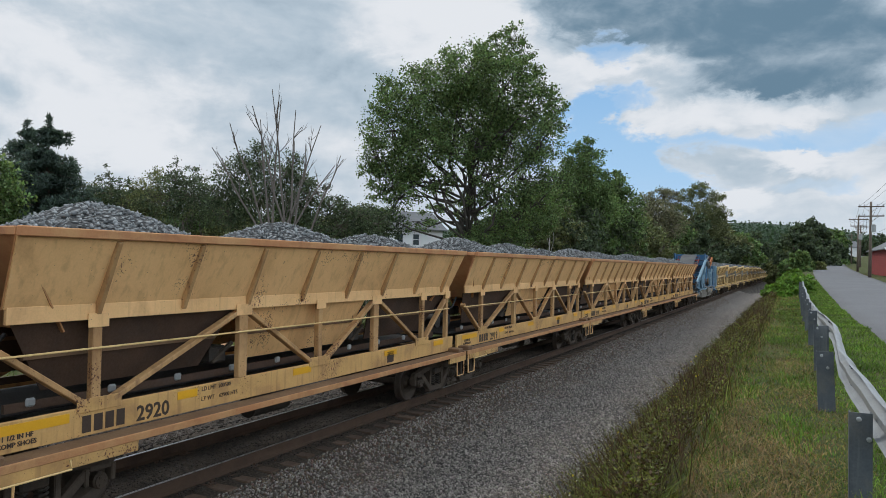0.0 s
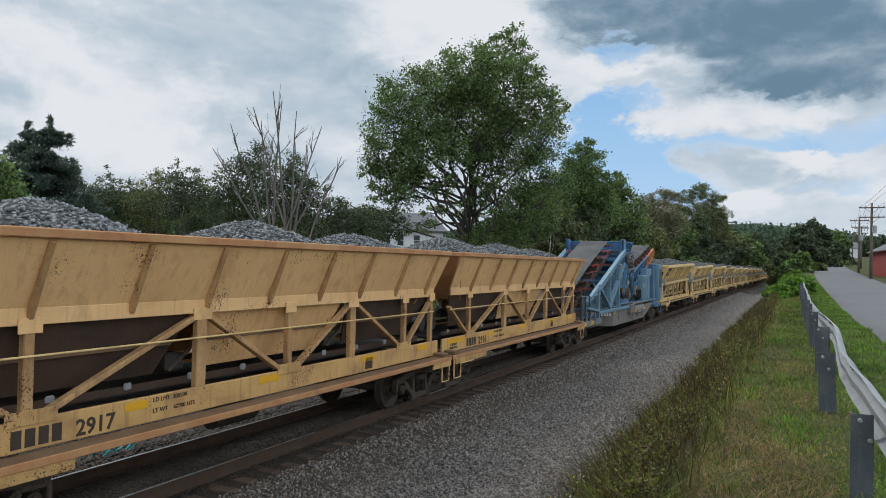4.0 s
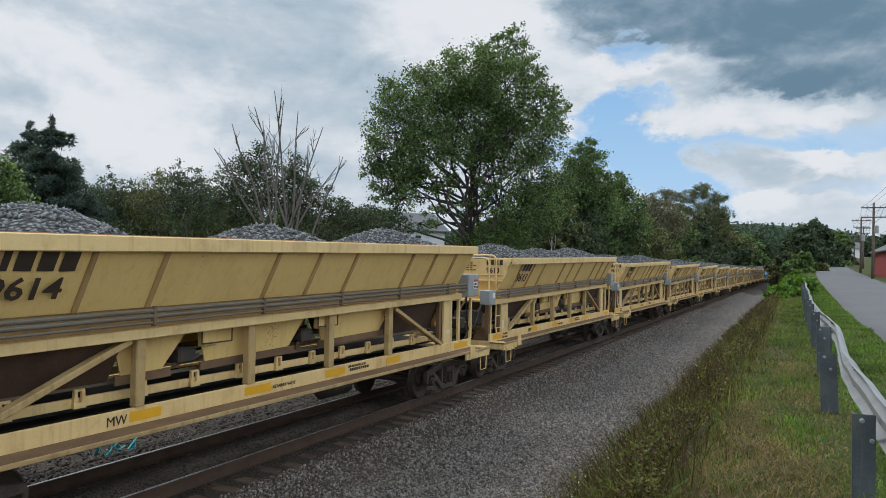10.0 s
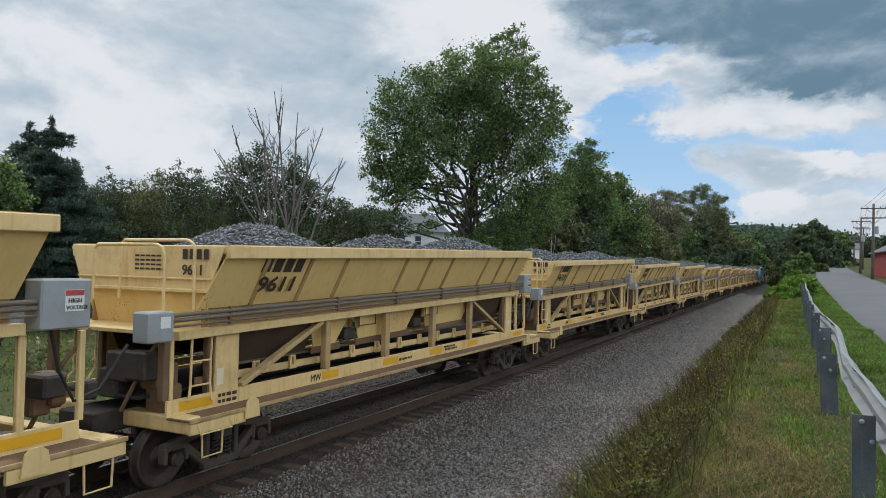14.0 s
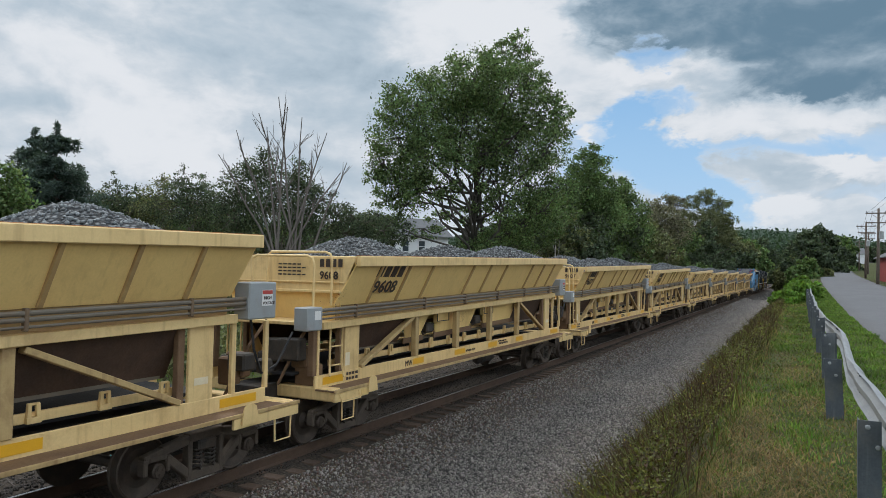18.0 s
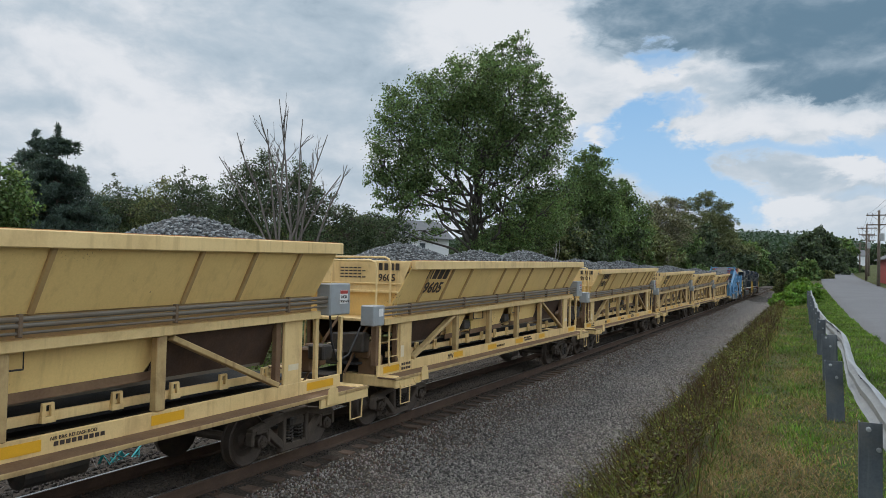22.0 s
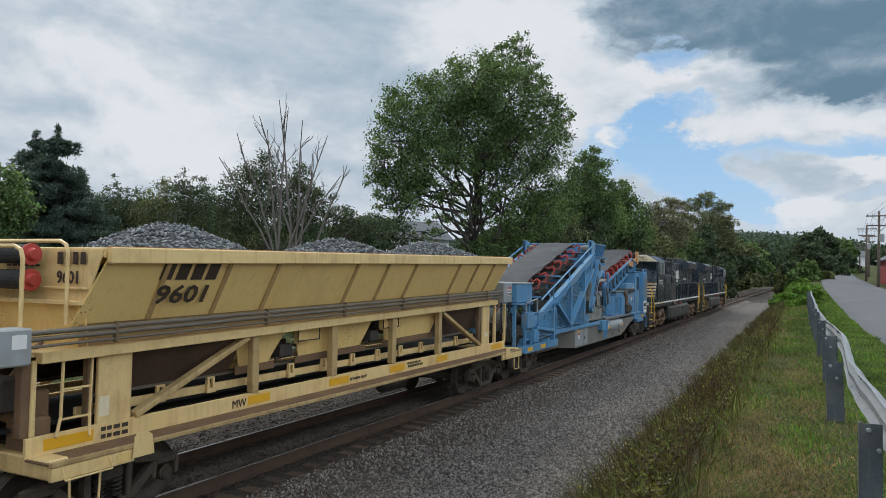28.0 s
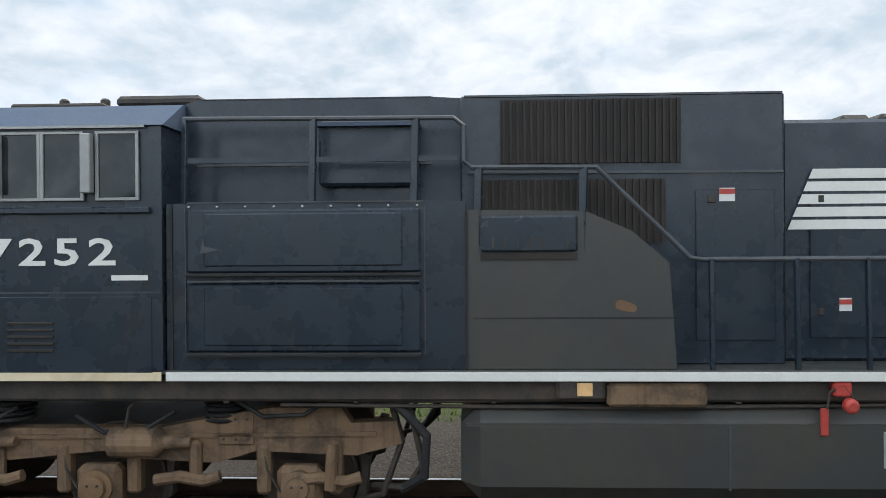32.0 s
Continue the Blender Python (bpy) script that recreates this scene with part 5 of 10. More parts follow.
# ---- guard rail, poles, houses ----
def make_guard_rail():
    """A W-beam that faces the road, its back and its posts towards the track."""
    rail = thing("guard_rail", "galvanised steel W-beam guard rail on dark steel posts, bent in places", "guard rail")
    prof = [(0.0, -0.165), (0.03, -0.155), (0.082, -0.11), (0.082, -0.065), (0.012, -0.03), (0.012, 0.03), (0.082, 0.065), (0.082, 0.11), (0.03, 0.155), (0.0, 0.165)]

    def line(y):
        dent = 0.05 * math.exp(-((y - 23.0) / 1.6) ** 2) - 0.05 * math.exp(-((y - 29.0) / 2.0) ** 2) + 0.06 * math.exp(-((y - 34.5) / 1.4) ** 2)
        run = float(np.interp(y, (-6, 6.1, 10.4, 13, 15.3, 18.9, 23, 30, 60), (9.38, 9.33, 9.29, 9.36, 9.41, 9.32, 9.25, 9.28, 9.35)))
        return run + 0.6 * dent + 0.012 * math.sin(y * 0.5), 2.05 + float(land(9.5, y)) - float(land(9.5, 10)) + 0.015 * math.sin(y * 0.33 + 1) + 0.3 * dent
    spans = [(-6 + 3.81 * i, -6 + 3.81 * (i + 1)) for i in range(17)]
    for a, b in spans:
        beam = Mesh()
        steps, k = 12, len(prof)
        a2, b2 = a - 0.15, b + 0.15
        for th in (0.0, 0.006):
            for i in range(steps + 1):
                y = a2 + (b2 - a2) * i / steps
                cx, cz = line(y)
                lap = 0.009 * (1 - i / steps)
                beam.v += [(cx + px + th + lap, y, cz + pz * (1 - 0.25 * abs(math.sin(y * 1.7)) * (20 < y < 40))) for px, pz in prof]
        for layer in (0, 1):
            o = layer * (steps + 1) * k
            for i in range(steps):
                beam.f += [(o + i * k + j, o + i * k + j + 1, o + (i + 1) * k + j + 1, o + (i + 1) * k + j) for j in range(k - 1)]
        o = (steps + 1) * k
        for j in (0, k - 1):
            beam.f += [(i * k + j, (i + 1) * k + j, o + (i + 1) * k + j, o + i * k + j) for i in range(steps)]
        p = part("beam", beam, GALVANIZED, rail)
        if a < 16:
            for dy in (-0.1, 0.1):
                for dz in (-0.09, 0.09):
                    cx, cz = line(b + dy)
                    bolt = Mesh()
                    bolt.lathe((cx + 0.07, b + dy, cz + dz), (-1, 0, 0), [(0, 0.014), (0.02, 0.014), (0.028, 0.008)], 8)
                    part("bolt", bolt, POST_STEEL, p)
    for y, x0, lean in ((-2.0, 9.14, 0.0), (2.2, 9.15, 0.02), (6.5, 9.165, -0.005), (10.4, 9.08, -0.05), (14.6, 9.13, -0.03), (19.3, 9.12, -0.02), (24.0, 9.10, 0.0), (27.9, 9.08, 0.02), (31.7, 9.09, -0.02), (35.5, 9.10, 0.0), (39.3, 9.11, 0.02),
                        (43.1, 9.12, 0.0), (46.9, 9.13, -0.02), (50.7, 9.14, 0.0), (54.5, 9.14, 0.0)):
        cx, cz = line(y)
        gz = float(land(9.3, y))
        h = cz + (0.04 if y < 8 else 0.14 if y < 12 else 0.18)
        x1 = min(x0 + 0.23, cx - 0.012)
        post = Mesh()
        # a channel: a broad web towards the camera's side of the line and two flanges
        post.bar(((x0 + x1) / 2, y, gz - 0.4), ((x0 + x1) / 2 + lean, y, h), x1 - x0, 0.012, 0.0, (0, 1, 0))
        for x in (x0, x1):
            post.bar((x, y + 0.05, gz - 0.4), (x + lean, y + 0.05, h), 0.012, 0.10, 0.002, (0, 1, 0))
        p = part("post", post, POST_STEEL, rail)
        for dx, dz in ((0.06, -0.05), (0.13, -0.20)):
            bolt = Mesh()
            bolt.lathe((x0 + dx + lean, y - 0.006, h + dz), (0, -1, 0), [(0, 0.02), (0.012, 0.02), (0.02, 0.012)], 8)
            part("bolt", bolt, BOX_GREY, p)


def utility_pole(at, height, arms, label, seed=1):
    pole = thing("utility_pole", label, "utility pole", "poles along the road")
    z = float(land(*at)) - 0.3
    pole.location = (at[0], at[1], z)
    shaft = Mesh()
    shaft.tube([(0, 0, 0), (0.03, 0, height / 2), (0.05, 0, height)], 0.17, 10, 0.11)
    part("shaft", shaft, POLE_WOOD, pole, smooth=True)
    for j, (zz, w) in enumerate(arms):
        arm = Mesh()
        arm.box((0.05, -0.16, height - zz), (w, 0.10, 0.12), None, 0.01)
        arm.bar((-w * 0.3, -0.16, height - zz), (0.05, -0.13, height - zz - 0.6), 0.03, 0.03)
        arm.bar((w * 0.3 + 0.1, -0.16, height - zz), (0.05, -0.13, height - zz - 0.6), 0.03, 0.03)
        a = part("crossarm", arm, POLE_WOOD, pole)
        for s in (-0.45, -0.25, 0.25, 0.45):
            ins = Mesh()
            ins.lathe((0.05 + w * s, -0.16, height - zz + 0.06), (0, 0, 1), [(0, 0.03), (0.05, 0.05), (0.09, 0.03), (0.14, 0.05), (0.18, 0.02)], 8)
            part("insulator", ins, PORCELAIN, a)
    return pole


def make_poles():
    spots = []
    for az, dist, el in ((-4.78, 88, 4.76), (-4.06, 116, 3.76), (-4.2, 150, 3.2), (-3.67, 190, 2.62)):
        at = by_heading(az, dist)
        spots.append((at, tall(el, dist, at) + 0.3))
    for i, (at, h) in enumerate(spots):
        pole = utility_pole(at, h, ((0.5, 2.4), (1.5, 2.4)) if i == 0 else ((0.4, 2.4), (1.3, 2.0)), "weathered wooden utility pole with crossarms")
        if i < 2:
            can = Mesh()
            can.lathe((0.28, -0.3, h - 3.2), (0, 0, 1), [(0, 0.2), (0.03, 0.23), (0.75, 0.23), (0.8, 0.18), (0.86, 0.05)], 14)
            part("transformer", can, BOX_GREY, pole, "grey transformer can")
    wires = thing("overhead_wires", "sagging overhead power lines between the poles", "cables")
    pts = [(Vector((a[0], a[1], float(land(*a)) - 0.3 + h))) for a, h in spots]
    pts = [Vector((17.5, 20, 14.0))] + pts
    for i in range(len(pts) - 1):
        for s, dz in ((-1.0, -0.45), (-0.5, -0.45), (0.6, -0.45), (1.0, -0.45), (0.0, -3.5)):
            a, b = pts[i] + Vector((s, 0, dz)), pts[i + 1] + Vector((s, 0, dz))
            w = Mesh()
            w.tube([a.lerp(b, t / 8) - Vector((0, 0, 4 * 0.9 * t / 8 * (1 - t / 8))) for t in range(9)], 0.012, 4, None, False)
            part("wire", w, BLACK_RUBBER, wires)


def gabled(name, label, at, size, wall_h, roof_h, yaw, wall_mat, roof_mat, windows=(), doors=(), chimney=False, along=True):
    """A house: walls with real openings closed by framed panes, a pitched roof with eaves. Ridge along the house's own x."""
    house = thing(name, label, "house" if name != "barn" else "barn")
    house.location = (at[0], at[1], float(land(*at)) - 0.05)
    house.rotation_euler = (0, 0, radians(yaw))
    w, d = size
    th = 0.16
    openings = list(windows) + list(doors)
    for side in range(4):
        length = w if side in (0, 2) else d
        holes = sorted([o[1:] for o in openings if o[0] == side])
        m = {0: Matrix.Translation((-w / 2, -d / 2, 0)), 1: Matrix.Translation((w / 2, -d / 2, 0)) @ Matrix.Rotation(radians(90), 4, "Z"),
             2: Matrix.Translation((w / 2, d / 2, 0)) @ Matrix.Rotation(radians(180), 4, "Z"), 3: Matrix.Translation((-w / 2, d / 2, 0)) @ Matrix.Rotation(radians(-90), 4, "Z")}[side]
        wall = Mesh()

        def put(x0, x1, z0, z1):
            if x1 - x0 > 0.01 and z1 - z0 > 0.01:
                k = len(wall.v)
                wall.box(((x0 + x1) / 2, th / 2, (z0 + z1) / 2), (x1 - x0, th, z1 - z0))
                wall.v[k:] = [tuple(m @ Vector(v)) for v in wall.v[k:]]
        x = 0.0 if side in (0, 2) else th
        end = length if side in (0, 2) else length - th
        for hx, hz, hw, hh in holes:
            put(x, hx, 0, wall_h), put(hx, hx + hw, 0, hz), put(hx, hx + hw, hz + hh, wall_h)
            x = hx + hw
        put(x, end, 0, wall_h)
        if side in (1, 3):
            k = len(wall.v)
            wall.slab([(0, wall_h + 0.002), (length, wall_h + 0.002), (length / 2, wall_h + roof_h)], th, Matrix.Translation((0, th, 0)) @ Matrix.Rotation(radians(90), 4, "X"))
            wall.v[k:] = [tuple(m @ Vector(v)) for v in wall.v[k:]]
        board = 0.2
        lines = Mesh()
        k = int(wall_h / board)
        ob = part("wall", wall, wall_mat, house)
        for kk in range(1, k):
            z = kk * board
            xs = [0.0]
            for hx, hz, hw, hh in holes:
                if hz - 0.05 < z < hz + hh + 0.05:
                    xs += [hx - 0.06, hx + hw + 0.06]
            xs.append(length)
            for p, q in zip(xs[::2], xs[1::2]):
                i0 = len(lines.v)
                lines.poly([(p, -0.014, z), (q, -0.014, z), (q, 0.002, z + board * 0.9), (p, 0.002, z + board * 0.9), (p, 0.002, z), (q, 0.002, z)], (0, 1, 2, 3), (0, 4, 5, 1))
                lines.v[i0:] = [tuple(m @ Vector(v)) for v in lines.v[i0:]]
        if lines.f:
            tagged(part("siding", lines, wall_mat, ob), kind="stuff")
        for o in openings:
            if o[0] != side:
                continue
            hx, hz, hw, hh = o[1:]
            fr, gl = Mesh(), Mesh()
            for bx, bz, bw, bh in ((hx + hw / 2, hz + 0.04, hw, 0.08), (hx + hw / 2, hz + hh - 0.04, hw, 0.08), (hx + 0.04, hz + hh / 2, 0.08, hh), (hx + hw - 0.04, hz + hh / 2, 0.08, hh),
                                   (hx + hw / 2, hz + hh / 2, hw, 0.05)):
                i0 = len(fr.v)
                fr.box((bx, 0.0, bz), (bw, 0.10, bh), None, 0.006)
                fr.v[i0:] = [tuple(m @ Vector(v)) for v in fr.v[i0:]]
            f = part("window" if o in windows else "door", fr, SIDING_WHITE, house, "white-framed window" if o in windows else "white door frame")
            gl.box((hx + hw / 2, 0.03, hz + hh / 2), (hw - 0.14, 0.02, hh - 0.14))
            gl.v[:] = [tuple(m @ Vector(v)) for v in gl.v]
            part("pane", gl, WINDOW_GLASS, f)
    for s in (-1, 1):
        roof = Mesh()
        ov = 0.4
        run, up = d / 2 + ov, roof_h * (d / 2 + ov) / (d / 2)
        z0 = wall_h + roof_h - up
        pts = [(-w / 2 - ov, s * run, z0 + 0.03), (w / 2 + ov, s * run, z0 + 0.03), (w / 2 + ov, 0, wall_h + roof_h + 0.03), (-w / 2 - ov, 0, wall_h + roof_h + 0.03)]
        roof.poly(pts + [(x, y, z + 0.12) for x, y, z in pts], (0, 1, 2, 3), (4, 5, 6, 7), (0, 1, 5, 4), (1, 2, 6, 5), (2, 3, 7, 6), (3, 0, 4, 7))
        part("roof", roof, roof_mat, house)
    if chimney:
        ch = Mesh()
        ch.box((w * 0.2, 0, wall_h + roof_h + 0.3), (0.6, 0.6, 1.4), None, 0.02)
        part("chimney", ch, SHINGLE_RED, house)
    return house


def make_houses():
    at = by_heading(29.5, 80)
    top = tall(3.95, 80, at) - 1.8
    gabled("house", "white clapboard house with grey shingle roof among the trees", at, (8.4, 5.8), top, 1.8, 58, SIDING_WHITE, SHINGLE,
           [(0, 1.0, top - 1.9, 0.9, 1.3), (0, 2.6, top - 1.9, 0.9, 1.3), (0, 4.6, top - 1.9, 0.9, 1.3), (3, 2.0, top - 2.0, 1.0, 1.4), (1, 1.2, top - 1.9, 0.9, 1.3)], chimney=False)
    at = by_heading(34.0, 92)
    gabled("house", "white house seen through bare branches", at, (9, 7), 4.6, 2.0, 20, SIDING_WHITE, SHINGLE, [(0, 1.5, 2.4, 0.9, 1.2), (0, 5.5, 2.4, 0.9, 1.2)])
    at = by_heading(36.5, 60)
    gabled("shed", "low white garage with a reddish shingle roof", at, (7, 5.5), 2.3, 1.3, 30, SIDING_WHITE, SHINGLE_RED, [(0, 1.0, 0.9, 0.9, 1.0)], [(0, 3.2, 0.05, 2.4, 2.0)])
    at = by_heading(67.2, 50)
    gabled("house", "white bungalow with a grey shingle roof on a lawn", at, (9, 6.5), 2.9, 1.9, 120, SIDING_WHITE, SHINGLE, [(0, 1.5, 1.0, 1.2, 1.2), (0, 6.0, 1.0, 1.2, 1.2), (1, 1.2, 1.1, 0.9, 1.2), (3, 1.2, 1.1, 0.9, 1.2)], [(1, 4.0, 0.05, 0.9, 2.0)])
    at = by_heading(67.3, 105)
    gabled("house", "white house with a red-brown roof across the valley", at, (10, 8), 5.0, 2.6, 70, SIDING_WHITE, SHINGLE_RED, [(0, 1.5, 2.6, 0.9, 1.2), (0, 4.5, 2.6, 0.9, 1.2), (0, 7.5, 2.6, 0.9, 1.2)])
    at = by_heading(71, 95)
    gabled("house", "grey house with a dark roof below the wooded hill", at, (11, 7), 4.2, 2.2, 80, SIDING_CREAM, SHINGLE, [(0, 1.5, 1.4, 1.2, 1.2), (0, 5.0, 1.4, 1.2, 1.2), (0, 8.5, 1.4, 1.2, 1.2)])
    barn = gabled("barn", "red board barn with white trim beside the road", (22.3, 99.5), (15, 8.8), 3.1, 2.4, 92, BARN_RED, SHINGLE, [(3, 5.6, 1.2, 0.9, 1.0), (0, 3.0, 1.2, 0.9, 1.0)], [(3, 1.2, 0.05, 2.4, 2.3)])
    for s in (-1, 1):
        trim = Mesh()
        trim.bar((-7.95, s * 4.8, 2.95), (-7.95, 0, 5.6), 0.06, 0.26)
        part("trim_board", trim, SIDING_WHITE, barn, "white gable trim")
        post = Mesh()
        post.box((-7.53, s * 4.33, 1.55), (0.06, 0.2, 3.1))
        part("corner_board", post, SIDING_WHITE, barn)
    at = by_heading(-3.2, 318)
    gabled("house", "small white house where the road crests", at, (8, 7), 4.0, 2.2, 15, SIDING_WHITE, SHINGLE, [(0, 1.5, 1.4, 1.0, 1.2), (0, 5.0, 1.4, 1.0, 1.2)])


def make_litter():
    k = Mesh()
    rng = random.Random(3)
    for i in range(14):
        p = Vector((-2.35 + rng.uniform(-0.2, 0.2), 9.3 + rng.uniform(-0.35, 0.35), -0.36))
        q = p + Vector((rng.uniform(-0.15, 0.15), rng.uniform(-0.2, 0.2), rng.uniform(0.02, 0.25)))
        k.bar(p, q, rng.uniform(0.02, 0.06), 0.008)
    whole("plastic_litter", k, TEAL, "crumpled teal plastic litter beside the far rail", "litter")
    sticks = Mesh()
    for i in range(420):
        x, y = rng.uniform(-4.2, -1.7), rng.uniform(7, 26)
        p = Vector((x, y, float(land(x, y)) + 0.03))
        a = rng.uniform(0, 6.28)
        L = rng.uniform(0.1, 0.5)
        sticks.tube([p, p + Vector((math.cos(a) * L, math.sin(a) * L, rng.uniform(0.0, 0.12)))], rng.uniform(0.006, 0.014), 4, 0.004, False)
    whole("dry_twigs", sticks, BARK_PALE, "pale dry twigs and stems beyond the far rail", "twigs", "stuff")


def make_sky_dome():
    """The drifting cloud layer: a far backdrop over the part of the sky that is looked at."""
    m = bpy.data.materials.new("drifting_cloud_sky")
    m.use_nodes = True
    n = Nodes(m.node_tree)
    em = n.add("ShaderNodeEmission", {"Color": sky_colour(n, n.add("ShaderNodeTexCoord").outputs["Object"]), "Strength": SKY_STRENGTH})
    n.add("ShaderNodeOutputMaterial", {0: em.outputs[0]})
    verts, faces = [], []
    cols, rows = 80, 24
    for i in range(cols + 1):
        for j in range(rows + 1):
            verts.append(Vector(heading(-45 + 205 * i / cols, -4 + 46 * j / rows)) * 2400)
    for i in range(cols):
        for j in range(rows):
            q = i * (rows + 1) + j
            faces.append((q, q + rows + 1, q + rows + 2, q + 1))
    dome = whole("backdrop", raw_mesh("backdrop", verts, faces, m, True), None, "broken grey and white clouds with blue gaps", "sky", "structure")
    dome.location = EYE
    return dome


make_ground()
make_road()
make_guard_rail()
make_houses()
make_poles()
make_trees()
make_hills()
sky_dome = make_sky_dome()


# ---- the train: local y along the train, x towards the road, z up from the rail top ----
TRAIN = []


def quad_slab(mesh, pts, thick):
    """A sheet through four corners, of some thickness behind its face."""
    a, b, c, d = [Vector(p) for p in pts]
    n = (b - a).cross(d - a).normalized() * thick
    mesh.poly([a, b, c, d, a - n, b - n, c - n, d - n], (0, 1, 2, 3), (7, 6, 5, 4), (0, 4, 5, 1), (1, 5, 6, 2), (2, 6, 7, 3), (3, 7, 4, 0))
    return mesh


def one(kind, *args, **kw):
    """A part's mesh of a single form."""
    m = Mesh()
    if kind == "box":
        m.box(*args, **kw)
    elif kind == "bar":
        m.bar(*args, **kw)
    elif kind == "tube":
        m.tube(*args, **kw)
    elif kind == "lathe":
        m.lathe(*args, **kw)
    elif kind == "side":
        m.side_slab(*args, **kw)
    else:
        quad_slab(m, *args, **kw)
    return m


MESHES = {}


def shared(key, make):
    if key not in MESHES:
        MESHES[key] = make()
    return MESHES[key]


def wheelset_mesh(r, gauge=0.7175):
    m = Mesh()
    for s in (-1, 1):
        m.lathe((s * gauge, 0, 0), (s, 0, 0), [(-0.03, r + 0.028), (-0.005, r + 0.025), (0.0, r + 0.004), (0.10, r - 0.008), (0.11, r - 0.03), (0.085, r - 0.055), (0.045, r * 0.62), (0.045, 0.16), (0.09, 0.12), (0.12, 0.10)], 32)
        m.lathe((s * 1.02, 0, 0), (s, 0, 0), [(0, 0.105), (0.10, 0.105), (0.12, 0.085), (0.135, 0.085)], 16)
        for k in range(3):
            a = k * 2.094
            m.box((s * 1.155, 0.05 * math.cos(a), 0.05 * math.sin(a)), (0.02, 0.03, 0.03))
    m.tube([(-1.05, 0, 0), (1.05, 0, 0)], 0.075, 12)
    return m.data("wheelset", WHEEL_STEEL)


def side_frame_mesh(hb):
    """A cast side frame with its two window openings, arched over the bearing boxes."""
    m = Mesh()
    x0, x1 = -0.06, 0.06

    def seg(a, b, h):
        m.bar((0, *a), (0, *b), 0.12, h, 0.015, (1, 0, 0) if abs(a[0] - b[0]) < 0.02 else (0, 0, 1))
    seg((-hb - 0.22, 0.60), (-hb + 0.12, 0.66), 0.12)
    seg((hb + 0.22, 0.60), (hb - 0.12, 0.66), 0.12)
    seg((-hb + 0.08, 0.66), (-0.28, 0.74), 0.13)
    seg((hb - 0.08, 0.66), (0.28, 0.74), 0.13)
    seg((-0.34, 0.75), (0.34, 0.75), 0.13)
    seg((-hb + 0.15, 0.58), (-0.30, 0.24), 0.12)
    seg((hb - 0.15, 0.58), (0.30, 0.24), 0.12)
    seg((-0.36, 0.22), (0.36, 0.22), 0.13)
    for s in (-1, 1):
        m.box((0, s * 0.30, 0.48), (0.13, 0.09, 0.5), None, 0.015)
        m.box((0, s * (hb + 0.20), 0.50), (0.14, 0.07, 0.22), None, 0.015)
        m.box((0, s * (hb - 0.18), 0.50), (0.14, 0.07, 0.22), None, 0.015)
        m.box((0.0, s * hb, 0.595), (0.15, 0.30, 0.07), None, 0.015)
    return m.data("side_frame", TRUCK_BROWN)


def spring_mesh():
    m = Mesh()
    pts = [(0.07 * math.cos(a), 0.07 * math.sin(a), 0.29 + 0.28 * a / (2 * math.pi * 5)) for a in np.linspace(0, 2 * math.pi * 5, 36)]
    m.tube(pts, 0.02, 5)
    return m.data("spring", STEEL_DARK)


def truck(parent, y, hb=0.88, r=0.43, name="truck"):
    """A two-axle freight truck under a car."""
    bol = Mesh()
    bol.box((0, 0, 0.62), (2.3, 0.36, 0.16), None, 0.03)
    bol.lathe((0, 0, 0.68), (0, 0, 1), [(0, 0.26), (0.12, 0.26), (0.16, 0.20)], 16)
    for s in (-1, 1):
        bol.box((0, s * 0.34, 0.42), (1.5, 0.08, 0.12), None, 0.02)
        bol.bar((s * 0.5, -hb + 0.42, 0.40), (s * 0.5, hb - 0.42, 0.40), 0.05, 0.05)
        for e in (-1, 1):
            bol.box((s * 0.76, e * (hb - 0.46), 0.42), (0.09, 0.05, 0.34), None, 0.015)
    t = part(name, shared("bolster", lambda: bol.data("truck", STEEL_DARK)), None, parent)
    t.location = (0, y, 0)
    for s in (-1, 1):
        f = part("side_frame", shared(("frame", hb), lambda: side_frame_mesh(hb)), None, t)
        f.location = (s * 1.05, 0, 0.0)
        if s > 0:
            for dy in (-0.13, 0.13):
                g = part("spring", shared("spring", spring_mesh), None, f)
                g.location = (0, dy, 0)
    for s in (-1, 1):
        w = part("wheelset", shared(("wheel", r), lambda: wheelset_mesh(r)), None, t)
        w.location = (0, s * hb, r)
    return t


def coupler(parent, y, s):
    m = Mesh()
    m.bar((0, y - s * 0.8, 0.88), (0, y - s * 0.12, 0.88), 0.16, 0.18, 0.02)
    m.slab([(-0.13, -0.17), (0.13, -0.17), (0.17, 0.0), (0.05, 0.17), (-0.02, 0.06), (-0.15, 0.10)], 0.28, Matrix.Translation((0, y, 0.74)) @ Matrix.Rotation(0 if s > 0 else math.pi, 4, "Z"))
    part("coupler", m, STEEL_DARK, parent)
    hose = Mesh()
    hose.tube([(0.35, y - s * 0.35, 0.75), (0.36, y - s * 0.2, 0.55), (0.25, y - s * 0.02, 0.42), (0.1, y + s * 0.15, 0.44)], 0.025, 6)
    part("air_hose", hose, BLACK_RUBBER, parent)


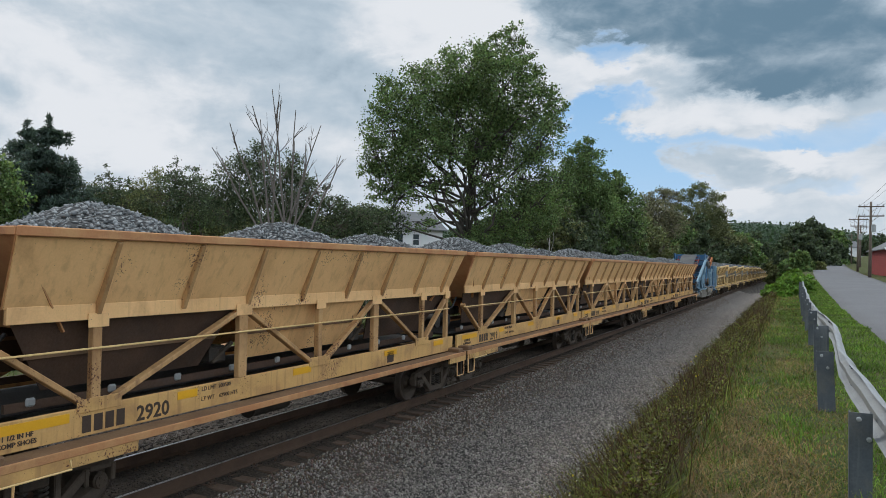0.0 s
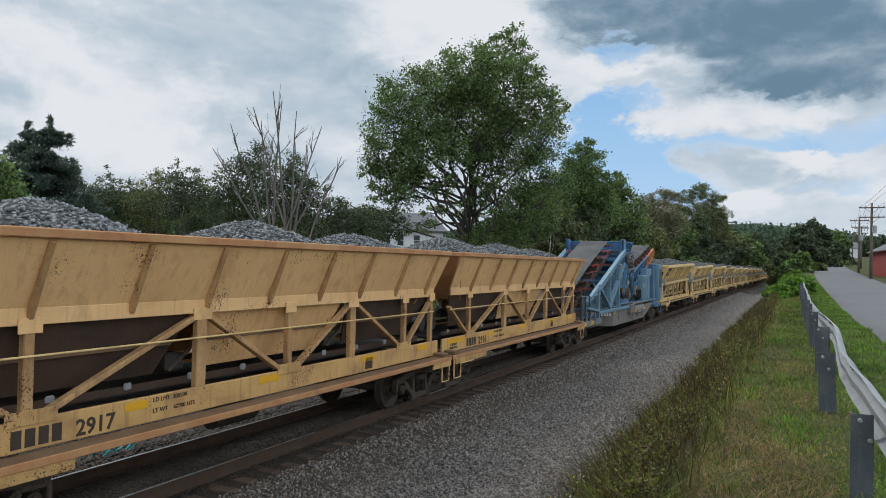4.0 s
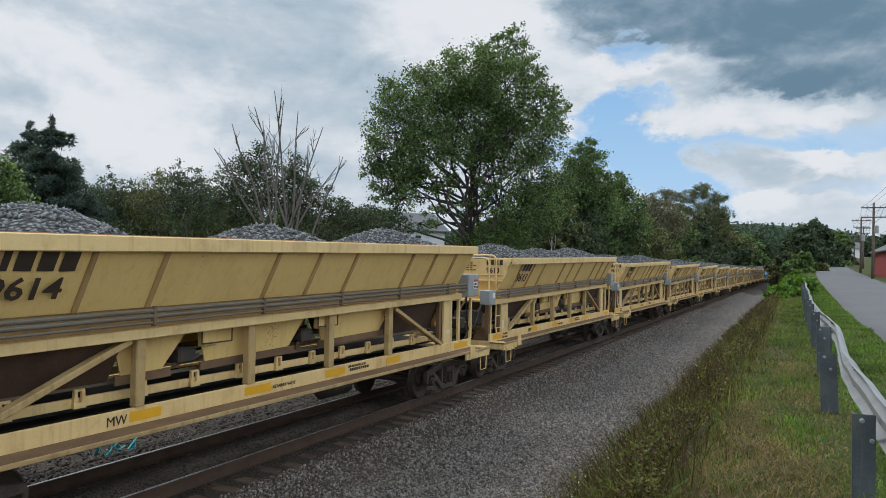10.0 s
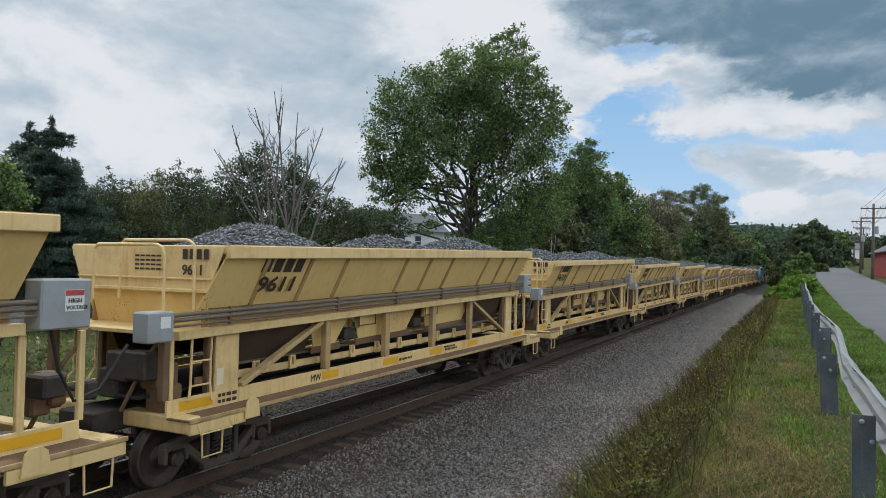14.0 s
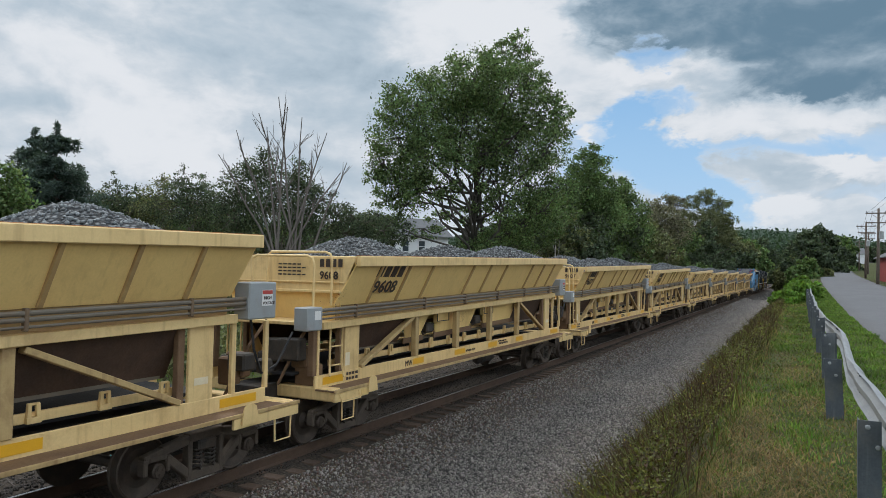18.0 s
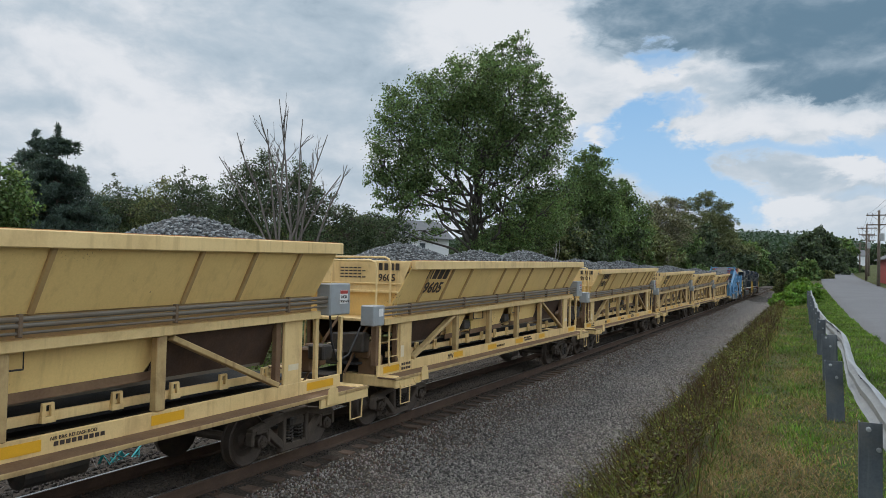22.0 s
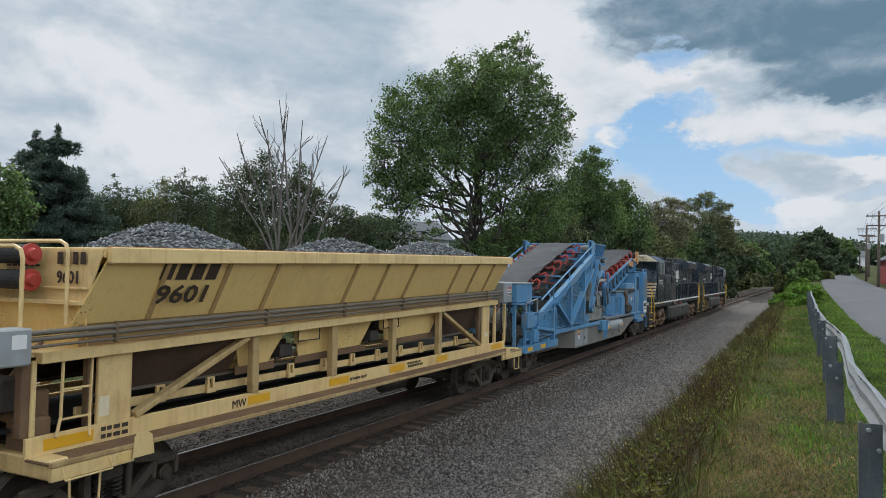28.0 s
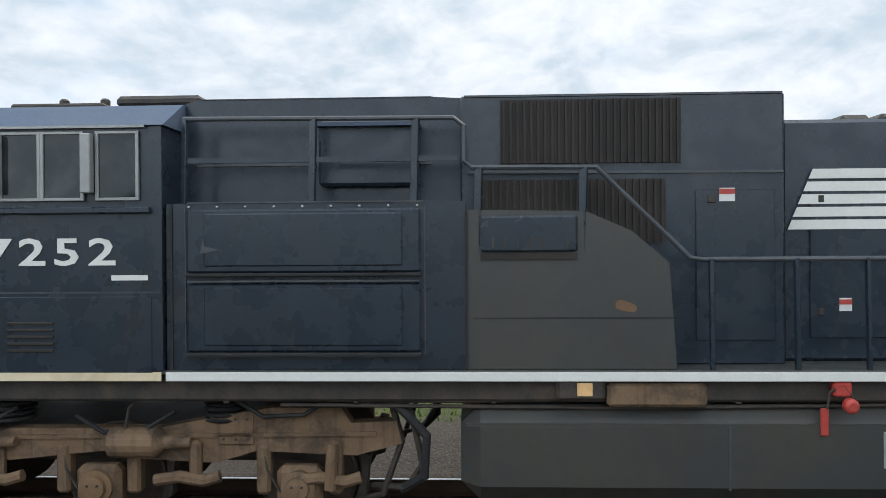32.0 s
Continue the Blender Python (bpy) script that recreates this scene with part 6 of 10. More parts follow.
def stone_load(parent, mounds, q0, q1, half, top, mat, seed, tilt=0.0, name="stone_load", count=3000):
    """Heaped ballast: a lumpy body with loose stones over it."""
    rng = np.random.default_rng(seed)

    def height(x, y):
        base = top(y) - 0.22
        hump = 0.0
        for my, mh, ml in mounds:
            r = np.sqrt(((y - my) / ml) ** 2 + (x / (half * 1.05)) ** 2)
            hump = np.maximum(hump, (mh + 0.22) * np.clip(1.0 - 0.55 * r ** 1.5 - 0.18 * r, 0, 1) ** 1.0)
        return base + hump
    xs, ys = np.linspace(-half, half, 15), np.linspace(q0, q1, 70)
    gx, gy = np.meshgrid(xs, ys, indexing="ij")
    gz = height(gx, gy) + rng.normal(0, 0.02, gx.shape)
    i = (np.arange(14)[:, None] * 70 + np.arange(69)[None]).ravel()
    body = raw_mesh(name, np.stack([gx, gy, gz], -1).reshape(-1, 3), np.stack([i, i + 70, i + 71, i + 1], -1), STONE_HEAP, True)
    load = part(name, body, None, parent, "heaped blue-grey crushed stone")
    x, y = rng.uniform(-half, half, count), rng.uniform(q0, q1, count)
    size = rng.uniform(0.018, 0.042, count)
    ob = part("stone_cover", stones("stone_cover", np.stack([x, y, height(x, y) + size * 0.3], -1), size, mat, seed), None, load)
    tagged(ob, kind="stuff")


def pale_hopper():
    """Yellow-tan hopper car of the conveyor train, heaped with stone. Its own y runs from -13.9 to 0.6."""
    car = thing("hopper_car", "yellow-tan conveyor hopper car heaped with grey crushed stone", "hopper car", "yellow hopper cars")

    def up(q):
        return 0.0185 * (q + 12.7)

    def L(q, z):
        return z + up(q)
    q0, q1 = -12.75, 0.2
    for s in (1, -1):
        rim = one("bar", (s * 1.60, q0, L(q0, 3.305)), (s * 1.60, q1, L(q1, 3.305)), 0.10, 0.19, bevel=0.012)
        r = part("top_rim", rim, CREAM, car, "cream top rim chipped to rust")
        rust = Mesh()
        rust.bar((s * 1.585, q0, L(q0, 3.403)), (s * 1.585, q1, L(q1, 3.403)), 0.06, 0.012)
        part("rusty_lip", rust, OCHRE_RUST, r)
        part("side_sheet", one("quad", [(s * 1.56, q0 + 0.02, L(q0, 3.28)), (s * 1.56, q1 - 0.05, L(q1, 3.28)), (s * 1.17, 0.02, L(0, 2.5)), (s * 1.17, -12.9, L(-12.9, 2.5))][:: s], 0.02), TAN, car)
        for q in (-11.65, -10.54, -9.48, -7.28, -6.2, -5.08, -2.95, -1.9, -0.87):
            part("rib", one("bar", (s * 1.575, q, L(q, 3.27)), (s * 1.185, q, L(q, 2.50)), 0.09, 0.07, bevel=0.01, up=(0, 1, 0)), TAN_DIRT_SHADE, car)
        for k in range(3):
            z = (2.455, 2.385, 2.305)[k]
            pipe = part("pipe", one("tube", [(s * 1.36, -13.85, L(-13.85, z)), (s * 1.36, 0.15, L(0.15, z))], (0.031, 0.029, 0.017)[k], 10), PIPE_GREY, car, smooth=False)
            for q in (-12.3, -9.5, -7.4, -5.3, -3.2, -0.9):
                if k == 1 and s > 0:
                    part("pipe_clamp", one("box", (s * 1.36, q, L(q, z)), (0.075, 0.05, 0.25), bevel=0.01), PIPE_BRACKET, pipe)
        part("side_beam", one("bar", (s * 1.22, -13.3, L(-13.3, 2.16)), (s * 1.22, 0.1, L(0.1, 2.16)), 0.12, 0.13, bevel=0.008), CREAM, car)
        part("side_plate", one("bar", (s * 1.13, -12.75, L(-12.75, 2.33)), (s * 1.13, 0.0, L(0.0, 2.33)), 0.03, 0.44), TAN_DIRT_SHADE, car)
        # lower hopper bays: end bays with shade put into their colour, pale middle bays
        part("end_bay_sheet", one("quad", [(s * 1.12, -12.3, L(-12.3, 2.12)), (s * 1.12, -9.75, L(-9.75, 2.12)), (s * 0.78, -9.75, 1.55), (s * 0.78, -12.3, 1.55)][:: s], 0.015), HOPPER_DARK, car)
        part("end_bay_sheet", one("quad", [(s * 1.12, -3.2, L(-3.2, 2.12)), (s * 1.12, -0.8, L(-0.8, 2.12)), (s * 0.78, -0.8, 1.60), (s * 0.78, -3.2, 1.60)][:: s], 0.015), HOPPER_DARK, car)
        for a, b in ((-9.75, -8.85), (-8.3, -6.15), (-5.45, -3.2)):
            part("bay_sheet", one("quad", [(s * 1.02, a - 0.12, L(a, 2.14)), (s * 1.02, b + 0.25, L(b, 2.14)), (s * 0.95, b - 0.15, L(b, 1.60)), (s * 0.95, a + 0.1, L(a, 1.60))][:: s], 0.02), TAN, car)
            part("bay_skirt", one("bar", (s * 0.97, a, L(a, 1.55)), (s * 0.97, b, L(b, 1.55)), 0.03, 0.12), DECK_RUST, car)
        for q in (-8.6, -5.85) if s > 0 else ():
            gate = part("gate_gear", one("box", (s * 0.9, q, L(q, 1.75)), (0.3, 0.32, 0.22), bevel=0.03), STEEL_DARK, car)
            part("gear_box", one("box", (s * 1.05, q + 0.35, L(q, 2.0)), (0.12, 0.26, 0.30), bevel=0.015), TAN, gate)
            part("guard_loop", one("tube", [(s * 1.15, q + 0.15, L(q, 2.1)), (s * 1.15, q + 0.75, L(q, 2.1)), (s * 1.15, q + 0.75, L(q, 1.9)), (s * 1.15, q + 0.15, L(q, 1.9)), (s * 1.15, q + 0.15, L(q, 2.1))], 0.012, 5), STEEL_DARK, gate)
            part("linkage", one("bar", (s * 0.95, q - 0.2, L(q, 1.62)), (s * 1.0, q + 0.25, L(q, 1.72)), 0.04, 0.06, bevel=0.01), TRUCK_BROWN, gate)
        # side sill, posts, braces
        sill = part("side_sill", one("box", (s * 1.18, -6.28, 1.165), (0.05, 14.25, 0.23), bevel=0.008), CREAM, car, "cream side sill with orange markers")
        for a, b in ((-13.2, -12.5), (-9.7, -9.2), (-7.6, -7.0), (-5.5, -4.9), (-3.4, -2.85), (-0.15, 0.62)) if s > 0 else ():
            part("orange_marker", one("box", (s * 1.207, (a + b) / 2, 1.17), (0.006, b - a, 0.13)), MARK_ORANGE, sill)
        for q, w in ((-9.56, 0.15), (-7.48, 0.17), (-5.38, 0.16), (-3.28, 0.16)):
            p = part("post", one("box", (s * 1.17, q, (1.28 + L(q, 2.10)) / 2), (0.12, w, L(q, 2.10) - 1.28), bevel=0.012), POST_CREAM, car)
            if s > 0:
                part("post_cap", one("box", (s * 1.18, q, L(q, 2.11)), (0.16, w + 0.12, 0.05), bevel=0.008), CREAM, p)
        part("corner_panel", one("box", (s * 1.17, -12.14, 1.69), (0.06, 0.58, 0.84), bevel=0.012), CREAM, car)
        part("corner_panel", one("box", (s * 1.17, -0.52, 1.80), (0.06, 0.46, 1.06), bevel=0.012), CREAM, car)
        part("back_post", one("box", (s * 1.10, -12.52, 1.70), (0.10, 0.12, 0.86), bevel=0.01), DECK_RUST, car)
        part("back_post", one("box", (s * 1.10, -0.84, 1.80), (0.10, 0.12, 1.06), bevel=0.01), DECK_RUST, car)
        part("end_post", one("box", (s * 1.17, 0.12, 1.80), (0.07, 0.09, 1.06), bevel=0.01), CREAM, car)
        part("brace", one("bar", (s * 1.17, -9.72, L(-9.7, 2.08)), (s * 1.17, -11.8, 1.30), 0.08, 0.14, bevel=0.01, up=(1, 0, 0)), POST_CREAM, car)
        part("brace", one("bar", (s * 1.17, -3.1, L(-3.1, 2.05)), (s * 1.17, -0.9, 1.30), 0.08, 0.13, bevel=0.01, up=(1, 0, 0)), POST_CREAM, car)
        # walkway
        deck = part("walkway", one("box", (s * 1.39, -6.10, 1.045), (0.40, 14.6, 0.03), bevel=0.004), DECK_RUST, car, "rust-brown walkway along the sill")
        part("walkway_edge", one("box", (s * 1.60, -6.10, 1.04), (0.03, 14.6, 0.055), bevel=0.006), POST_CREAM, deck)
        step = part("end_step", one("box", (s * 1.58, -12.75, 0.93), (0.05, 1.25, 0.15), bevel=0.006), CREAM, car)
        part("stencil_frame", one("box", (s * 1.61, -12.35, 0.93), (0.008, 0.26, 0.10)), TAN, step)
        part("grab_iron", one("tube", [(s * 1.61, -13.25, 0.98), (s * 1.66, -13.25, 0.86), (s * 1.66, -12.62, 0.86), (s * 1.61, -12.62, 0.98)], 0.012, 6), CREAM, step)
        for y in (-12.95, 0.82) if s > 0 else ():
            stirrup = one("tube", [(s * 1.58, y - 0.2, 1.0), (s * 1.58, y - 0.18, 0.52), (s * 1.58, y + 0.18, 0.52), (s * 1.58, y + 0.2, 1.0)], 0.016, 6)
            part("stirrup_step", stirrup, CREAM, car)
        part("far_end_step", one("box", (s * 1.58, 0.45, 0.93), (0.05, 1.45, 0.15), bevel=0.006), CREAM, car)
        pad = Mesh()
        pad.side_slab([(-12.2, 0.9), (-11.86, 0.9), (-11.9, 1.14), (-11.98, 1.19), (-12.1, 1.19), (-12.16, 1.14)], s * 1.622, s * 1.64)
        pad.side_slab([(q + 12.05, z) for q, z in [(-12.2, 0.9), (-11.86, 0.9), (-11.9, 1.14), (-11.98, 1.19), (-12.1, 1.19), (-12.16, 1.14)]], s * 1.622, s * 1.64)
        tagged(part("jack_pad", pad, CREAM, car), kind="stuff")
        part("corner_post", one("box", (s * 1.12, -13.40, 1.70), (0.12, 0.12, 0.84), bevel=0.01), DECK_RUST, car)
        part("corner_post", one("box", (s * 1.18, -13.33, 1.70), (0.05, 0.06, 0.84), bevel=0.01), CREAM, car)
        part("corner_post", one("box", (s * 1.17, 0.86, 1.80), (0.07, 0.08, 1.06), bevel=0.01), CREAM, car)
        # ladder and grab rails at the near end
        lad = part("ladder", one("tube", [(s * 1.2, -12.99, 2.12), (s * 1.2, -13.0, 1.45), (s * 1.3, -13.12, 1.25)], 0.02, 6), CREAM, car)
        part("ladder_rail", one("tube", [(s * 1.2, -12.56, 2.12), (s * 1.2, -12.58, 1.45), (s * 1.32, -12.7, 1.2)], 0.02, 6), CREAM, lad)
        for z in (1.42, 1.76, 2.1) if s > 0 else ():
            part("rung", one("tube", [(s * 1.2, -12.99, z), (s * 1.2, -12.56, z)], 0.014, 6), CREAM, lad)
    for q, z, far in ((-12.97, 3.46, -0.2), (-13.5, 3.38, -0.1)):
        part("grab_loop", one("tube", [(1.18, q, 2.5), (1.18, q, z - 0.14), (1.14, q, z - 0.04), (1.04, q, z), (far, q, z), (far - 0.08, q, z - 0.06), (far - 0.1, q, 2.6)], 0.024, 8), CREAM, car)
    # the flat end wall with its ledge, and the sheet that slopes away below it
    part("end_wall", one("quad", [(-1.30, -12.82, 2.74), (1.30, -12.82, 2.74), (1.58, -12.82, 3.36), (-1.58, -12.82, 3.36)], 0.02), CREAM, car)
    part("end_ridge", one("box", (0, -12.85, 2.91), (2.72, 0.03, 0.03), bevel=0.008), CREAM, car)
    part("end_ledge", one("box", (0, -12.86, 2.74), (2.62, 0.10, 0.05), bevel=0.008), CREAM, car)
    part("end_lower_sheet", one("quad", [(-1.16, -12.62, 2.20), (1.16, -12.62, 2.20), (1.26, -12.80, 2.72), (-1.26, -12.80, 2.72)], 0.02), TAN, car)
    part("end_shelf", one("box", (0, -13.0, 2.18), (2.3, 0.9, 0.06), bevel=0.008), CREAM, car)
    for s in (1, -1):
        box = part("control_box", one("box", (s * 1.28, 0.47, 2.66), (0.30, 0.62, 0.56), bevel=0.02), BOX_GREY, car, "grey electrical control box")
        if s > 0:
            part("warning_label", one("box", (s * 1.433, 0.56, 2.70), (0.004, 0.24, 0.24)), WHITE_LABEL, box)
        if s > 0:
            lettering("writing", "HIGH", 0.072, LETTER_DARK, box, side_face(1.437, 0.475, 2.675))
            lettering("writing", "VOLTAGE", 0.062, LETTER_DARK, box, side_face(1.437, 0.452, 2.60))
            part("red_stripe", one("box", (s * 1.436, 0.56, 2.785), (0.004, 0.23, 0.06)), RED_PAINT, box)
        box2 = part("junction_box", one("box", (s * 1.24, -13.70, 2.30), (0.30, 0.42, 0.40), bevel=0.02), BOX_GREY, car, "small grey junction box")
        s > 0 and part("warning_label", one("box", (s * 1.393, -13.64, 2.36), (0.004, 0.16, 0.15)), WHITE_LABEL, box2)
        part("cable", one("tube", [(s * 1.25, 0.4, 2.4), (s * 1.2, 0.55, 1.9), (s * 1.15, 0.8, 1.5), (s * 1.2, 1.1, 1.6), (s * 1.2, 1.5, 2.1)], 0.02, 6), BLACK_RUBBER, car)
        # conveyor rail with idler brackets
        rail = part("belt_rail", one("box", (s * 0.90, -6.6, 1.41), (0.05, 11.9, 0.12), bevel=0.006), CREAM, car)
        for k in range(13 if s > 0 else 0):
            q = -12.1 + k * 0.93
            br = Mesh()
            br.side_slab([(q - 0.085, 1.35), (q + 0.085, 1.35), (q + 0.085, 1.42), (q - 0.085, 1.42)], 0.93, 0.985)
            br.side_slab([(q - 0.08, 1.42), (q - 0.035, 1.42), (q - 0.03, 1.57), (q - 0.07, 1.57)], 0.93, 0.975)
            br.side_slab([(q + 0.035, 1.42), (q + 0.08, 1.42), (q + 0.07, 1.57), (q + 0.03, 1.57)], 0.93, 0.975)
            br.box((0.95, q, 1.565), (0.04, 0.15, 0.03), None, 0.006)
            part("idler_bracket", br, CREAM, rail, "pale idler bracket")
        part("sheet_seam", one("bar", (s * 0.80, -12.2, 1.56), (s * 0.80, -0.9, 1.62), 0.03, 0.05), PIPE_GREY, car)
    for q, t in ((q0 + 0.02, 0.10), (q1 - 0.02, 0.10)):
        part("end_rim", one("box", (0, q, L(q, 3.335)), (3.1, t, 0.12), bevel=0.012), CREAM, car)
    part("end_sheet", one("quad", [(-1.5, q0 + 0.05, L(q0, 3.3)), (1.5, q0 + 0.05, L(q0, 3.3)), (0.70, -9.8, 1.65), (-0.70, -9.8, 1.65)], 0.02), TAN, car)
    part("end_sheet", one("quad", [(1.5, q1 - 0.06, L(q1, 3.3)), (-1.5, q1 - 0.06, L(q1, 3.3)), (-0.70, -3.1, 1.65), (0.70, -3.1, 1.65)], 0.02), TAN, car)
    part("belt", one("box", (0, -6.7, 1.29), (1.5, 13.6, 0.05), bevel=0.01), BLACK_RUBBER, car, "black rubber conveyor belt")
    part("centre_sill", one("box", (0, -6.85, 0.95), (0.7, 14.0, 0.30), bevel=0.02), STEEL_DARK, car)
    for y in (-13.25, 1.0):
        part("end_beam", one("box", (0, y, 0.97), (3.1, 0.25, 0.22), bevel=0.02), CREAM, car)
        rng = random.Random(int(y * 10))
        for k in range(5):
            part("brake_gear", one("box", (rng.uniform(0.0, 0.9), y + rng.uniform(-0.4, 0.2), 1.25 + rng.uniform(0.0, 0.5)), [rng.uniform(0.2, 0.45) for _ in range(3)], bevel=0.03), DECK_RUST if k % 2 else STEEL_DARK, car)
        part("brake_pipe", one("tube", [(0.5, y - 0.3, 1.1), (0.8, y - 0.1, 1.9), (0.9, y + 0.2, 2.3)], 0.03, 6), DECK_RUST, car)
    part("air_reservoir", one("lathe", (0.55, -4.8, 0.70), (0, 1, 0), [(0, 0.05), (0.06, 0.17), (0.9, 0.17), (0.96, 0.05)], 14), STEEL_DARK, car)
    part("brake_rod", one("tube", [(0.3, -11.0, 0.72), (0.3, -1.2, 0.72)], 0.02, 6), STEEL_DARK, car)
    stone_load(car, ((-10.3, 0.46, 1.10), (-5.85, 0.36, 0.98), (-1.7, 0.42, 1.05)), -12.5, -0.05, 1.48, lambda y: 3.36 + 0.0185 * (y + 12.7), STONE_BLUE, 4, count=5000)
    # stencilled writing on the near side; the mark of the owner is only blocked in
    marks = Mesh()
    bars(marks, 1.21, -12.35, 1.10, 4, 0.09, 0.05, 0.03), bars(marks, 1.21, -12.35, 1.19, 4, 0.09, 0.05, 0.03)
    bars(marks, 1.21, -4.75, 1.13, 9, 0.055, 0.05, 0.02)
    for k in range(4):
        for j in range(5 + k % 2):
            marks.box((-0.10 + j * 0.11, -12.834, 3.235 - 0.065 * k), (0.085, 0.003, 0.026))
    tagged(part("stencil", marks, LETTER_DARK, car), kind="stuff")
    lettering("writing", "MW", 0.17, LETTER_DARK, car, side_face(1.21, -10.05, 1.105), bold=0.0)
    lettering("writing", "RETAINER VALVE", 0.075, LETTER_DARK, car, side_face(1.21, -6.95, 1.13), bold=0.0)
    lettering("writing", "AIR BRK RELEASE ROD", 0.06, LETTER_DARK, car, side_face(1.21, -4.8, 1.20), bold=0.0)
    note = Mesh()
    note.box((1.203, -12.30, 1.49), (0.004, 0.20, 0.24))
    part("instruction_plate", note, LETTER_CREAM, car)
    part("instruction_plate", one("box", (1.203, -0.52, 1.55), (0.004, 0.26, 0.10)), LETTER_CREAM, car)
    # true the length of the body
    for ob in car.children_recursive:
        if ob.location.length > 0.01:
            ob.location.y = float(np.interp(ob.location.y, (-14, -12.75, -12.14, -9.5, 0.2, 2), (-13.75, -12.48, -12.05, -9.41, 0.44, 2.24)))
        else:
            for v in ob.data.vertices:
                v.co.y = float(np.interp(v.co.y, (-14, -12.75, -12.14, -9.5, 0.2, 2), (-13.75, -12.48, -12.05, -9.41, 0.44, 2.24)))
    truck(car, -11.97, 0.875)
    truck(car, -0.05, 0.875)
    coupler(car, -14.1, -1)
    coupler(car, 0.9, 1)
    return car


def open_end(car):
    """The hopper coupled to the old conveyor: no pipes, and an open braced end with a mesh guard below."""
    for ob in list(car.children):
        if ob.name.split(".")[0] in ("pipe", "grab_loop", "end_wall", "end_ridge", "end_ledge", "end_lower_sheet", "stencil", "end_shelf"):
            for sub in list(ob.children):
                bpy.data.objects.remove(sub)
            bpy.data.objects.remove(ob)
        elif ob.name.split(".")[0] == "junction_box":
            ob.location.y += 1.42
    for s in (1, -1):
        part("corner_gusset", one("quad", [(s * 1.565, -12.46, 3.29), (s * 1.46, -12.74, 3.22), (s * 1.38, -12.74, 2.98), (s * 1.17, -12.58, 2.48)][:: -s], 0.018), CREAM, car)
        part("side_ledge", one("bar", (s * 1.26, -12.5, 2.44), (s * 1.26, 0.3, 2.67), 0.10, 0.025), POST_CREAM, car)
        part("ledge_pipe", one("tube", [(s * 1.30, -12.3, 2.485), (s * 1.30, 0.3, 2.72)], 0.016, 8), TAN_DIRT_SHADE, car)
        for q in (-11.4, -9.27, -7.1, -4.9, -2.75):
            part("pipe_clamp", one("box", (s * 1.29, q, 2.475 + 0.0185 * (q + 12.3)), (0.07, 0.05, 0.07), bevel=0.01), PIPE_BRACKET, car)
        part("end_strut", one("bar", (s * 0.78, -12.76, 2.98), (s * 0.82, -12.82, 2.18), 0.07, 0.09, up=(0, 1, 0)), POST_CREAM, car)
        part("end_diagonal", one("bar", (s * 0.25, -12.70, 2.92), (s * 0.70, -12.1, 2.18), 0.07, 0.10), TAN_DIRT_SHADE, car)
    part("end_band", one("quad", [(-1.39, -12.75, 2.98), (1.39, -12.75, 2.98), (1.47, -12.75, 3.22), (-1.47, -12.75, 3.22)], 0.02), CREAM, car)
    part("slope_sheet", one("quad", [(-1.36, -12.70, 3.0), (1.36, -12.70, 3.0), (1.10, -11.75, 2.16), (-1.10, -11.75, 2.16)], 0.02), HOPPER_DARK, car, "underside of the sloping end, its shade painted dark")
    part("cross_beam", one("box", (0, -13.12, 2.12), (2.40, 0.10, 0.15), bevel=0.01), CREAM, car)
    guard = part("mesh_guard", one("box", (0, -13.16, 1.60), (2.10, 0.012, 0.88)), GRATE_TAN, car, "expanded metal guard on the end")
    for z in (1.16, 2.03):
        part("guard_frame", one("box", (0, -13.17, z), (2.16, 0.04, 0.05), bevel=0.006), TAN_DIRT_SHADE, guard)


def number_pale(car, number, flat_end=True):
    """The running number on the side sheet and on the end plate; the owner's mark as plain blocks."""
    lettering("running_number", number, 0.37, LETTER_DARK, car, side_face(1.335, -11.62, 2.715, -26.5), width=0.88, bold=0.02)
    lettering("running_number", number, 0.205 if flat_end else 0.16, LETTER_DARK, car, Matrix.Translation((0.82, -12.578, 2.97) if flat_end else (0.80, -12.775, 3.04)) @ Matrix.Rotation(radians(90), 4, "X"))
    for i in range(4):
        m = Mesh()
        y = -11.62 + i * 0.262
        quad_slab(m, [(1.455, y, 3.02), (1.455, y + 0.195, 3.02), (1.575, y + 0.195, 3.25), (1.575, y, 3.25)], 0.004)
        part("owner_mark", m, LETTER_DARK, car, "dark stencilled mark")
        if flat_end:
            part("owner_mark", one("box", (0.87 + i * 0.135, -12.578, 3.265), (0.09, 0.004, 0.145)), LETTER_DARK, car, "dark stencilled mark")


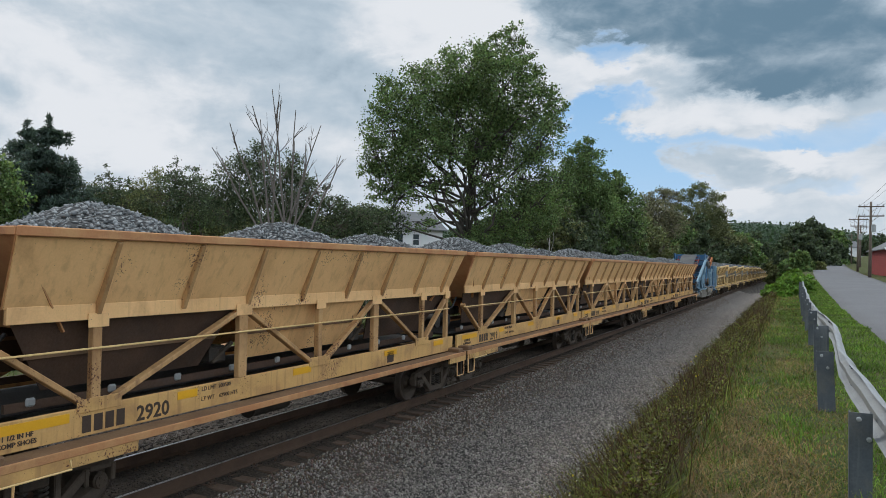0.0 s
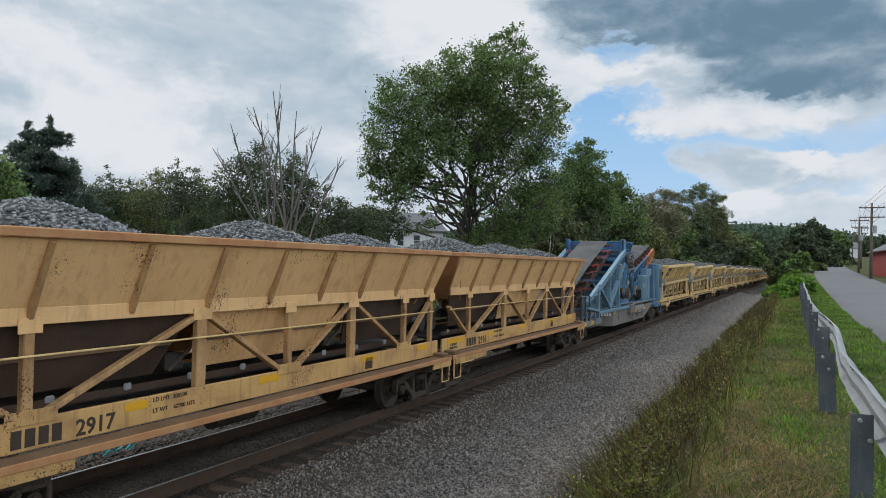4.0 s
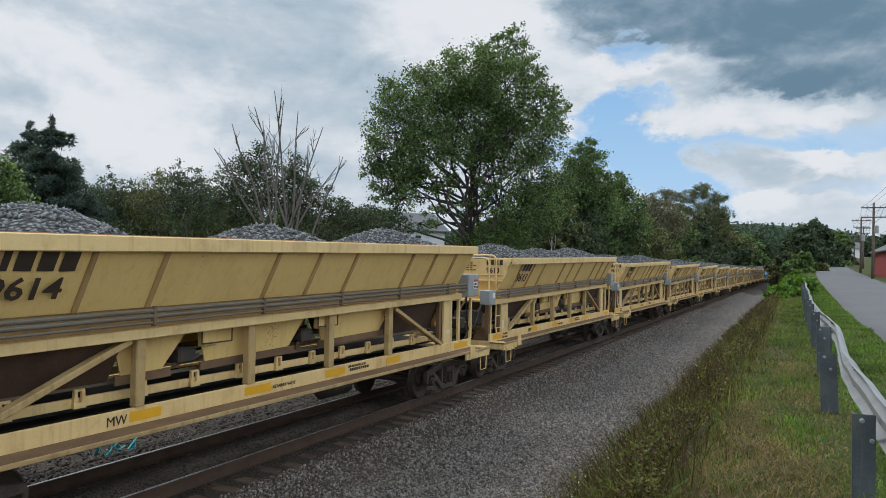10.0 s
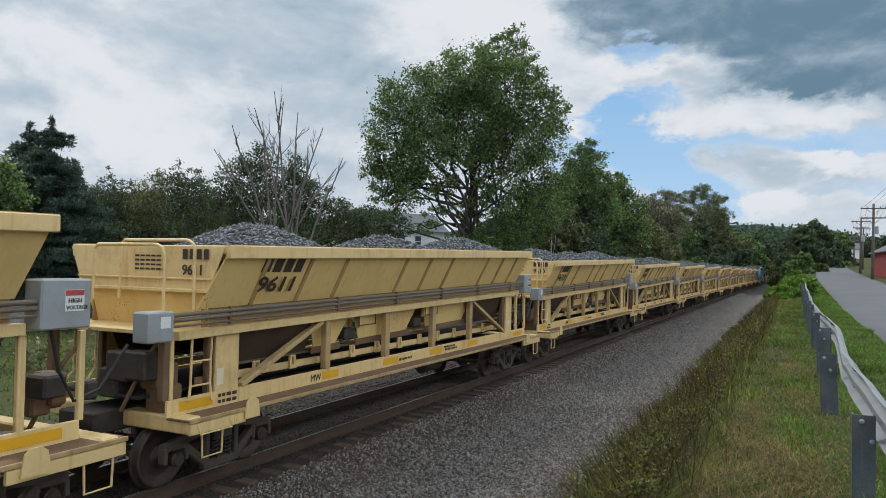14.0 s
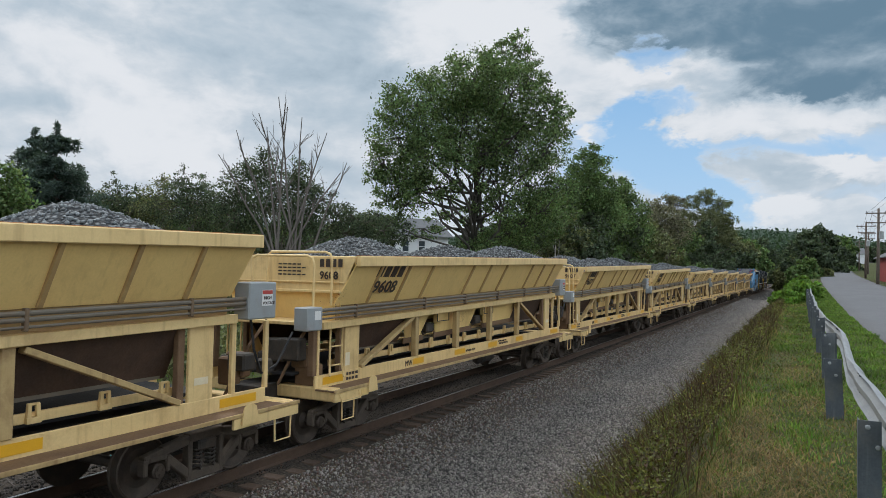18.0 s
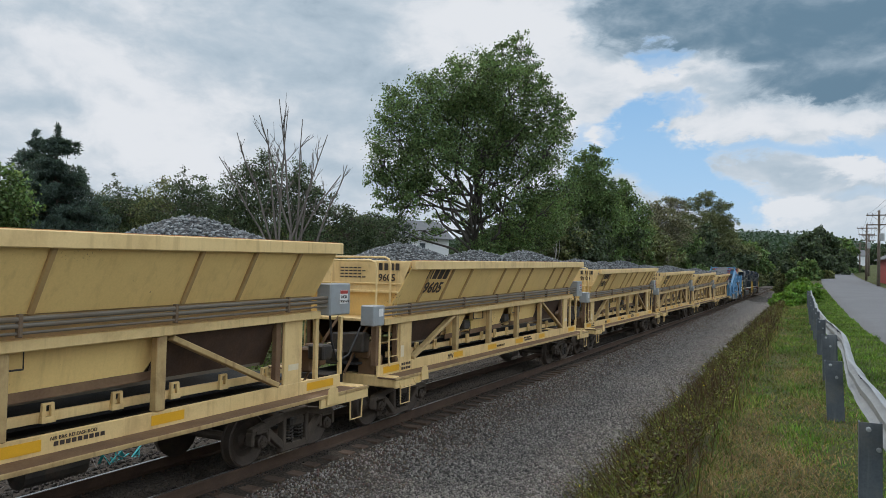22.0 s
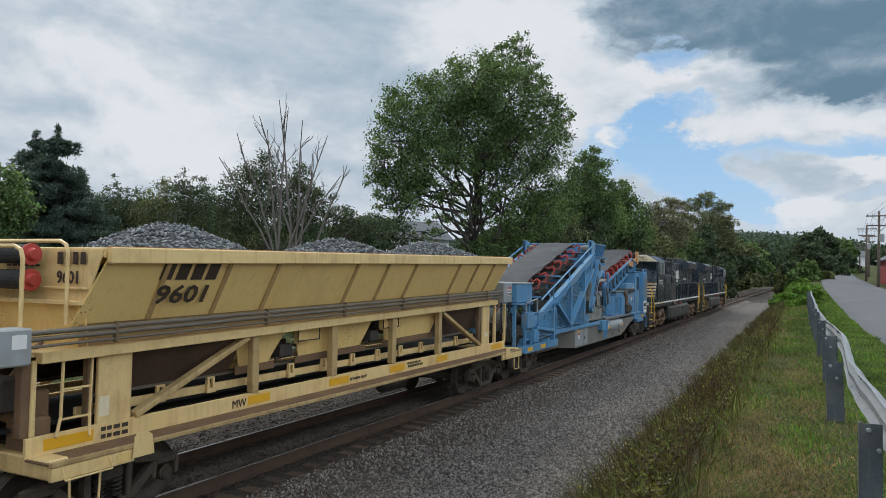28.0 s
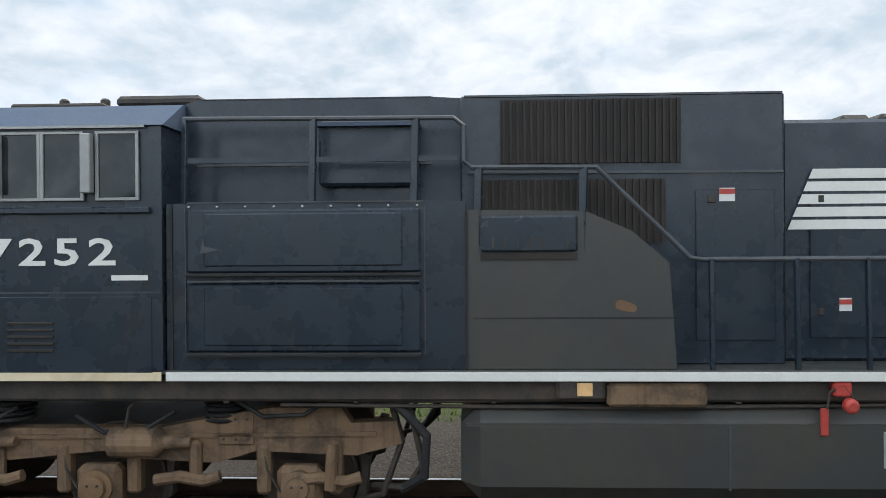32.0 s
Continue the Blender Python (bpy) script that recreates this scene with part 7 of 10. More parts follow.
def old_hopper():
    """Older orange-tan hopper car with rust. Its own y runs from -11.6 to 0.4."""
    car = thing("hopper_car", "faded orange-tan hopper car with rust, heaped with grey stone", "hopper car", "orange-tan hopper cars")
    q0, q1 = -11.25, 0.0
    for s in (1, -1):
        part("top_rim", one("bar", (s * 1.60, q0, 3.43), (s * 1.60, q1, 3.43), 0.10, 0.11, bevel=0.012), OCHRE_RUST, car, "top rim rusted orange-brown")
        part("side_sheet", one("quad", [(s * 1.57, q0, 3.38), (s * 1.57, q1, 3.38), (s * 1.22, q1 - 0.1, 2.60), (s * 1.22, q0 + 0.1, 2.60)][:: s], 0.02), OCHRE, car)
        part("side_band", one("box", (s * 1.23, (q0 + q1) / 2, 2.52), (0.05, 11.0, 0.19), bevel=0.006), OCHRE, car)
        # ribs wear the browner post paint, which carries their shadow sides
        for q in (-10.0, -8.65, -7.35, -6.0, -4.65, -3.35, -1.95, -0.6):
            part("rib", one("bar", (s * 1.575, q, 3.36), (s * 1.235, q, 2.50), 0.10, 0.07, bevel=0.01, up=(0, 1, 0)), OLD_POST, car)
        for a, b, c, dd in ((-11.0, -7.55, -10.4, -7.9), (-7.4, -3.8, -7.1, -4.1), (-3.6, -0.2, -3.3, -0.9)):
            # outer bays painted dark for the shade under the slopes
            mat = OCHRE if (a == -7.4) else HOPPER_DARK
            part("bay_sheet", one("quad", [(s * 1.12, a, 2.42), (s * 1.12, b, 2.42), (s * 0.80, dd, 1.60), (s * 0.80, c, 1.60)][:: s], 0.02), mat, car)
            part("bay_seam", one("bar", (s * 0.98, a + 0.25, 2.02), (s * 0.98, b - 0.2, 2.02), 0.05, 0.05), DECK_RUST, car)
        for q in (-7.55, -3.75):
            g = part("gate_gear", one("box", (s * 0.75, q, 1.72), (0.3, 0.34, 0.26), bevel=0.04), STEEL_DARK, car)
            part("gate_lever", one("bar", (s * 0.9, q - 0.15, 1.62), (s * 0.95, q + 0.2, 1.9), 0.05, 0.05), TRUCK_BROWN, g)
        sill = part("side_sill", one("box", (s * 1.24, -5.75, 1.23), (0.05, 11.7, 0.34), bevel=0.008), SILL_ORANGE, car, "dirty orange-yellow side sill")
        for a, b in ((-11.3, -10.35), (-8.72, -8.36), (-6.2, -5.7), (-3.2, -2.7), (-0.95, -0.45))[::1 if s > 0 else 3]:
            part("orange_marker", one("box", (s * 1.267, (a + b) / 2, 1.31), (0.006, b - a, 0.11)), MARK_ORANGE, sill)
        for q, w in ((-10.0, 0.13), (-7.44, 0.19), (-5.45, 0.12), (-3.55, 0.19), (-1.5, 0.11), (-0.25, 0.11)):
            p = part("post", one("box", (s * 1.22, q, 1.92), (0.10, w, 1.06), bevel=0.012), OLD_POST, car)
            part("gusset", one("box", (s * 1.275, q, 2.42), (0.012, w + 0.16, 0.17), bevel=0.003), OCHRE, p)
        for a, b in (((-11.2, 2.15), (-10.15, 1.44)), ((-9.75, 1.44), (-7.55, 2.38)), ((-7.3, 2.38), (-5.7, 1.44)), ((-5.2, 1.44), (-3.65, 2.38)), ((-3.4, 2.38), (-1.72, 1.44)), ((-1.40, 1.44), (-0.32, 2.30))):
            part("brace", one("bar", (s * 1.22, *a), (s * 1.22, *b), 0.07, 0.12, bevel=0.01, up=(1, 0, 0)), OLD_POST, car)
        for q in (-9.95, -5.45, -1.55):
            part("foot_gusset", one("box", (s * 1.272, q, 1.42), (0.012, 0.62, 0.16), bevel=0.003), SILL_ORANGE, car)
        part("hand_rod", one("tube", [(s * 1.30, -11.3, 2.09), (s * 1.30, -0.22, 2.09)], 0.013, 7), CREAM, car, "pale horizontal hand rod")
        deck = part("walkway", one("box", (s * 1.42, -5.78, 1.02), (0.36, 11.85, 0.03), bevel=0.004), DECK_RUST, car, "rusty walkway along the sill")
        part("walkway_edge", one("box", (s * 1.60, -5.78, 1.0), (0.03, 11.85, 0.09), bevel=0.006), OCHRE_RUST, deck)
        part("end_step", one("box", (s * 1.58, -10.6, 0.90), (0.05, 1.9, 0.14), bevel=0.006), SILL_ORANGE, car)
        part("end_step", one("box", (s * 1.58, -0.3, 0.90), (0.05, 0.9, 0.14), bevel=0.006), SILL_ORANGE, car)
        part("grab_iron", one("tube", [(s * 1.63, -11.4, 0.94), (s * 1.66, -11.4, 0.84), (s * 1.66, -10.6, 0.84), (s * 1.63, -10.6, 0.94)], 0.012, 6), CREAM, car)
        for y in (-11.4, -0.1):
            part("stirrup_step", one("tube", [(s * 1.58, y - 0.2, 0.95), (s * 1.58, y - 0.18, 0.5), (s * 1.58, y + 0.18, 0.5), (s * 1.58, y + 0.2, 0.95)], 0.016, 6), OCHRE, car)
        part("belt_rail", one("box", (s * 0.9, -5.6, 1.46), (0.05, 10.6, 0.10)), HOPPER_DARK, car)
        for k in range(10 if s > 0 else 0):
            part("idler_bracket", one("box", (s * 0.93, -10.6 + k * 1.1, 1.50), (0.05, 0.12, 0.10), bevel=0.02), BOX_GREY, car)
        end = part("end_corner_sheet", one("quad", [(s * 1.5, q0 + 0.03, 3.38), (s * 1.57, q0, 3.38), (s * 1.22, q0 + 0.1, 2.6), (s * 1.1, q0 + 0.5, 2.6)], 0.02), OCHRE_RUST, car)
    for q in (q0 + 0.03, q1 - 0.03):
        part("end_rim", one("box", (0, q, 3.43), (3.1, 0.09, 0.10), bevel=0.012), OCHRE_RUST, car)
    part("end_sheet", one("quad", [(-1.55, q0 + 0.03, 3.4), (1.55, q0 + 0.03, 3.4), (1.15, q0 + 0.9, 2.3), (-1.15, q0 + 0.9, 2.3)], 0.02), OCHRE_RUST, car, "rust-covered end sheet")
    part("end_sheet", one("quad", [(1.55, q1 - 0.03, 3.4), (-1.55, q1 - 0.03, 3.4), (-1.15, q1 - 0.9, 2.3), (1.15, q1 - 0.9, 2.3)], 0.02), OCHRE_RUST, car, "rust-covered end sheet")
    part("belt", one("box", (0, -5.6, 1.36), (1.5, 11.2, 0.05), bevel=0.01), BLACK_RUBBER, car, "black rubber conveyor belt")
    part("centre_sill", one("box", (0, -5.6, 0.95), (0.7, 11.8, 0.30), bevel=0.02), STEEL_DARK, car)
    for y in (-11.4, -0.02):
        part("end_beam", one("box", (0, y, 1.0), (3.1, 0.25, 0.26), bevel=0.02), DECK_RUST, car)
        part("end_pulley", one("lathe", (-0.9, y, 1.75), (1, 0, 0), [(0, 0.16), (1.8, 0.16)], 16), BLACK_RUBBER, car)
        part("hanging_hose", one("tube", [(0.7, y, 2.3), (0.8, y + 0.15, 1.9), (0.9, y + 0.3, 2.1), (0.9, y + 0.5, 2.3)], 0.025, 6), BLACK_RUBBER, car)
    part("air_reservoir", one("lathe", (0.6, -6.6, 0.72), (0, 1, 0), [(0, 0.05), (0.06, 0.18), (1.0, 0.18), (1.06, 0.05)], 14), STEEL_DARK, car)
    truck(car, -10.65, 0.86)
    truck(car, -0.45, 0.86)
    coupler(car, -11.75, -1)
    coupler(car, 0.6, 1)
    stone_load(car, ((-9.1, 0.50, 1.30), (-5.1, 0.46, 1.25), (-1.9, 0.38, 1.0)), -11.0, -0.2, 1.48, lambda y: 3.42 + 0 * y, STONE_BLUE, 9, count=5000)
    scars = Mesh()
    rng = random.Random(4)
    for q, z in ((-8.05, 2.95), (-8.15, 3.12), (-4.9, 3.2), (-4.95, 2.95), (-9.6, 3.25)):
        for k in range(3):
            a, b = q + rng.uniform(-0.05, 0.05), z + rng.uniform(-0.06, 0.06)
            xx = 1.22 + (b - 2.60) / 0.78 * 0.35 + 0.008
            w, h = rng.uniform(0.03, 0.09), rng.uniform(0.03, 0.08)
            quad_slab(scars, [(xx, a, b), (xx, a + w, b), (xx + h * 0.45, a + w * 0.8, b + h), (xx + h * 0.45, a + w * 0.1, b + h)], 0.004)
    part("rust_scar", scars, OCHRE_RUST, car, "rust scars in the paint")
    for i in range(4):
        part("owner_mark", one("box", (1.268, -10.12 + i * 0.16, 1.20), (0.004, 0.12, 0.20)), LETTER_DARK, car, "dark stencilled mark")
    lettering("writing", "LD LMT  200500", 0.085, LETTER_DARK, car, side_face(1.268, -8.28, 1.31), bold=0.0)
    lettering("writing", "LT WT    62900 HTS", 0.085, LETTER_DARK, car, side_face(1.268, -8.28, 1.17), bold=0.0)
    lettering("writing", "1 1/2 IN HF", 0.075, LETTER_DARK, car, side_face(1.268, -11.15, 1.20))
    lettering("writing", "COMP SHOES", 0.075, LETTER_DARK, car, side_face(1.268, -11.2, 1.12))
    part("stencil_plate", one("box", (1.268, -2.95, 1.22), (0.004, 0.26, 0.22)), LETTER_DARK, car)
    return car


def mesh_material(name, base):
    """Expanded metal: thin diagonal strands with gaps between them."""
    def build(n):
        at = n.add("ShaderNodeTexCoord").outputs["Object"]
        sep = n.add("ShaderNodeSeparateXYZ", {0: at})
        a = n.math("ADD", sep.outputs[1], n.math("MULTIPLY", sep.outputs[2], 1.7))
        b = n.math("SUBTRACT", sep.outputs[1], n.math("MULTIPLY", sep.outputs[2], 1.7))
        s1 = n.math("ABSOLUTE", n.math("SINE", n.math("MULTIPLY", a, 52.0)))
        s2 = n.math("ABSOLUTE", n.math("SINE", n.math("MULTIPLY", b, 52.0)))
        hole = n.ramp(n.math("MINIMUM", s1, s2), 0.24, 0.30)
        sh = n.add("ShaderNodeBsdfPrincipled", {"Base Color": rgb(*base), "Roughness": 0.6})
        clear = n.add("ShaderNodeBsdfTransparent")
        return n.add("ShaderNodeMixShader", {0: hole, 1: sh.outputs[0], 2: clear.outputs[0]}).outputs[0]
    return material(name, build)


GRATE_BLUE = mesh_material("blue_expanded_metal", (0.085, 0.16, 0.21))
GRATE_TAN = mesh_material("tan_expanded_metal", (0.30, 0.22, 0.12))
GRATE_LIGHT = mesh_material("light_blue_expanded_metal", (0.10, 0.30, 0.50))


def capsule(a, ra, b, rb, n=9):
    """Outline of a plate rounded at both ends, in (y, z)."""
    ang = math.atan2(b[1] - a[1], b[0] - a[0])
    out = []
    for c, r, t0 in ((a, ra, ang + math.pi / 2), (b, rb, ang - math.pi / 2)):
        out += [(c[0] + r * math.cos(t0 + math.pi * i / (n - 1)), c[1] + r * math.sin(t0 + math.pi * i / (n - 1))) for i in range(n)]
    return out


def conveyor_car(label, blue, grate, bright):
    """Blue unloading car: a long rising belt, a transfer bin, a second belt on a lattice boom, engine boxes and a cab."""
    car = thing("conveyor_car", label, "conveyor car", "blue conveyor cars")
    truss = blue if bright else BLUE_FADED
    # underframe and girder
    part("near_platform", one("box", (0, 1.6, 0.94), (2.9, 3.4, 0.20), bevel=0.03), GIRDER_GREY if not bright else blue, car)
    part("far_deck", one("box", (0, 14.9, 1.36), (2.8, 8.3, 0.10), bevel=0.02), blue, car)
    part("centre_sill", one("box", (0, 9.3, 0.95), (0.8, 18.2, 0.34), bevel=0.02), STEEL_DARK, car)
    for s in (1, -1):
        gird = one("side", [(5.57, 0.53), (13.1, 0.52), (15.85, 1.14), (15.9, 1.22), (5.57, 1.22)], s * 1.30, s * 1.38)
        g = part("side_girder", gird, GIRDER_GREY, car, "deep grey girder dusted brown")
        part("girder_flange", one("bar", (s * 1.30, 5.57, 0.535), (s * 1.30, 13.1, 0.525), 0.22, 0.03), GIRDER_GREY, g)
        part("girder_flange", one("bar", (s * 1.30, 13.1, 0.525), (s * 1.30, 15.85, 1.14), 0.22, 0.03), GIRDER_GREY, g)
        part("girder_taper", one("quad", [(s * 1.38, 5.565, 1.20), (s * 1.38, 5.565, 0.53), (s * 0.02, 4.7, 0.53), (s * 0.02, 4.7, 1.20)][:: -s], 0.03), GIRDER_GREY, g)
        part("door_panel", one("box", (s * 1.392, 6.45, 0.88), (0.02, 1.70, 0.62), bevel=0.006), BOX_GREY if bright else GIRDER_GREY, g)
        part("panel_seam", one("box", (s * 1.405, 6.75, 0.88), (0.01, 0.03, 0.60)), STEEL_DARK, g)
        part("door_latch", one("box", (s * 1.41, 6.8, 0.83), (0.03, 0.06, 0.12), bevel=0.01), STEEL_DARK, g)
        part("orange_marker", one("box", (s * 1.406, 6.05, 1.12), (0.006, 0.30, 0.09)), MARK_ORANGE, g)
        if bright and s == 1:
            part("warning_label", one("box", (s * 1.407, 6.05, 0.93), (0.004, 0.22, 0.20)), WHITE_LABEL, g)
            part("red_stripe", one("box", (s * 1.41, 6.05, 1.0), (0.004, 0.22, 0.06)), RED_PAINT, g)
        m = Mesh()
        if s == 1:
            bars(m, 1.385, 4.45, 0.98, 4, 0.09, 0.16, 0.03), bars(m, 1.385, 5.02, 0.98, 4, 0.06, 0.16, 0.03)
        if m.f and not bright:
            for i, v in enumerate(m.v):
                m.v[i] = (1.405 + (v[0] - 1.385) - (5.4 - v[1]) * 1.2, 5.57 - (5.4 - v[1]) * 0.76, v[2])
            tagged(part("painted_mark", m, LETTER_WHITE, g, "faded white owner mark"), kind="stuff")
        part("lower_chord", one("box", (s * 1.40, 6.6, 1.27), (0.14, 7.4, 0.13), bevel=0.012), blue if bright else BLUE_FADED, car)
        part("deck_edge", one("box", (s * 1.36, 12.7, 1.36), (0.10, 5.2, 0.09), bevel=0.01), GIRDER_GREY, car)
        # near platform railings
        for y in (0.15, 0.72, 1.35, 3.15):
            part("rail_post", one("bar", (s * 1.40, y, 0.98), (s * 1.40, y, 2.05), 0.07, 0.07, bevel=0.008), STEEL_DARK if not bright else blue, car)
        part("hand_rail", one("tube", [(s * 1.40, 0.15, 2.05), (s * 1.40, 1.35, 1.97), (s * 1.40, 3.2, 2.06)], 0.025, 8), truss, car)
        part("knee_rail", one("tube", [(s * 1.40, 0.15, 1.22), (s * 1.40, 1.35, 1.18), (s * 1.40, 3.2, 1.24)], 0.02, 8), blue, car)
        part("rail_mesh", one("box", (s * 1.40, 0.75, 1.58), (0.012, 1.15, 0.76)), grate, car)
        part("rail_mesh", one("box", (s * 1.385, 2.25, 1.60), (0.012, 1.75, 0.74)), grate, car)
        part("platform_edge", one("box", (s * 1.455, 1.65, 0.93), (0.02, 3.3, 0.22), bevel=0.005), blue if bright else GIRDER_GREY, car)
        part("edge_marker", one("box", (s * 1.468, 1.75, 0.93), (0.006, 0.55, 0.12)), MARK_ORANGE, car)
        part("edge_marker", one("box", (s * 1.468, 0.5, 0.93), (0.006, 0.45, 0.12)), MARK_ORANGE, car)
        part("jack_pad", one("side", [(1.95, 0.84), (2.35, 0.84), (2.25, 1.16), (2.05, 1.16)], s * 1.47, s * 1.50), blue, car)
        part("stirrup_step", one("tube", [(s * 1.42, 0.25, 0.9), (s * 1.42, 0.25, 0.48), (s * 1.42, 0.75, 0.48), (s * 1.42, 0.75, 0.9)], 0.018, 6), STEEL_DARK, car)
        # inclined truss
        part("top_chord", one("bar", (s * 1.33, 1.2 if not bright else 0.3, 1.74 if not bright else 1.44), (s * 1.40, 7.85, 3.97), 0.14, 0.17, bevel=0.015), truss, car)
        part("chord_flange", one("bar", (s * 1.44, 2.9, 2.42), (s * 1.47, 7.85, 4.08), 0.10, 0.02), truss, car)
        part("chord_flange", one("bar", (s * 1.44, 2.9, 2.23), (s * 1.47, 7.85, 3.89), 0.10, 0.02), truss, car)
        for y, z0, z1 in ((2.87, 1.05, 2.25), (4.79, 1.3, 2.90), (6.57, 1.3, 3.50)):
            part("truss_post", one("bar", (s * 1.40, y, z0), (s * 1.40, y, z1), 0.12, 0.18 if y > 3 else 0.14, bevel=0.012), truss, car)
        for a, b in (((3.2, 2.22), (4.8, 1.42)), ((4.85, 1.42), (7.8, 3.40)), ((1.0, 1.55), (2.85, 1.35))):
            part("truss_brace", one("bar", (s * 1.40, *a), (s * 1.40, *b), 0.10, 0.20, bevel=0.012, up=(1, 0, 0)), truss, car)
        for pts in ([(3.55, 2.25), (4.65, 2.62), (4.65, 1.65)], [(4.95, 2.72), (6.42, 3.22), (6.42, 2.60), (4.95, 1.62)], [(5.35, 1.40), (6.42, 2.15), (6.42, 1.40)], [(3.05, 1.38), (3.05, 2.05), (4.45, 1.38)], [(6.72, 3.30), (7.6, 3.62), (7.6, 3.42), (6.72, 2.85)], [(1.45, 1.40), (1.45, 1.72), (2.75, 2.12), (2.75, 1.40)]):
            p = part("mesh_panel", one("side", pts, s * 1.36, s * 1.365), grate, car, "expanded metal guard panel")
            k = len(pts)
            for i in range(k):
                a, b = pts[i], pts[(i + 1) % k]
                part("panel_frame", one("bar", (s * 1.375, *a), (s * 1.375, *b), 0.02, 0.04, up=(1, 0, 0)), truss, p)
        if bright:
            part("side_rail", one("tube", [(s * 1.42, 1.6, 2.38), (s * 1.42, 7.8, 4.36)], 0.03, 8), truss, car)
            for y in (2.9, 4.7, 6.4, 7.7):
                part("rail_stanchion", one("bar", (s * 1.41, y, 1.44 + (y - 0.3) * 0.335), (s * 1.41, y, 2.38 + (y - 1.6) * 0.319), 0.035, 0.035), truss, car)
        # link arms of the lifting gear
        a = part("link_arm", one("side", capsule((8.30, 3.52), 0.27, (7.36, 1.95), 0.16), s * 1.48, s * 1.58), blue, car)
        part("arm_rim", one("side", capsule((8.30, 3.52), 0.29, (7.36, 1.95), 0.18), s * 1.46, s * 1.48), blue, a)
        part("arm_window", one("lathe", (s * 1.58, 8.30, 3.52), (s, 0, 0), [(0, 0.15), (0.006, 0.15)], 18), MESH_DARK, a)
        part("arm_window", one("lathe", (s * 1.58, 7.37, 1.98), (s, 0, 0), [(0, 0.08), (0.006, 0.08)], 14), MESH_DARK, a)
        for d in (-0.085, 0.085):
            part("arm_window", one("side", capsule((8.02 + d, 3.08 - d * 0.6), 0.055, (7.62 + d * 0.7, 2.42 - d * 0.4), 0.045, 6), s * 1.58, s * 1.586), MESH_DARK, a)
        if not bright:
            gear = Mesh()
            gear.lathe((s * 1.42, 8.22, 3.50), (s, 0, 0), [(0, 0.30), (0.12, 0.36), (0.24, 0.36), (0.27, 0.30), (0.30, 0.28)], 18)
            gear.box((s * 1.55, 8.55, 3.52), (0.20, 0.36, 0.50), None, 0.08)
            case = part("gearbox", gear, OILY_GREY, car, "large dusty gearbox on the tower")
            for k in range(9):
                a = k * 0.698
                part("gearbox_bolt", one("lathe", (s * 1.70, 8.22 + 0.29 * math.cos(a), 3.50 + 0.29 * math.sin(a)), (s, 0, 0), [(0, 0.035), (0.05, 0.035), (0.07, 0.02)], 8), STEEL_DARK, case)
            part("gearbox_hub", one("lathe", (s * 1.72, 8.18, 3.44), (s, 0, 0), [(0, 0.13), (0.06, 0.12), (0.08, 0.07)], 14), OILY_GREY, case)
            drum = part("cable_drum", one("lathe", (s * 1.46, 7.48, 1.98), (s, 0, 0), [(0, 0.31), (0.04, 0.31), (0.05, 0.24), (0.20, 0.24), (0.21, 0.31), (0.25, 0.31)], 22), DECK_RUST, car, "rusty cable drum at the foot of the arm")
            part("drum_guard", one("lathe", (s * 1.715, 7.48, 1.98), (s, 0, 0), [(0, 0.27), (0.008, 0.26)], 22), MESH_DARK, drum)
            part("drum_lever", one("bar", (s * 1.74, 7.62, 2.22), (s * 1.74, 7.50, 1.72), 0.03, 0.05), GIRDER_GREY, drum)
            for k in range(6):
                part("motor_fin", one("lathe", (s * 1.22, 6.98 + k * 0.075, 1.88), (0, 1, 0), [(0, 0.185), (0.03, 0.185)], 16), blue, car)
            lamp = part("caged_lamp", one("lathe", (s * 1.50, 6.62, 3.16), (0, 0, 1), [(0, 0.04), (0.02, 0.06), (0.12, 0.06), (0.16, 0.09), (0.19, 0.03)], 12), BOX_GREY, car)
            part("lamp_bracket", one("bar", (s * 1.41, 6.62, 3.37), (s * 1.50, 6.62, 3.35), 0.03, 0.03), STEEL_DARK, lamp)
        part("motor_canopy", one("quad", [(s * 0.7, 6.75, 2.42), (s * 1.4, 6.75, 2.34), (s * 1.4, 7.6, 2.34), (s * 0.7, 7.6, 2.42)], 0.02), DUST_GREY, car)
        for y in (6.95, 7.45):
            part("motor_leg", one("bar", (s * 1.25, y, 1.38), (s * 1.25, y, 1.72), 0.09, 0.12), STEEL_DARK, car)
        # winch and motor below the tower
        part("winch_drum", one("lathe", (s * 1.0, 7.9, 1.95), (s, 0, 0), [(0, 0.25), (0.45, 0.25), (0.47, 0.20)], 20), DECK_RUST if not bright else DUST_GREY, car)
        part("gear_motor", one("lathe", (s * 1.05, 7.15, 1.85), (0, 1, 0), [(0, 0.12), (0.05, 0.17), (0.45, 0.17), (0.5, 0.10)], 14), blue, car)
        part("motor_stand", one("box", (s * 1.1, 7.35, 1.50), (0.5, 0.7, 0.35), bevel=0.02), blue, car)
        # second boom
        for (ya, za), (yb, zb) in (((11.3, 1.96), (17.5, 3.55)), ((11.3, 2.70), (17.5, 4.09))):
            part("boom_chord", one("bar", (s * 0.95, ya, za), (s * 0.95, yb, zb), 0.10, 0.10, bevel=0.008), blue, car)
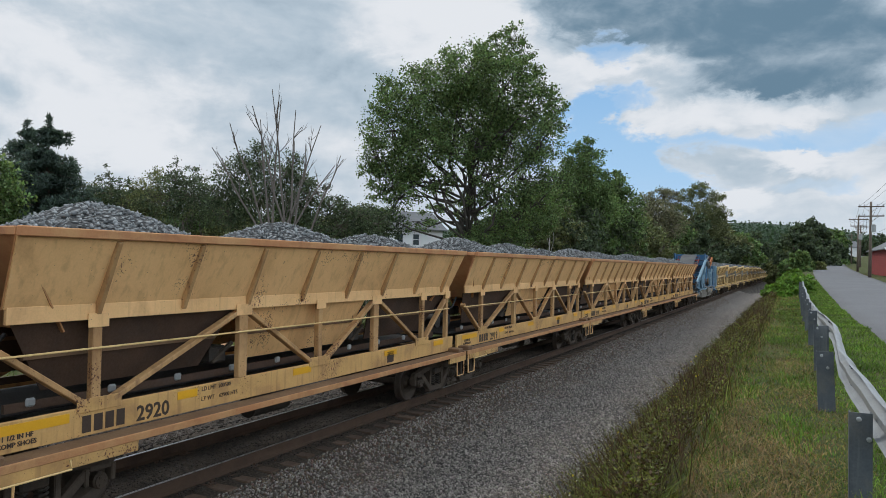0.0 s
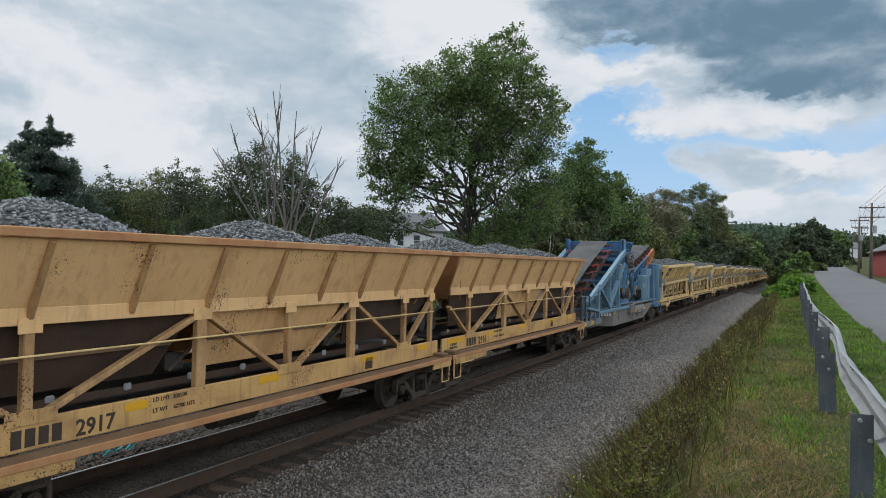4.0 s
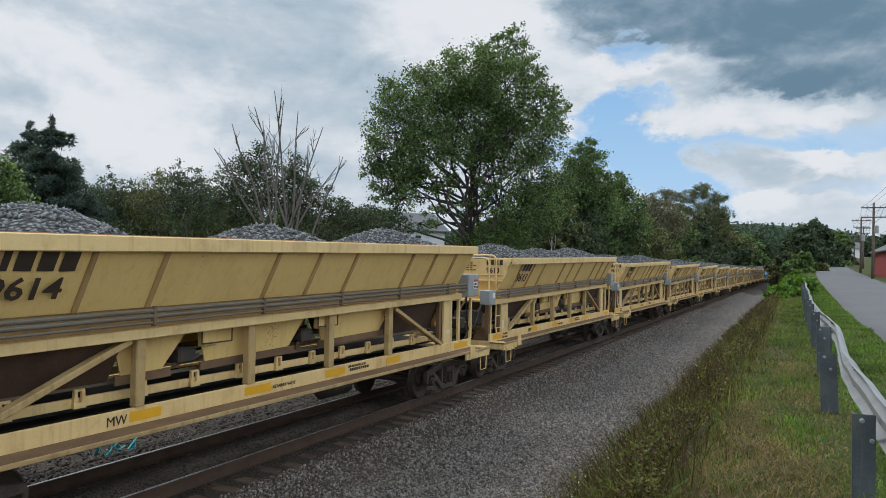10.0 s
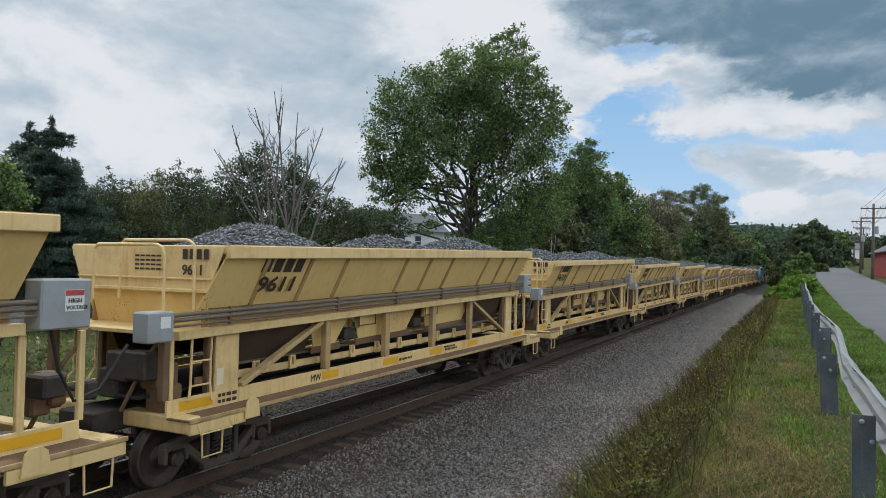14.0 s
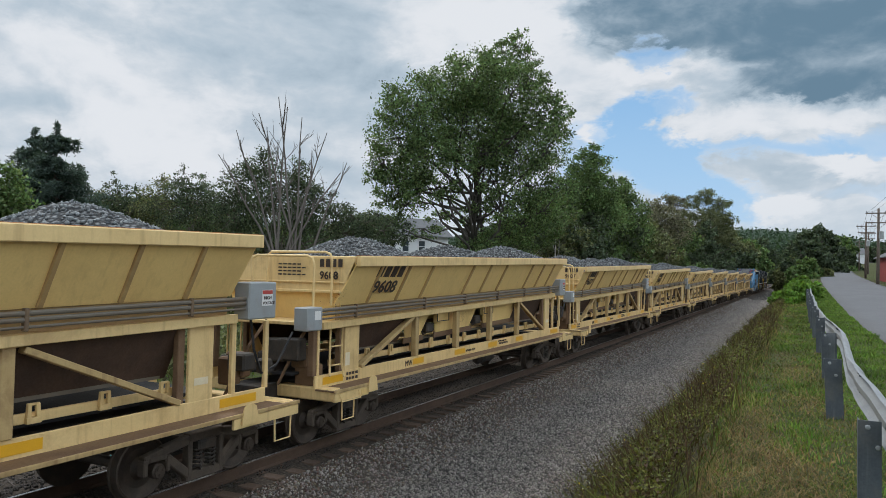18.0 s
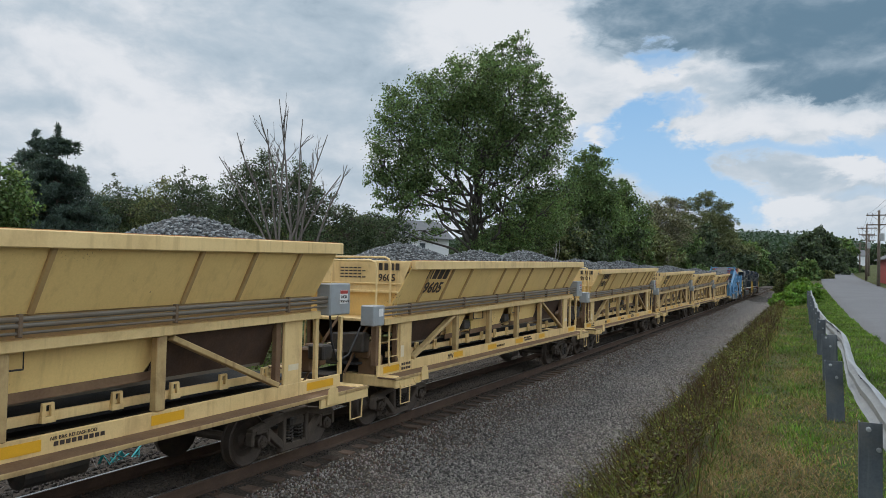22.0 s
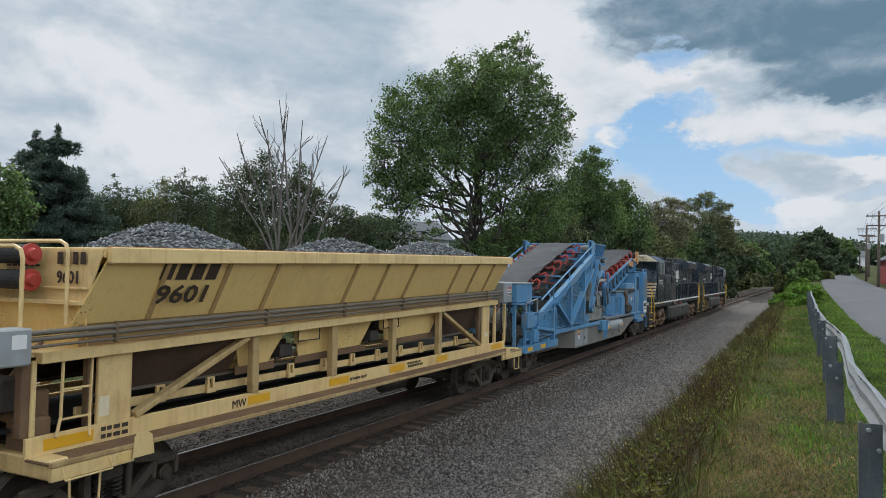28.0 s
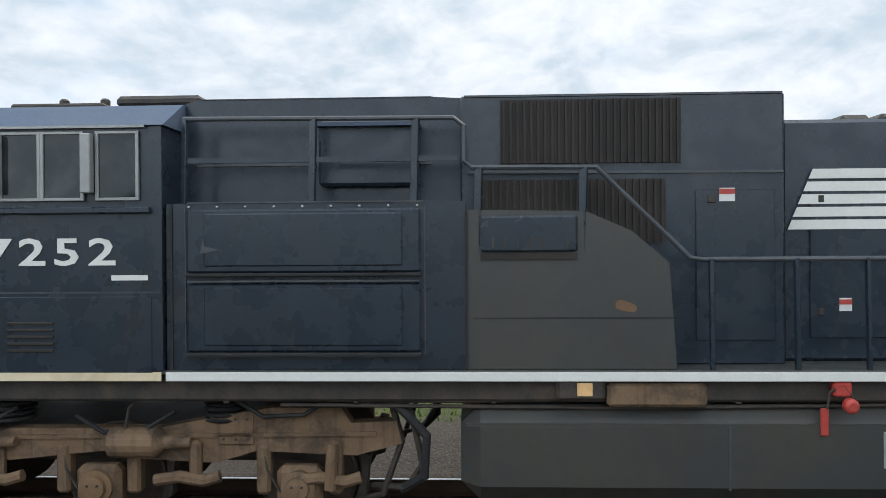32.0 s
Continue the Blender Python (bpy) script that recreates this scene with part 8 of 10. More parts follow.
        for i in range(9):
            y = 11.5 + i * 0.72
            z0, z1 = 1.96 + (y - 11.3) * 0.2565, 2.70 + (y - 11.3) * 0.2242
            part("boom_post", one("bar", (s * 0.95, y, z0), (s * 0.95, y, z1), 0.08, 0.11), blue, car)
            if i < 8:
                y2 = y + 0.72
                part("boom_diagonal", one("bar", (s * 0.95, y, z1 - 0.05), (s * 0.95, y2, 1.96 + (y2 - 11.3) * 0.2565 + 0.05), 0.045, 0.045), STEEL_DARK, car)
        for y in (11.35, 12.1):
            part("boom_upright", one("bar", (s * 1.0, y, 2.55), (s * 1.0, y, 3.32), 0.08, 0.10, bevel=0.01), blue, car)
        part("boom_ladder", one("bar", (s * 1.05, 11.75, 1.45), (s * 1.0, 11.85, 2.6), 0.03, 0.05), blue, car)
        tg = part("tail_guard", one("side", capsule((10.93, 2.60), 0.19, (11.18, 2.10), 0.25), s * 1.12, s * 1.24), blue, car)
        part("guard_rim", one("side", capsule((10.93, 2.60), 0.215, (11.18, 2.10), 0.275), s * 1.10, s * 1.12), blue, tg)
        part("guard_face", one("side", capsule((10.93, 2.60), 0.12, (11.0, 2.42), 0.13), s * 1.24, s * 1.247), MESH_DARK, tg)
        part("guard_face", one("side", capsule((11.08, 2.28), 0.13, (11.18, 2.08), 0.16), s * 1.24, s * 1.247), MESH_DARK, tg)
    part("boom_return_belt", one("bar", (0, 11.3, 2.22), (0, 17.6, 3.74), 1.7, 0.04), BLACK_RUBBER, car)
    # main belt on its idlers
    by0, bz0 = (0.9, 2.46) if bright else (-0.2, 1.36)
    fall = (4.32 - bz0) / (7.55 - by0)
    belt = Mesh()
    nb = 15
    for i in range(nb):
        t = i / (nb - 1)
        y = by0 + (7.55 - by0) * t
        z = bz0 + fall * (y - by0) + (0.0 if bright else 0.14 * math.sin(t * math.pi))
        sag = (0.03 if bright else 0.012) * math.sin(i * 2.4)
        belt.v += [(x, y, z + dz) for x, dz in ((-0.66, 0.10 + sag), (-0.45, 0.13), (0, 0.14), (0.45, 0.13), (0.66, 0.10 - sag))]
    for i in range(nb - 1):
        belt.f += [(i * 5 + j, i * 5 + j + 1, i * 5 + 6 + j, i * 5 + 5 + j) for j in range(4)]
    k = len(belt.v)
    belt.v += [(x, y, z - 0.025) for x, y, z in belt.v]
    belt.f += [tuple(k + q for q in f[::-1]) for f in belt.f]
    part("main_belt", belt, BELT_GREY, car, "dusty grey conveyor belt")
    part("tail_drum", one("lathe", (-0.72, by0 + 0.02, bz0 - (0.08 if bright else 0.235)), (1, 0, 0), [(0, 0.2 if bright else 0.36), (1.44, 0.2 if bright else 0.36)], 24), BELT_GREY, car)
    part("belt_return", one("bar", (0, by0 + 0.2, bz0 - 0.3), (0, 7.6, 3.75), 1.5, 0.03), MESH_DARK, car)
    for i in range(8):
        y = by0 + 1.0 + i * (0.92 if not bright else 0.80)
        z = bz0 - 0.06 + (y - by0) * fall + (0.0 if bright else 0.10 * math.sin((y - by0) / (7.55 - by0) * math.pi))
        red = RED_PAINT if bright or i in (4, 6) else RUST_RED
        part("idler_frame", one("bar", (-1.30, y, z - 0.22), (1.30, y, z - 0.22), 0.07, 0.06), (blue, STEEL_DARK, RUST_RED)[i % 3], car)
        for s in (-1, 1):
            part("idler_arm", one("tube", [(s * 0.62, y, z - 0.18), (s * 0.92, y, z - 0.20), (s * 0.98, y, z + 0.06), (s * 0.90, y + 0.02, z + 0.13), (s * 0.70, y + 0.02, z + 0.02)], 0.032, 7), red, car, "red idler arm")
            part("idler_roller", one("lathe", (s * 0.22, y, z - 0.03), (s, 0, 0.25), [(0, 0.062), (0.5, 0.062)], 10), RUST_RED, car)
    for s in (-1, 1):
        part("belt_stringer", one("bar", (s * 0.8, by0 + 0.3, bz0 - 0.22), (s * 0.8, 7.7, 4.0), 0.10, 0.16), STEEL_DARK, car)
        for y, z in ((3.0, 1.75), (4.8, 2.35), (6.4, 2.95), (7.2, 3.55)):
            part("floor_beam", one("bar", (0, y, z), (s * 1.35, y, z), 0.10, 0.14, bevel=0.01), blue if y > 6 else STEEL_DARK, car)
        part("cross_strut", one("bar", (s * 1.25, 3.4, 2.1), (s * 0.3, 5.4, 2.9), 0.06, 0.08), blue, car)
    # head frame, transfer bin, machinery
    hopper = Mesh()
    lo, hi = [(-1.2, 8.35), (1.2, 8.35), (1.2, 10.10), (-1.2, 10.10)], [(-1.36, 8.30), (1.36, 8.30), (1.36, 10.02), (-1.36, 10.02)]
    hopper.poly([(x, y, 3.95) for x, y in lo] + [(x, y, 4.44) for x, y in hi] + [(x * 0.95, y * 0.9 + 0.92, 4.40) for x, y in hi], (0, 1, 5, 4), (1, 2, 6, 5), (2, 3, 7, 6), (3, 0, 4, 7), (4, 5, 9, 8), (5, 6, 10, 9), (6, 7, 11, 10), (7, 4, 8, 11), (8, 9, 10, 11), (0, 3, 2, 1))
    part("head_hopper", hopper, blue, car)
    part("hopper_lip", one("box", (0, 9.17, 4.445), (2.80, 1.80, 0.05), bevel=0.01), blue, car)
    part("beam_flange", one("box", (0, 8.95, 3.935), (2.84, 2.5, 0.04)), blue, car)
    if bright:
        part("head_beam", one("box", (0, 8.95, 3.77), (2.72, 2.45, 0.36), bevel=0.02), blue, car)
        part("beam_flange", one("box", (0, 8.95, 3.60), (2.80, 2.48, 0.04)), blue, car)
        part("beam_shade", one("box", (0, 8.95, 3.47), (2.30, 2.3, 0.22)), DUST_GREY, car)
    else:
        part("head_beam", one("box", (0, 8.95, 3.85), (2.60, 2.40, 0.14), bevel=0.02), blue, car)
        part("bin_wall", one("box", (0, 8.97, 3.675), (2.44, 2.28, 0.21), bevel=0.012), blue, car)
    for s in (1, -1):
        for y in (8.45, 8.75, 9.05, 9.35, 9.65, 9.95):
            part("head_rib", one("bar", (s * 1.23, y + 0.05, 3.96), (s * 1.38, y, 4.42), 0.04, 0.07, up=(0, 1, 0)), blue, car)
        part("head_post", one("box", (s * 1.36, 7.72, 3.78), (0.14, 0.20, 1.55), bevel=0.012), blue, car)
        part("head_plate", one("side", [(7.62, 4.05), (8.28, 4.0), (8.28, 4.50), (7.9, 4.56), (7.62, 4.50)], s * 1.34, s * 1.40), blue, car)
        if not bright:
            continue
        part("work_lamp", one("box", (s * 1.42, 9.35, 3.78), (0.12, 0.14, 0.16), bevel=0.02), STEEL_DARK, car)
        part("work_lamp", one("lathe", (s * 1.38, 9.6, 3.78), (s, 0, 0), [(0, 0.05), (0.10, 0.08), (0.12, 0.06)], 12), BOX_GREY, car)
        part("bin_brace", one("bar", (s * 1.10, 8.85, 3.02), (s * 1.2, 9.6, 3.46), 0.05, 0.05), GIRDER_GREY if bright else blue, car)
        part("drive_motor", one("lathe", (s * 0.9, 8.0, 4.25), (s, 0, 0), [(0, 0.10), (0.1, 0.14), (0.36, 0.14), (0.44, 0.10)], 16), DUST_GREY, car)
    bin_mesh = Mesh()
    top = [(-1.2, 7.85), (1.2, 7.85), (1.2, 10.10), (-1.2, 10.10)]
    low = [(-0.85, 8.5), (0.85, 8.5), (0.85, 9.45), (-0.85, 9.45)] if bright else [(-0.8, 8.7), (0.8, 8.7), (0.8, 9.75), (-0.8, 9.75)]
    bin_mesh.poly([(x, y, 3.58) for x, y in top] + [(x, y, 2.95 if bright else 2.80) for x, y in low] + [(x, y, 2.75 if bright else 2.62) for x, y in low], (0, 1, 2, 3), (0, 4, 5, 1), (1, 5, 6, 2), (2, 6, 7, 3), (3, 7, 4, 0), (4, 8, 9, 5), (5, 9, 10, 6), (6, 10, 11, 7), (7, 11, 8, 4), (8, 11, 10, 9))
    part("transfer_bin", bin_mesh, GIRDER_GREY if bright else blue, car)
    body = DUST_GREY if bright else blue
    part("lift_housing", one("side", [(7.6, 1.42), (8.72, 1.42), (8.72, 2.78), (8.6, 2.84), (7.6, 2.78)], -1.18, 1.20), body, car, "dusty machine housing")
    part("engine_bed", one("side", [(8.72, 1.42), (10.3, 1.42), (10.45, 1.55), (10.4, 1.75), (9.6, 1.86), (9.1, 1.98), (8.72, 2.0)], -1.14, 1.16), body, car)
    part("bed_foot", one("box", (0, 9.2, 1.40), (2.5, 2.2, 0.08), bevel=0.02), body, car)
    part("engine_core", one("box", (0, 9.6, 2.15), (1.3, 1.7, 0.75), bevel=0.05), STEEL_DARK, car)
    rng = random.Random(12)
    for s in (1, -1):
        for kk in range(6):
            y = 8.9 + kk * 0.24
            part("hanging_bracket", one("bar", (s * 1.02, y, 2.62 + kk * 0.03), (s * 1.05, y + 0.04, 2.2 + 0.06 * (kk % 2)), 0.05, 0.06, bevel=0.008), rng.choice((STEEL_DARK, DUST_GREY, BOX_GREY)), car)
            part("spring_can", one("lathe", (s * 1.05, y + 0.1, 2.16), (0, 0, 1), [(0, 0.05), (0.03, 0.075), (0.16, 0.075), (0.2, 0.04)], 10), rng.choice((DUST_GREY, STEEL_DARK)), car)
        part("lever_casting", one("side", capsule((9.75, 2.25), 0.20, (9.82, 1.88), 0.12), s * 1.10, s * 1.17), DUST_GREY if bright else OILY_GREY, car)
        part("casting_bore", one("lathe", (s * 1.17, 9.82, 1.86), (s, 0, 0), [(0, 0.06), (0.006, 0.06)], 12), STEEL_DARK, car)
        part("ribbed_block", one("box", (s * 1.05, 10.1, 2.1), (0.2, 0.34, 0.5), bevel=0.04), DUST_GREY if bright else OILY_GREY, car)
        for kk in range(4):
            part("cooling_fin", one("box", (s * 1.16, 10.1, 1.92 + kk * 0.12), (0.05, 0.38, 0.03), bevel=0.008), DUST_GREY, car)
        part("drive_shaft", one("lathe", (s * 1.0, 10.3, 1.72), (0, 1, 0), [(0, 0.14), (0.12, 0.14), (0.14, 0.09), (0.5, 0.09), (0.52, 0.15), (0.7, 0.15)], 14), DUST_GREY, car)
        part("hydraulic_motor", one("lathe", (s * 0.95, 10.35, 2.62), (0, 1, 0), [(0, 0.09), (0.04, 0.14), (0.3, 0.14), (0.34, 0.10), (0.5, 0.10)], 14), STEEL_DARK, car)
        part("pump_body", one("box", (s * 0.98, 10.45, 2.40), (0.28, 0.34, 0.26), bevel=0.03), BOX_GREY, car)
        for kk in range(5):
            y = 9.2 + kk * 0.33
            part("hose", one("tube", [(s * 1.0, y, 2.5), (s * 1.14, y + 0.12, 2.30), (s * 1.12, y + 0.30, 2.05), (s * 1.0, y + 0.42, 1.82)], 0.024, 6), BLACK_RUBBER, car)
        part("pipe_run", one("tube", [(s * 1.15, 10.3, 2.0), (s * 1.16, 10.6, 1.75), (s * 1.12, 11.1, 1.5)], 0.02, 6), PIPE_GREY, car)
    # dust heaped on the deck
    heap = Mesh()
    for i in range(60):
        y, sx = rng.uniform(5.8, 12.0), rng.choice((-1, 1))
        heap.box((sx * rng.uniform(0.9, 1.36), y, 1.40 + rng.uniform(0, 0.03)), (rng.uniform(0.05, 0.14), rng.uniform(0.06, 0.2), rng.uniform(0.03, 0.08)), Matrix.Rotation(rng.uniform(0, 3), 3, "Z"), 0.02)
    tagged(part("spilled_stone", heap, DUST_GREY, car, "spilled dust and stone on the deck"), kind="stuff")
    # skirt and second belt
    belt2 = Mesh()
    nb = 14
    for i in range(nb):
        t = i / (nb - 1)
        y = 8.4 + 9.9 * t
        z = 2.66 + 1.92 * t
        e = -0.20 * max(0.0, 1 - t * 3.2)
        belt2.v += [(x, y, z + dz) for x, dz in ((-0.78, -0.06 + e), (-0.5, 0.0), (0, 0.02), (0.5, 0.0), (0.78, -0.06 + e + 0.02 * math.sin(i * 2.0)))]
    for i in range(nb - 1):
        belt2.f += [(i * 5 + j, i * 5 + j + 1, i * 5 + 6 + j, i * 5 + 5 + j) for j in range(4)]
    k = len(belt2.v)
    belt2.v += [(x, y, z - 0.025) for x, y, z in belt2.v]
    belt2.f += [tuple(k + q for q in f[::-1]) for f in belt2.f]
    part("discharge_belt", belt2, BELT_GREY, car, "dusty grey discharge belt")
    for i in range(9):
        y = 11.0 + i * 0.80
        z = 2.62 + (y - 11.3) * 0.2242
        red = RED_PAINT if bright else RUST_RED
        for s in (-1, 1):
            part("idler_arm", one("tube", [(s * 0.35, y, z + 0.16), (s * 0.90, y, z + 0.10), (s * 0.97, y, z + 0.22), (s * 0.93, y + 0.02, z + 0.40), (s * 0.78, y + 0.02, z + 0.42)], 0.034, 7), red, car, "red idler arm")
        part("idler_frame", one("bar", (-0.95, y, z + 0.06), (0.95, y, z + 0.06), 0.09, 0.07), red, car)
        part("idler_roller", one("lathe", (-0.7, y, z + 0.28), (1, 0, 0), [(0, 0.07), (1.4, 0.07)], 10), red, car)
    tan = TIP_TAN
    for s in (-1, 1) if not bright else ():
        chord = part("tip_chord", one("bar", (s * 0.98, 16.2, 3.26), (s * 0.98, 18.35, 3.84), 0.11, 0.11, bevel=0.01), TIP_ORANGE, car, "rusty orange end of the boom")
        part("tip_chord", one("bar", (s * 0.98, 16.2, 3.82), (s * 0.98, 18.45, 4.34), 0.11, 0.11, bevel=0.01), TIP_ORANGE, car, "rusty orange end of the boom")
        for i in range(5):
            y = 16.35 + i * 0.47
            part("tip_post", one("bar", (s * 0.98, y, 3.30 + (y - 16.2) * 0.27), (s * 0.98, y, 3.82 + (y - 16.2) * 0.231), 0.09, 0.10), TIP_ORANGE, chord)
            if i < 4:
                part("tip_diagonal", one("bar", (s * 0.98, y, 3.80 + (y - 16.2) * 0.231), (s * 0.98, y + 0.47, 3.32 + (y + 0.47 - 16.2) * 0.27), 0.05, 0.05), TIP_ORANGE, chord)
        part("tip_bearing", one("box", (s * 1.0, 18.42, 4.18), (0.14, 0.26, 0.46), bevel=0.02), TIP_ORANGE, chord)
    for s in (-1, 1) if bright else ():
        plate = part("boom_tip", one("side", [(16.4, 3.72), (16.4, 3.86), (17.85, 4.13), (18.10, 4.15), (18.08, 4.44), (18.38, 4.47), (18.38, 4.05), (18.72, 3.98), (18.58, 3.86), (18.15, 3.80), (17.85, 3.68), (17.6, 3.66)], s * 1.0, s * 1.06), tan, car, "tan boom tip stained with rust")
        part("tip_block", one("box", (s * 1.06, 18.22, 4.20), (0.12, 0.30, 0.56), bevel=0.02), tan, plate)
        part("tip_brace", one("bar", (s * 1.07, 17.0, 4.02), (s * 1.07, 18.1, 3.86), 0.05, 0.07, up=(1, 0, 0)), STEEL_DARK, plate)
        part("drum_flange", one("lathe", (s * 0.98, 18.53, 4.21), (s, 0, 0), [(0, 0.22), (0.03, 0.22), (0.04, 0.12), (0.07, 0.10)], 20), STEEL_DARK, plate)
        part("blue_fender", one("quad", [(s * 1.0, 17.35, 3.72), (s * 1.12, 17.35, 3.98), (s * 1.12, 17.75, 3.55), (s * 1.0, 17.75, 3.40)], 0.03), blue, car)
    part("head_drum", one("lathe", (-0.95, 18.53, 4.21), (1, 0, 0), [(0, 0.19), (1.9, 0.19)], 18), BLACK_RUBBER, car)
    # crumpled apron of worn belting over the side of the machinery
    apron = Mesh()
    na = 17
    for i in range(na):
        t = i / (na - 1)
        y = 8.62 + (2.42 if bright else 3.3) * t
        z = 2.80 + (0.27 if bright else 0.46) * t
        droop = 0.34 * math.exp(-((t - 0.22) / 0.20) ** 2) + 0.10 * math.sin(t * 9) * (1 - t)
        apron.v += [(0.3, y, z + 0.06), (0.8, y, z + 0.02 + 0.02 * math.sin(i * 1.9)), (1.12, y + 0.03 * math.sin(i), z - 0.02), (1.22, y, z - 0.04 - droop)]
    for i in range(na - 1):
        apron.f += [(i * 4 + j, i * 4 + j + 1, i * 4 + 5 + j, i * 4 + 4 + j) for j in range(3)]
    k = len(apron.v)
    apron.v += [(x - 0.012, y, z - 0.018) for x, y, z in apron.v]
    apron.f += [tuple(k + q for q in f[::-1]) for f in apron.f]
    part("belt_apron", apron, DUST_GREY if bright else BELT_GREY, car, "crumpled apron of dusty belting", smooth=True)
    for s in (-1, 1) if bright else ():
        part("side_board", one("quad", [(s * 0.82, 9.6, 3.05), (s * 0.82, 11.9, 3.45), (s * 0.92, 11.9, 3.25), (s * 0.92, 9.6, 2.85)], 0.025), blue, car)
    # tank, boxes, engine cabinets, cab
    for s in (1, -1):
        tank = part("air_tank", one("lathe", (s * 1.20, 10.2, 1.0), (0, 1, 0), [(0, 0.10), (0.05, 0.285), (3.02, 0.285), (3.12, 0.12)], 24), GIRDER_GREY if not bright else BOX_GREY, car, "grey cylindrical air tank", smooth=False)
        part("tank_band", one("lathe", (s * 1.20, 10.7, 1.0), (0, 1, 0), [(0, 0.292), (0.06, 0.292)], 24), STEEL_DARK, tank)
        part("tank_marker", one("box", (s * 1.487, 10.55, 1.0), (0.012, 0.42, 0.10)), MARK_ORANGE, tank)
        part("tank_marker", one("box", (s * 1.487, 12.9, 1.02), (0.012, 0.36, 0.10)), MARK_ORANGE, tank)
        part("tank_port", one("lathe", (s * 1.483, 12.2, 0.98), (s, 0, 0), [(0, 0.07), (0.012, 0.07)], 14), STEEL_DARK, tank)
        part("tank_bracket", one("side", [(10.18, 1.30), (10.32, 1.30), (10.02, 0.60), (9.88, 0.60)], s * 1.10, s * 1.50), blue if bright else GIRDER_GREY, car)
        part("tank_cradle", one("box", (s * 1.25, 11.4, 0.70), (0.35, 0.10, 0.10)), GIRDER_GREY, tank)
        part("tank_cradle", one("box", (s * 1.25, 12.8, 0.70), (0.35, 0.10, 0.10)), GIRDER_GREY, tank)
        part("tool_box", one("box", (s * 1.44, 9.30, 1.15), (0.24, 0.68, 0.42), bevel=0.02), blue if bright else GIRDER_GREY, car)
    if not bright:
        lettering("writing", "DUMP  TRAIN", 0.26, BOX_GREY, car, side_face(1.49, 11.2, 0.88))
    cab = part("cab", one("box", (0, 17.62, 2.33), (2.56, 2.2, 2.06), bevel=0.03), blue, car, "boxy blue control cab")
    part("cab_floor", one("box", (0, 17.6, 1.17), (2.8, 3.0, 0.22), bevel=0.02), blue, cab)
    part("cab_front", one("box", (0, 18.28 if bright else 18.10, 2.36), (3.0, 0.84 if bright else 1.24, 2.14), bevel=0.03), blue if bright else BLUE_FADED, cab)
    part("cab_roof_edge", one("box", (0, 17.62, 3.41), (2.62, 2.3, 0.05), bevel=0.01), blue, cab)
    door_y, door_w = (17.22, 0.64) if bright else (17.12, 0.52)
    for s in (1, -1):
        part("cab_door", one("box", (s * 1.292, 17.25 if bright else 17.12, 2.28), (0.03, 0.86 if bright else 0.66, 1.95), bevel=0.008), blue, cab)
        part("door_window", one("box", (s * 1.312, door_y, 2.84), (0.016, door_w - 0.06, 0.66)), GLASS_DARK if bright else SCREEN_GREEN, cab)
        for dz in (-0.35, 0.35):
            part("window_trim", one("box", (s * 1.318, door_y, 2.84 + dz), (0.02, door_w + 0.04, 0.05), bevel=0.005), blue, cab)
        for dy in (-door_w / 2, door_w / 2):
            part("window_trim", one("box", (s * 1.318, door_y + dy, 2.84), (0.02, 0.05, 0.66), bevel=0.005), blue, cab)
        part("cab_jamb", one("box", (s * 1.29, 16.62, 2.3), (0.08, 0.22, 2.1), bevel=0.015), blue, cab)
        if bright:
            lw = part("louvre_window", one("box", (s * 1.502, 18.30, 2.60), (0.02, 0.70, 1.16)), BLIND_GREY, cab, "screened window with pale blinds")
            for kk in range(14):
                part("louvre_slat", one("box", (s * 1.516, 18.30, 2.07 + kk * 0.082), (0.010, 0.68, 0.008)), GIRDER_GREY, lw)
        else:
            lw = part("screened_window", one("box", (s * 1.502, 18.12, 2.60), (0.02, 1.08, 1.16)), SCREEN_GREEN, cab, "large dull green screened window")
        pane_y, pane_w = (18.30, 0.74) if bright else (18.12, 1.12)
        for dy in (-pane_w / 2, pane_w / 2):
            part("window_trim", one("box", (s * 1.512, pane_y + dy, 2.60), (0.03, 0.05, 1.24), bevel=0.005), truss, lw)
        for dz in (-0.60, 0.60):
            part("window_trim", one("box", (s * 1.512, pane_y, 2.60 + dz), (0.03, pane_w + 0.04, 0.05), bevel=0.005), truss, lw)
        sb = part("sign_board", one("box", (s * 1.505, 18.24, 1.63), (0.02, 0.74, 0.60)), WHITE_LABEL if bright else BLUE_FADED, cab, "white sign board with dark owner mark" if bright else "")
        if bright:
            for kk in range(4):
                part("sign_mark", one("box", (s * 1.518, 17.98 + kk * 0.165, 1.72), (0.006, 0.125, 0.18), bevel=0.002), LETTER_DARK, sb)
            for kk in range(7):
                part("sign_mark", one("box", (s * 1.518, 17.95 + kk * 0.095, 1.53), (0.006, 0.06, 0.06), bevel=0.002), GIRDER_GREY, sb)
        for y in (17.95, 18.6) if bright else ():
            part("roof_lug", one("side", capsule((y, 3.44), 0.06, (y, 3.54), 0.06, 6), s * 1.42, s * 1.47), blue, cab)
        part("grab_rail", one("tube", [(s * 1.40, 16.6, 1.30), (s * 1.42, 16.6, 2.15), (s * 1.34, 16.6, 2.2)], 0.022, 6), BOX_GREY, cab)
        part("grab_rail", one("tube", [(s * 1.34, 17.46, 1.3), (s * 1.36, 17.46, 2.05), (s * 1.31, 17.46, 2.08)], 0.022, 6), blue, cab)
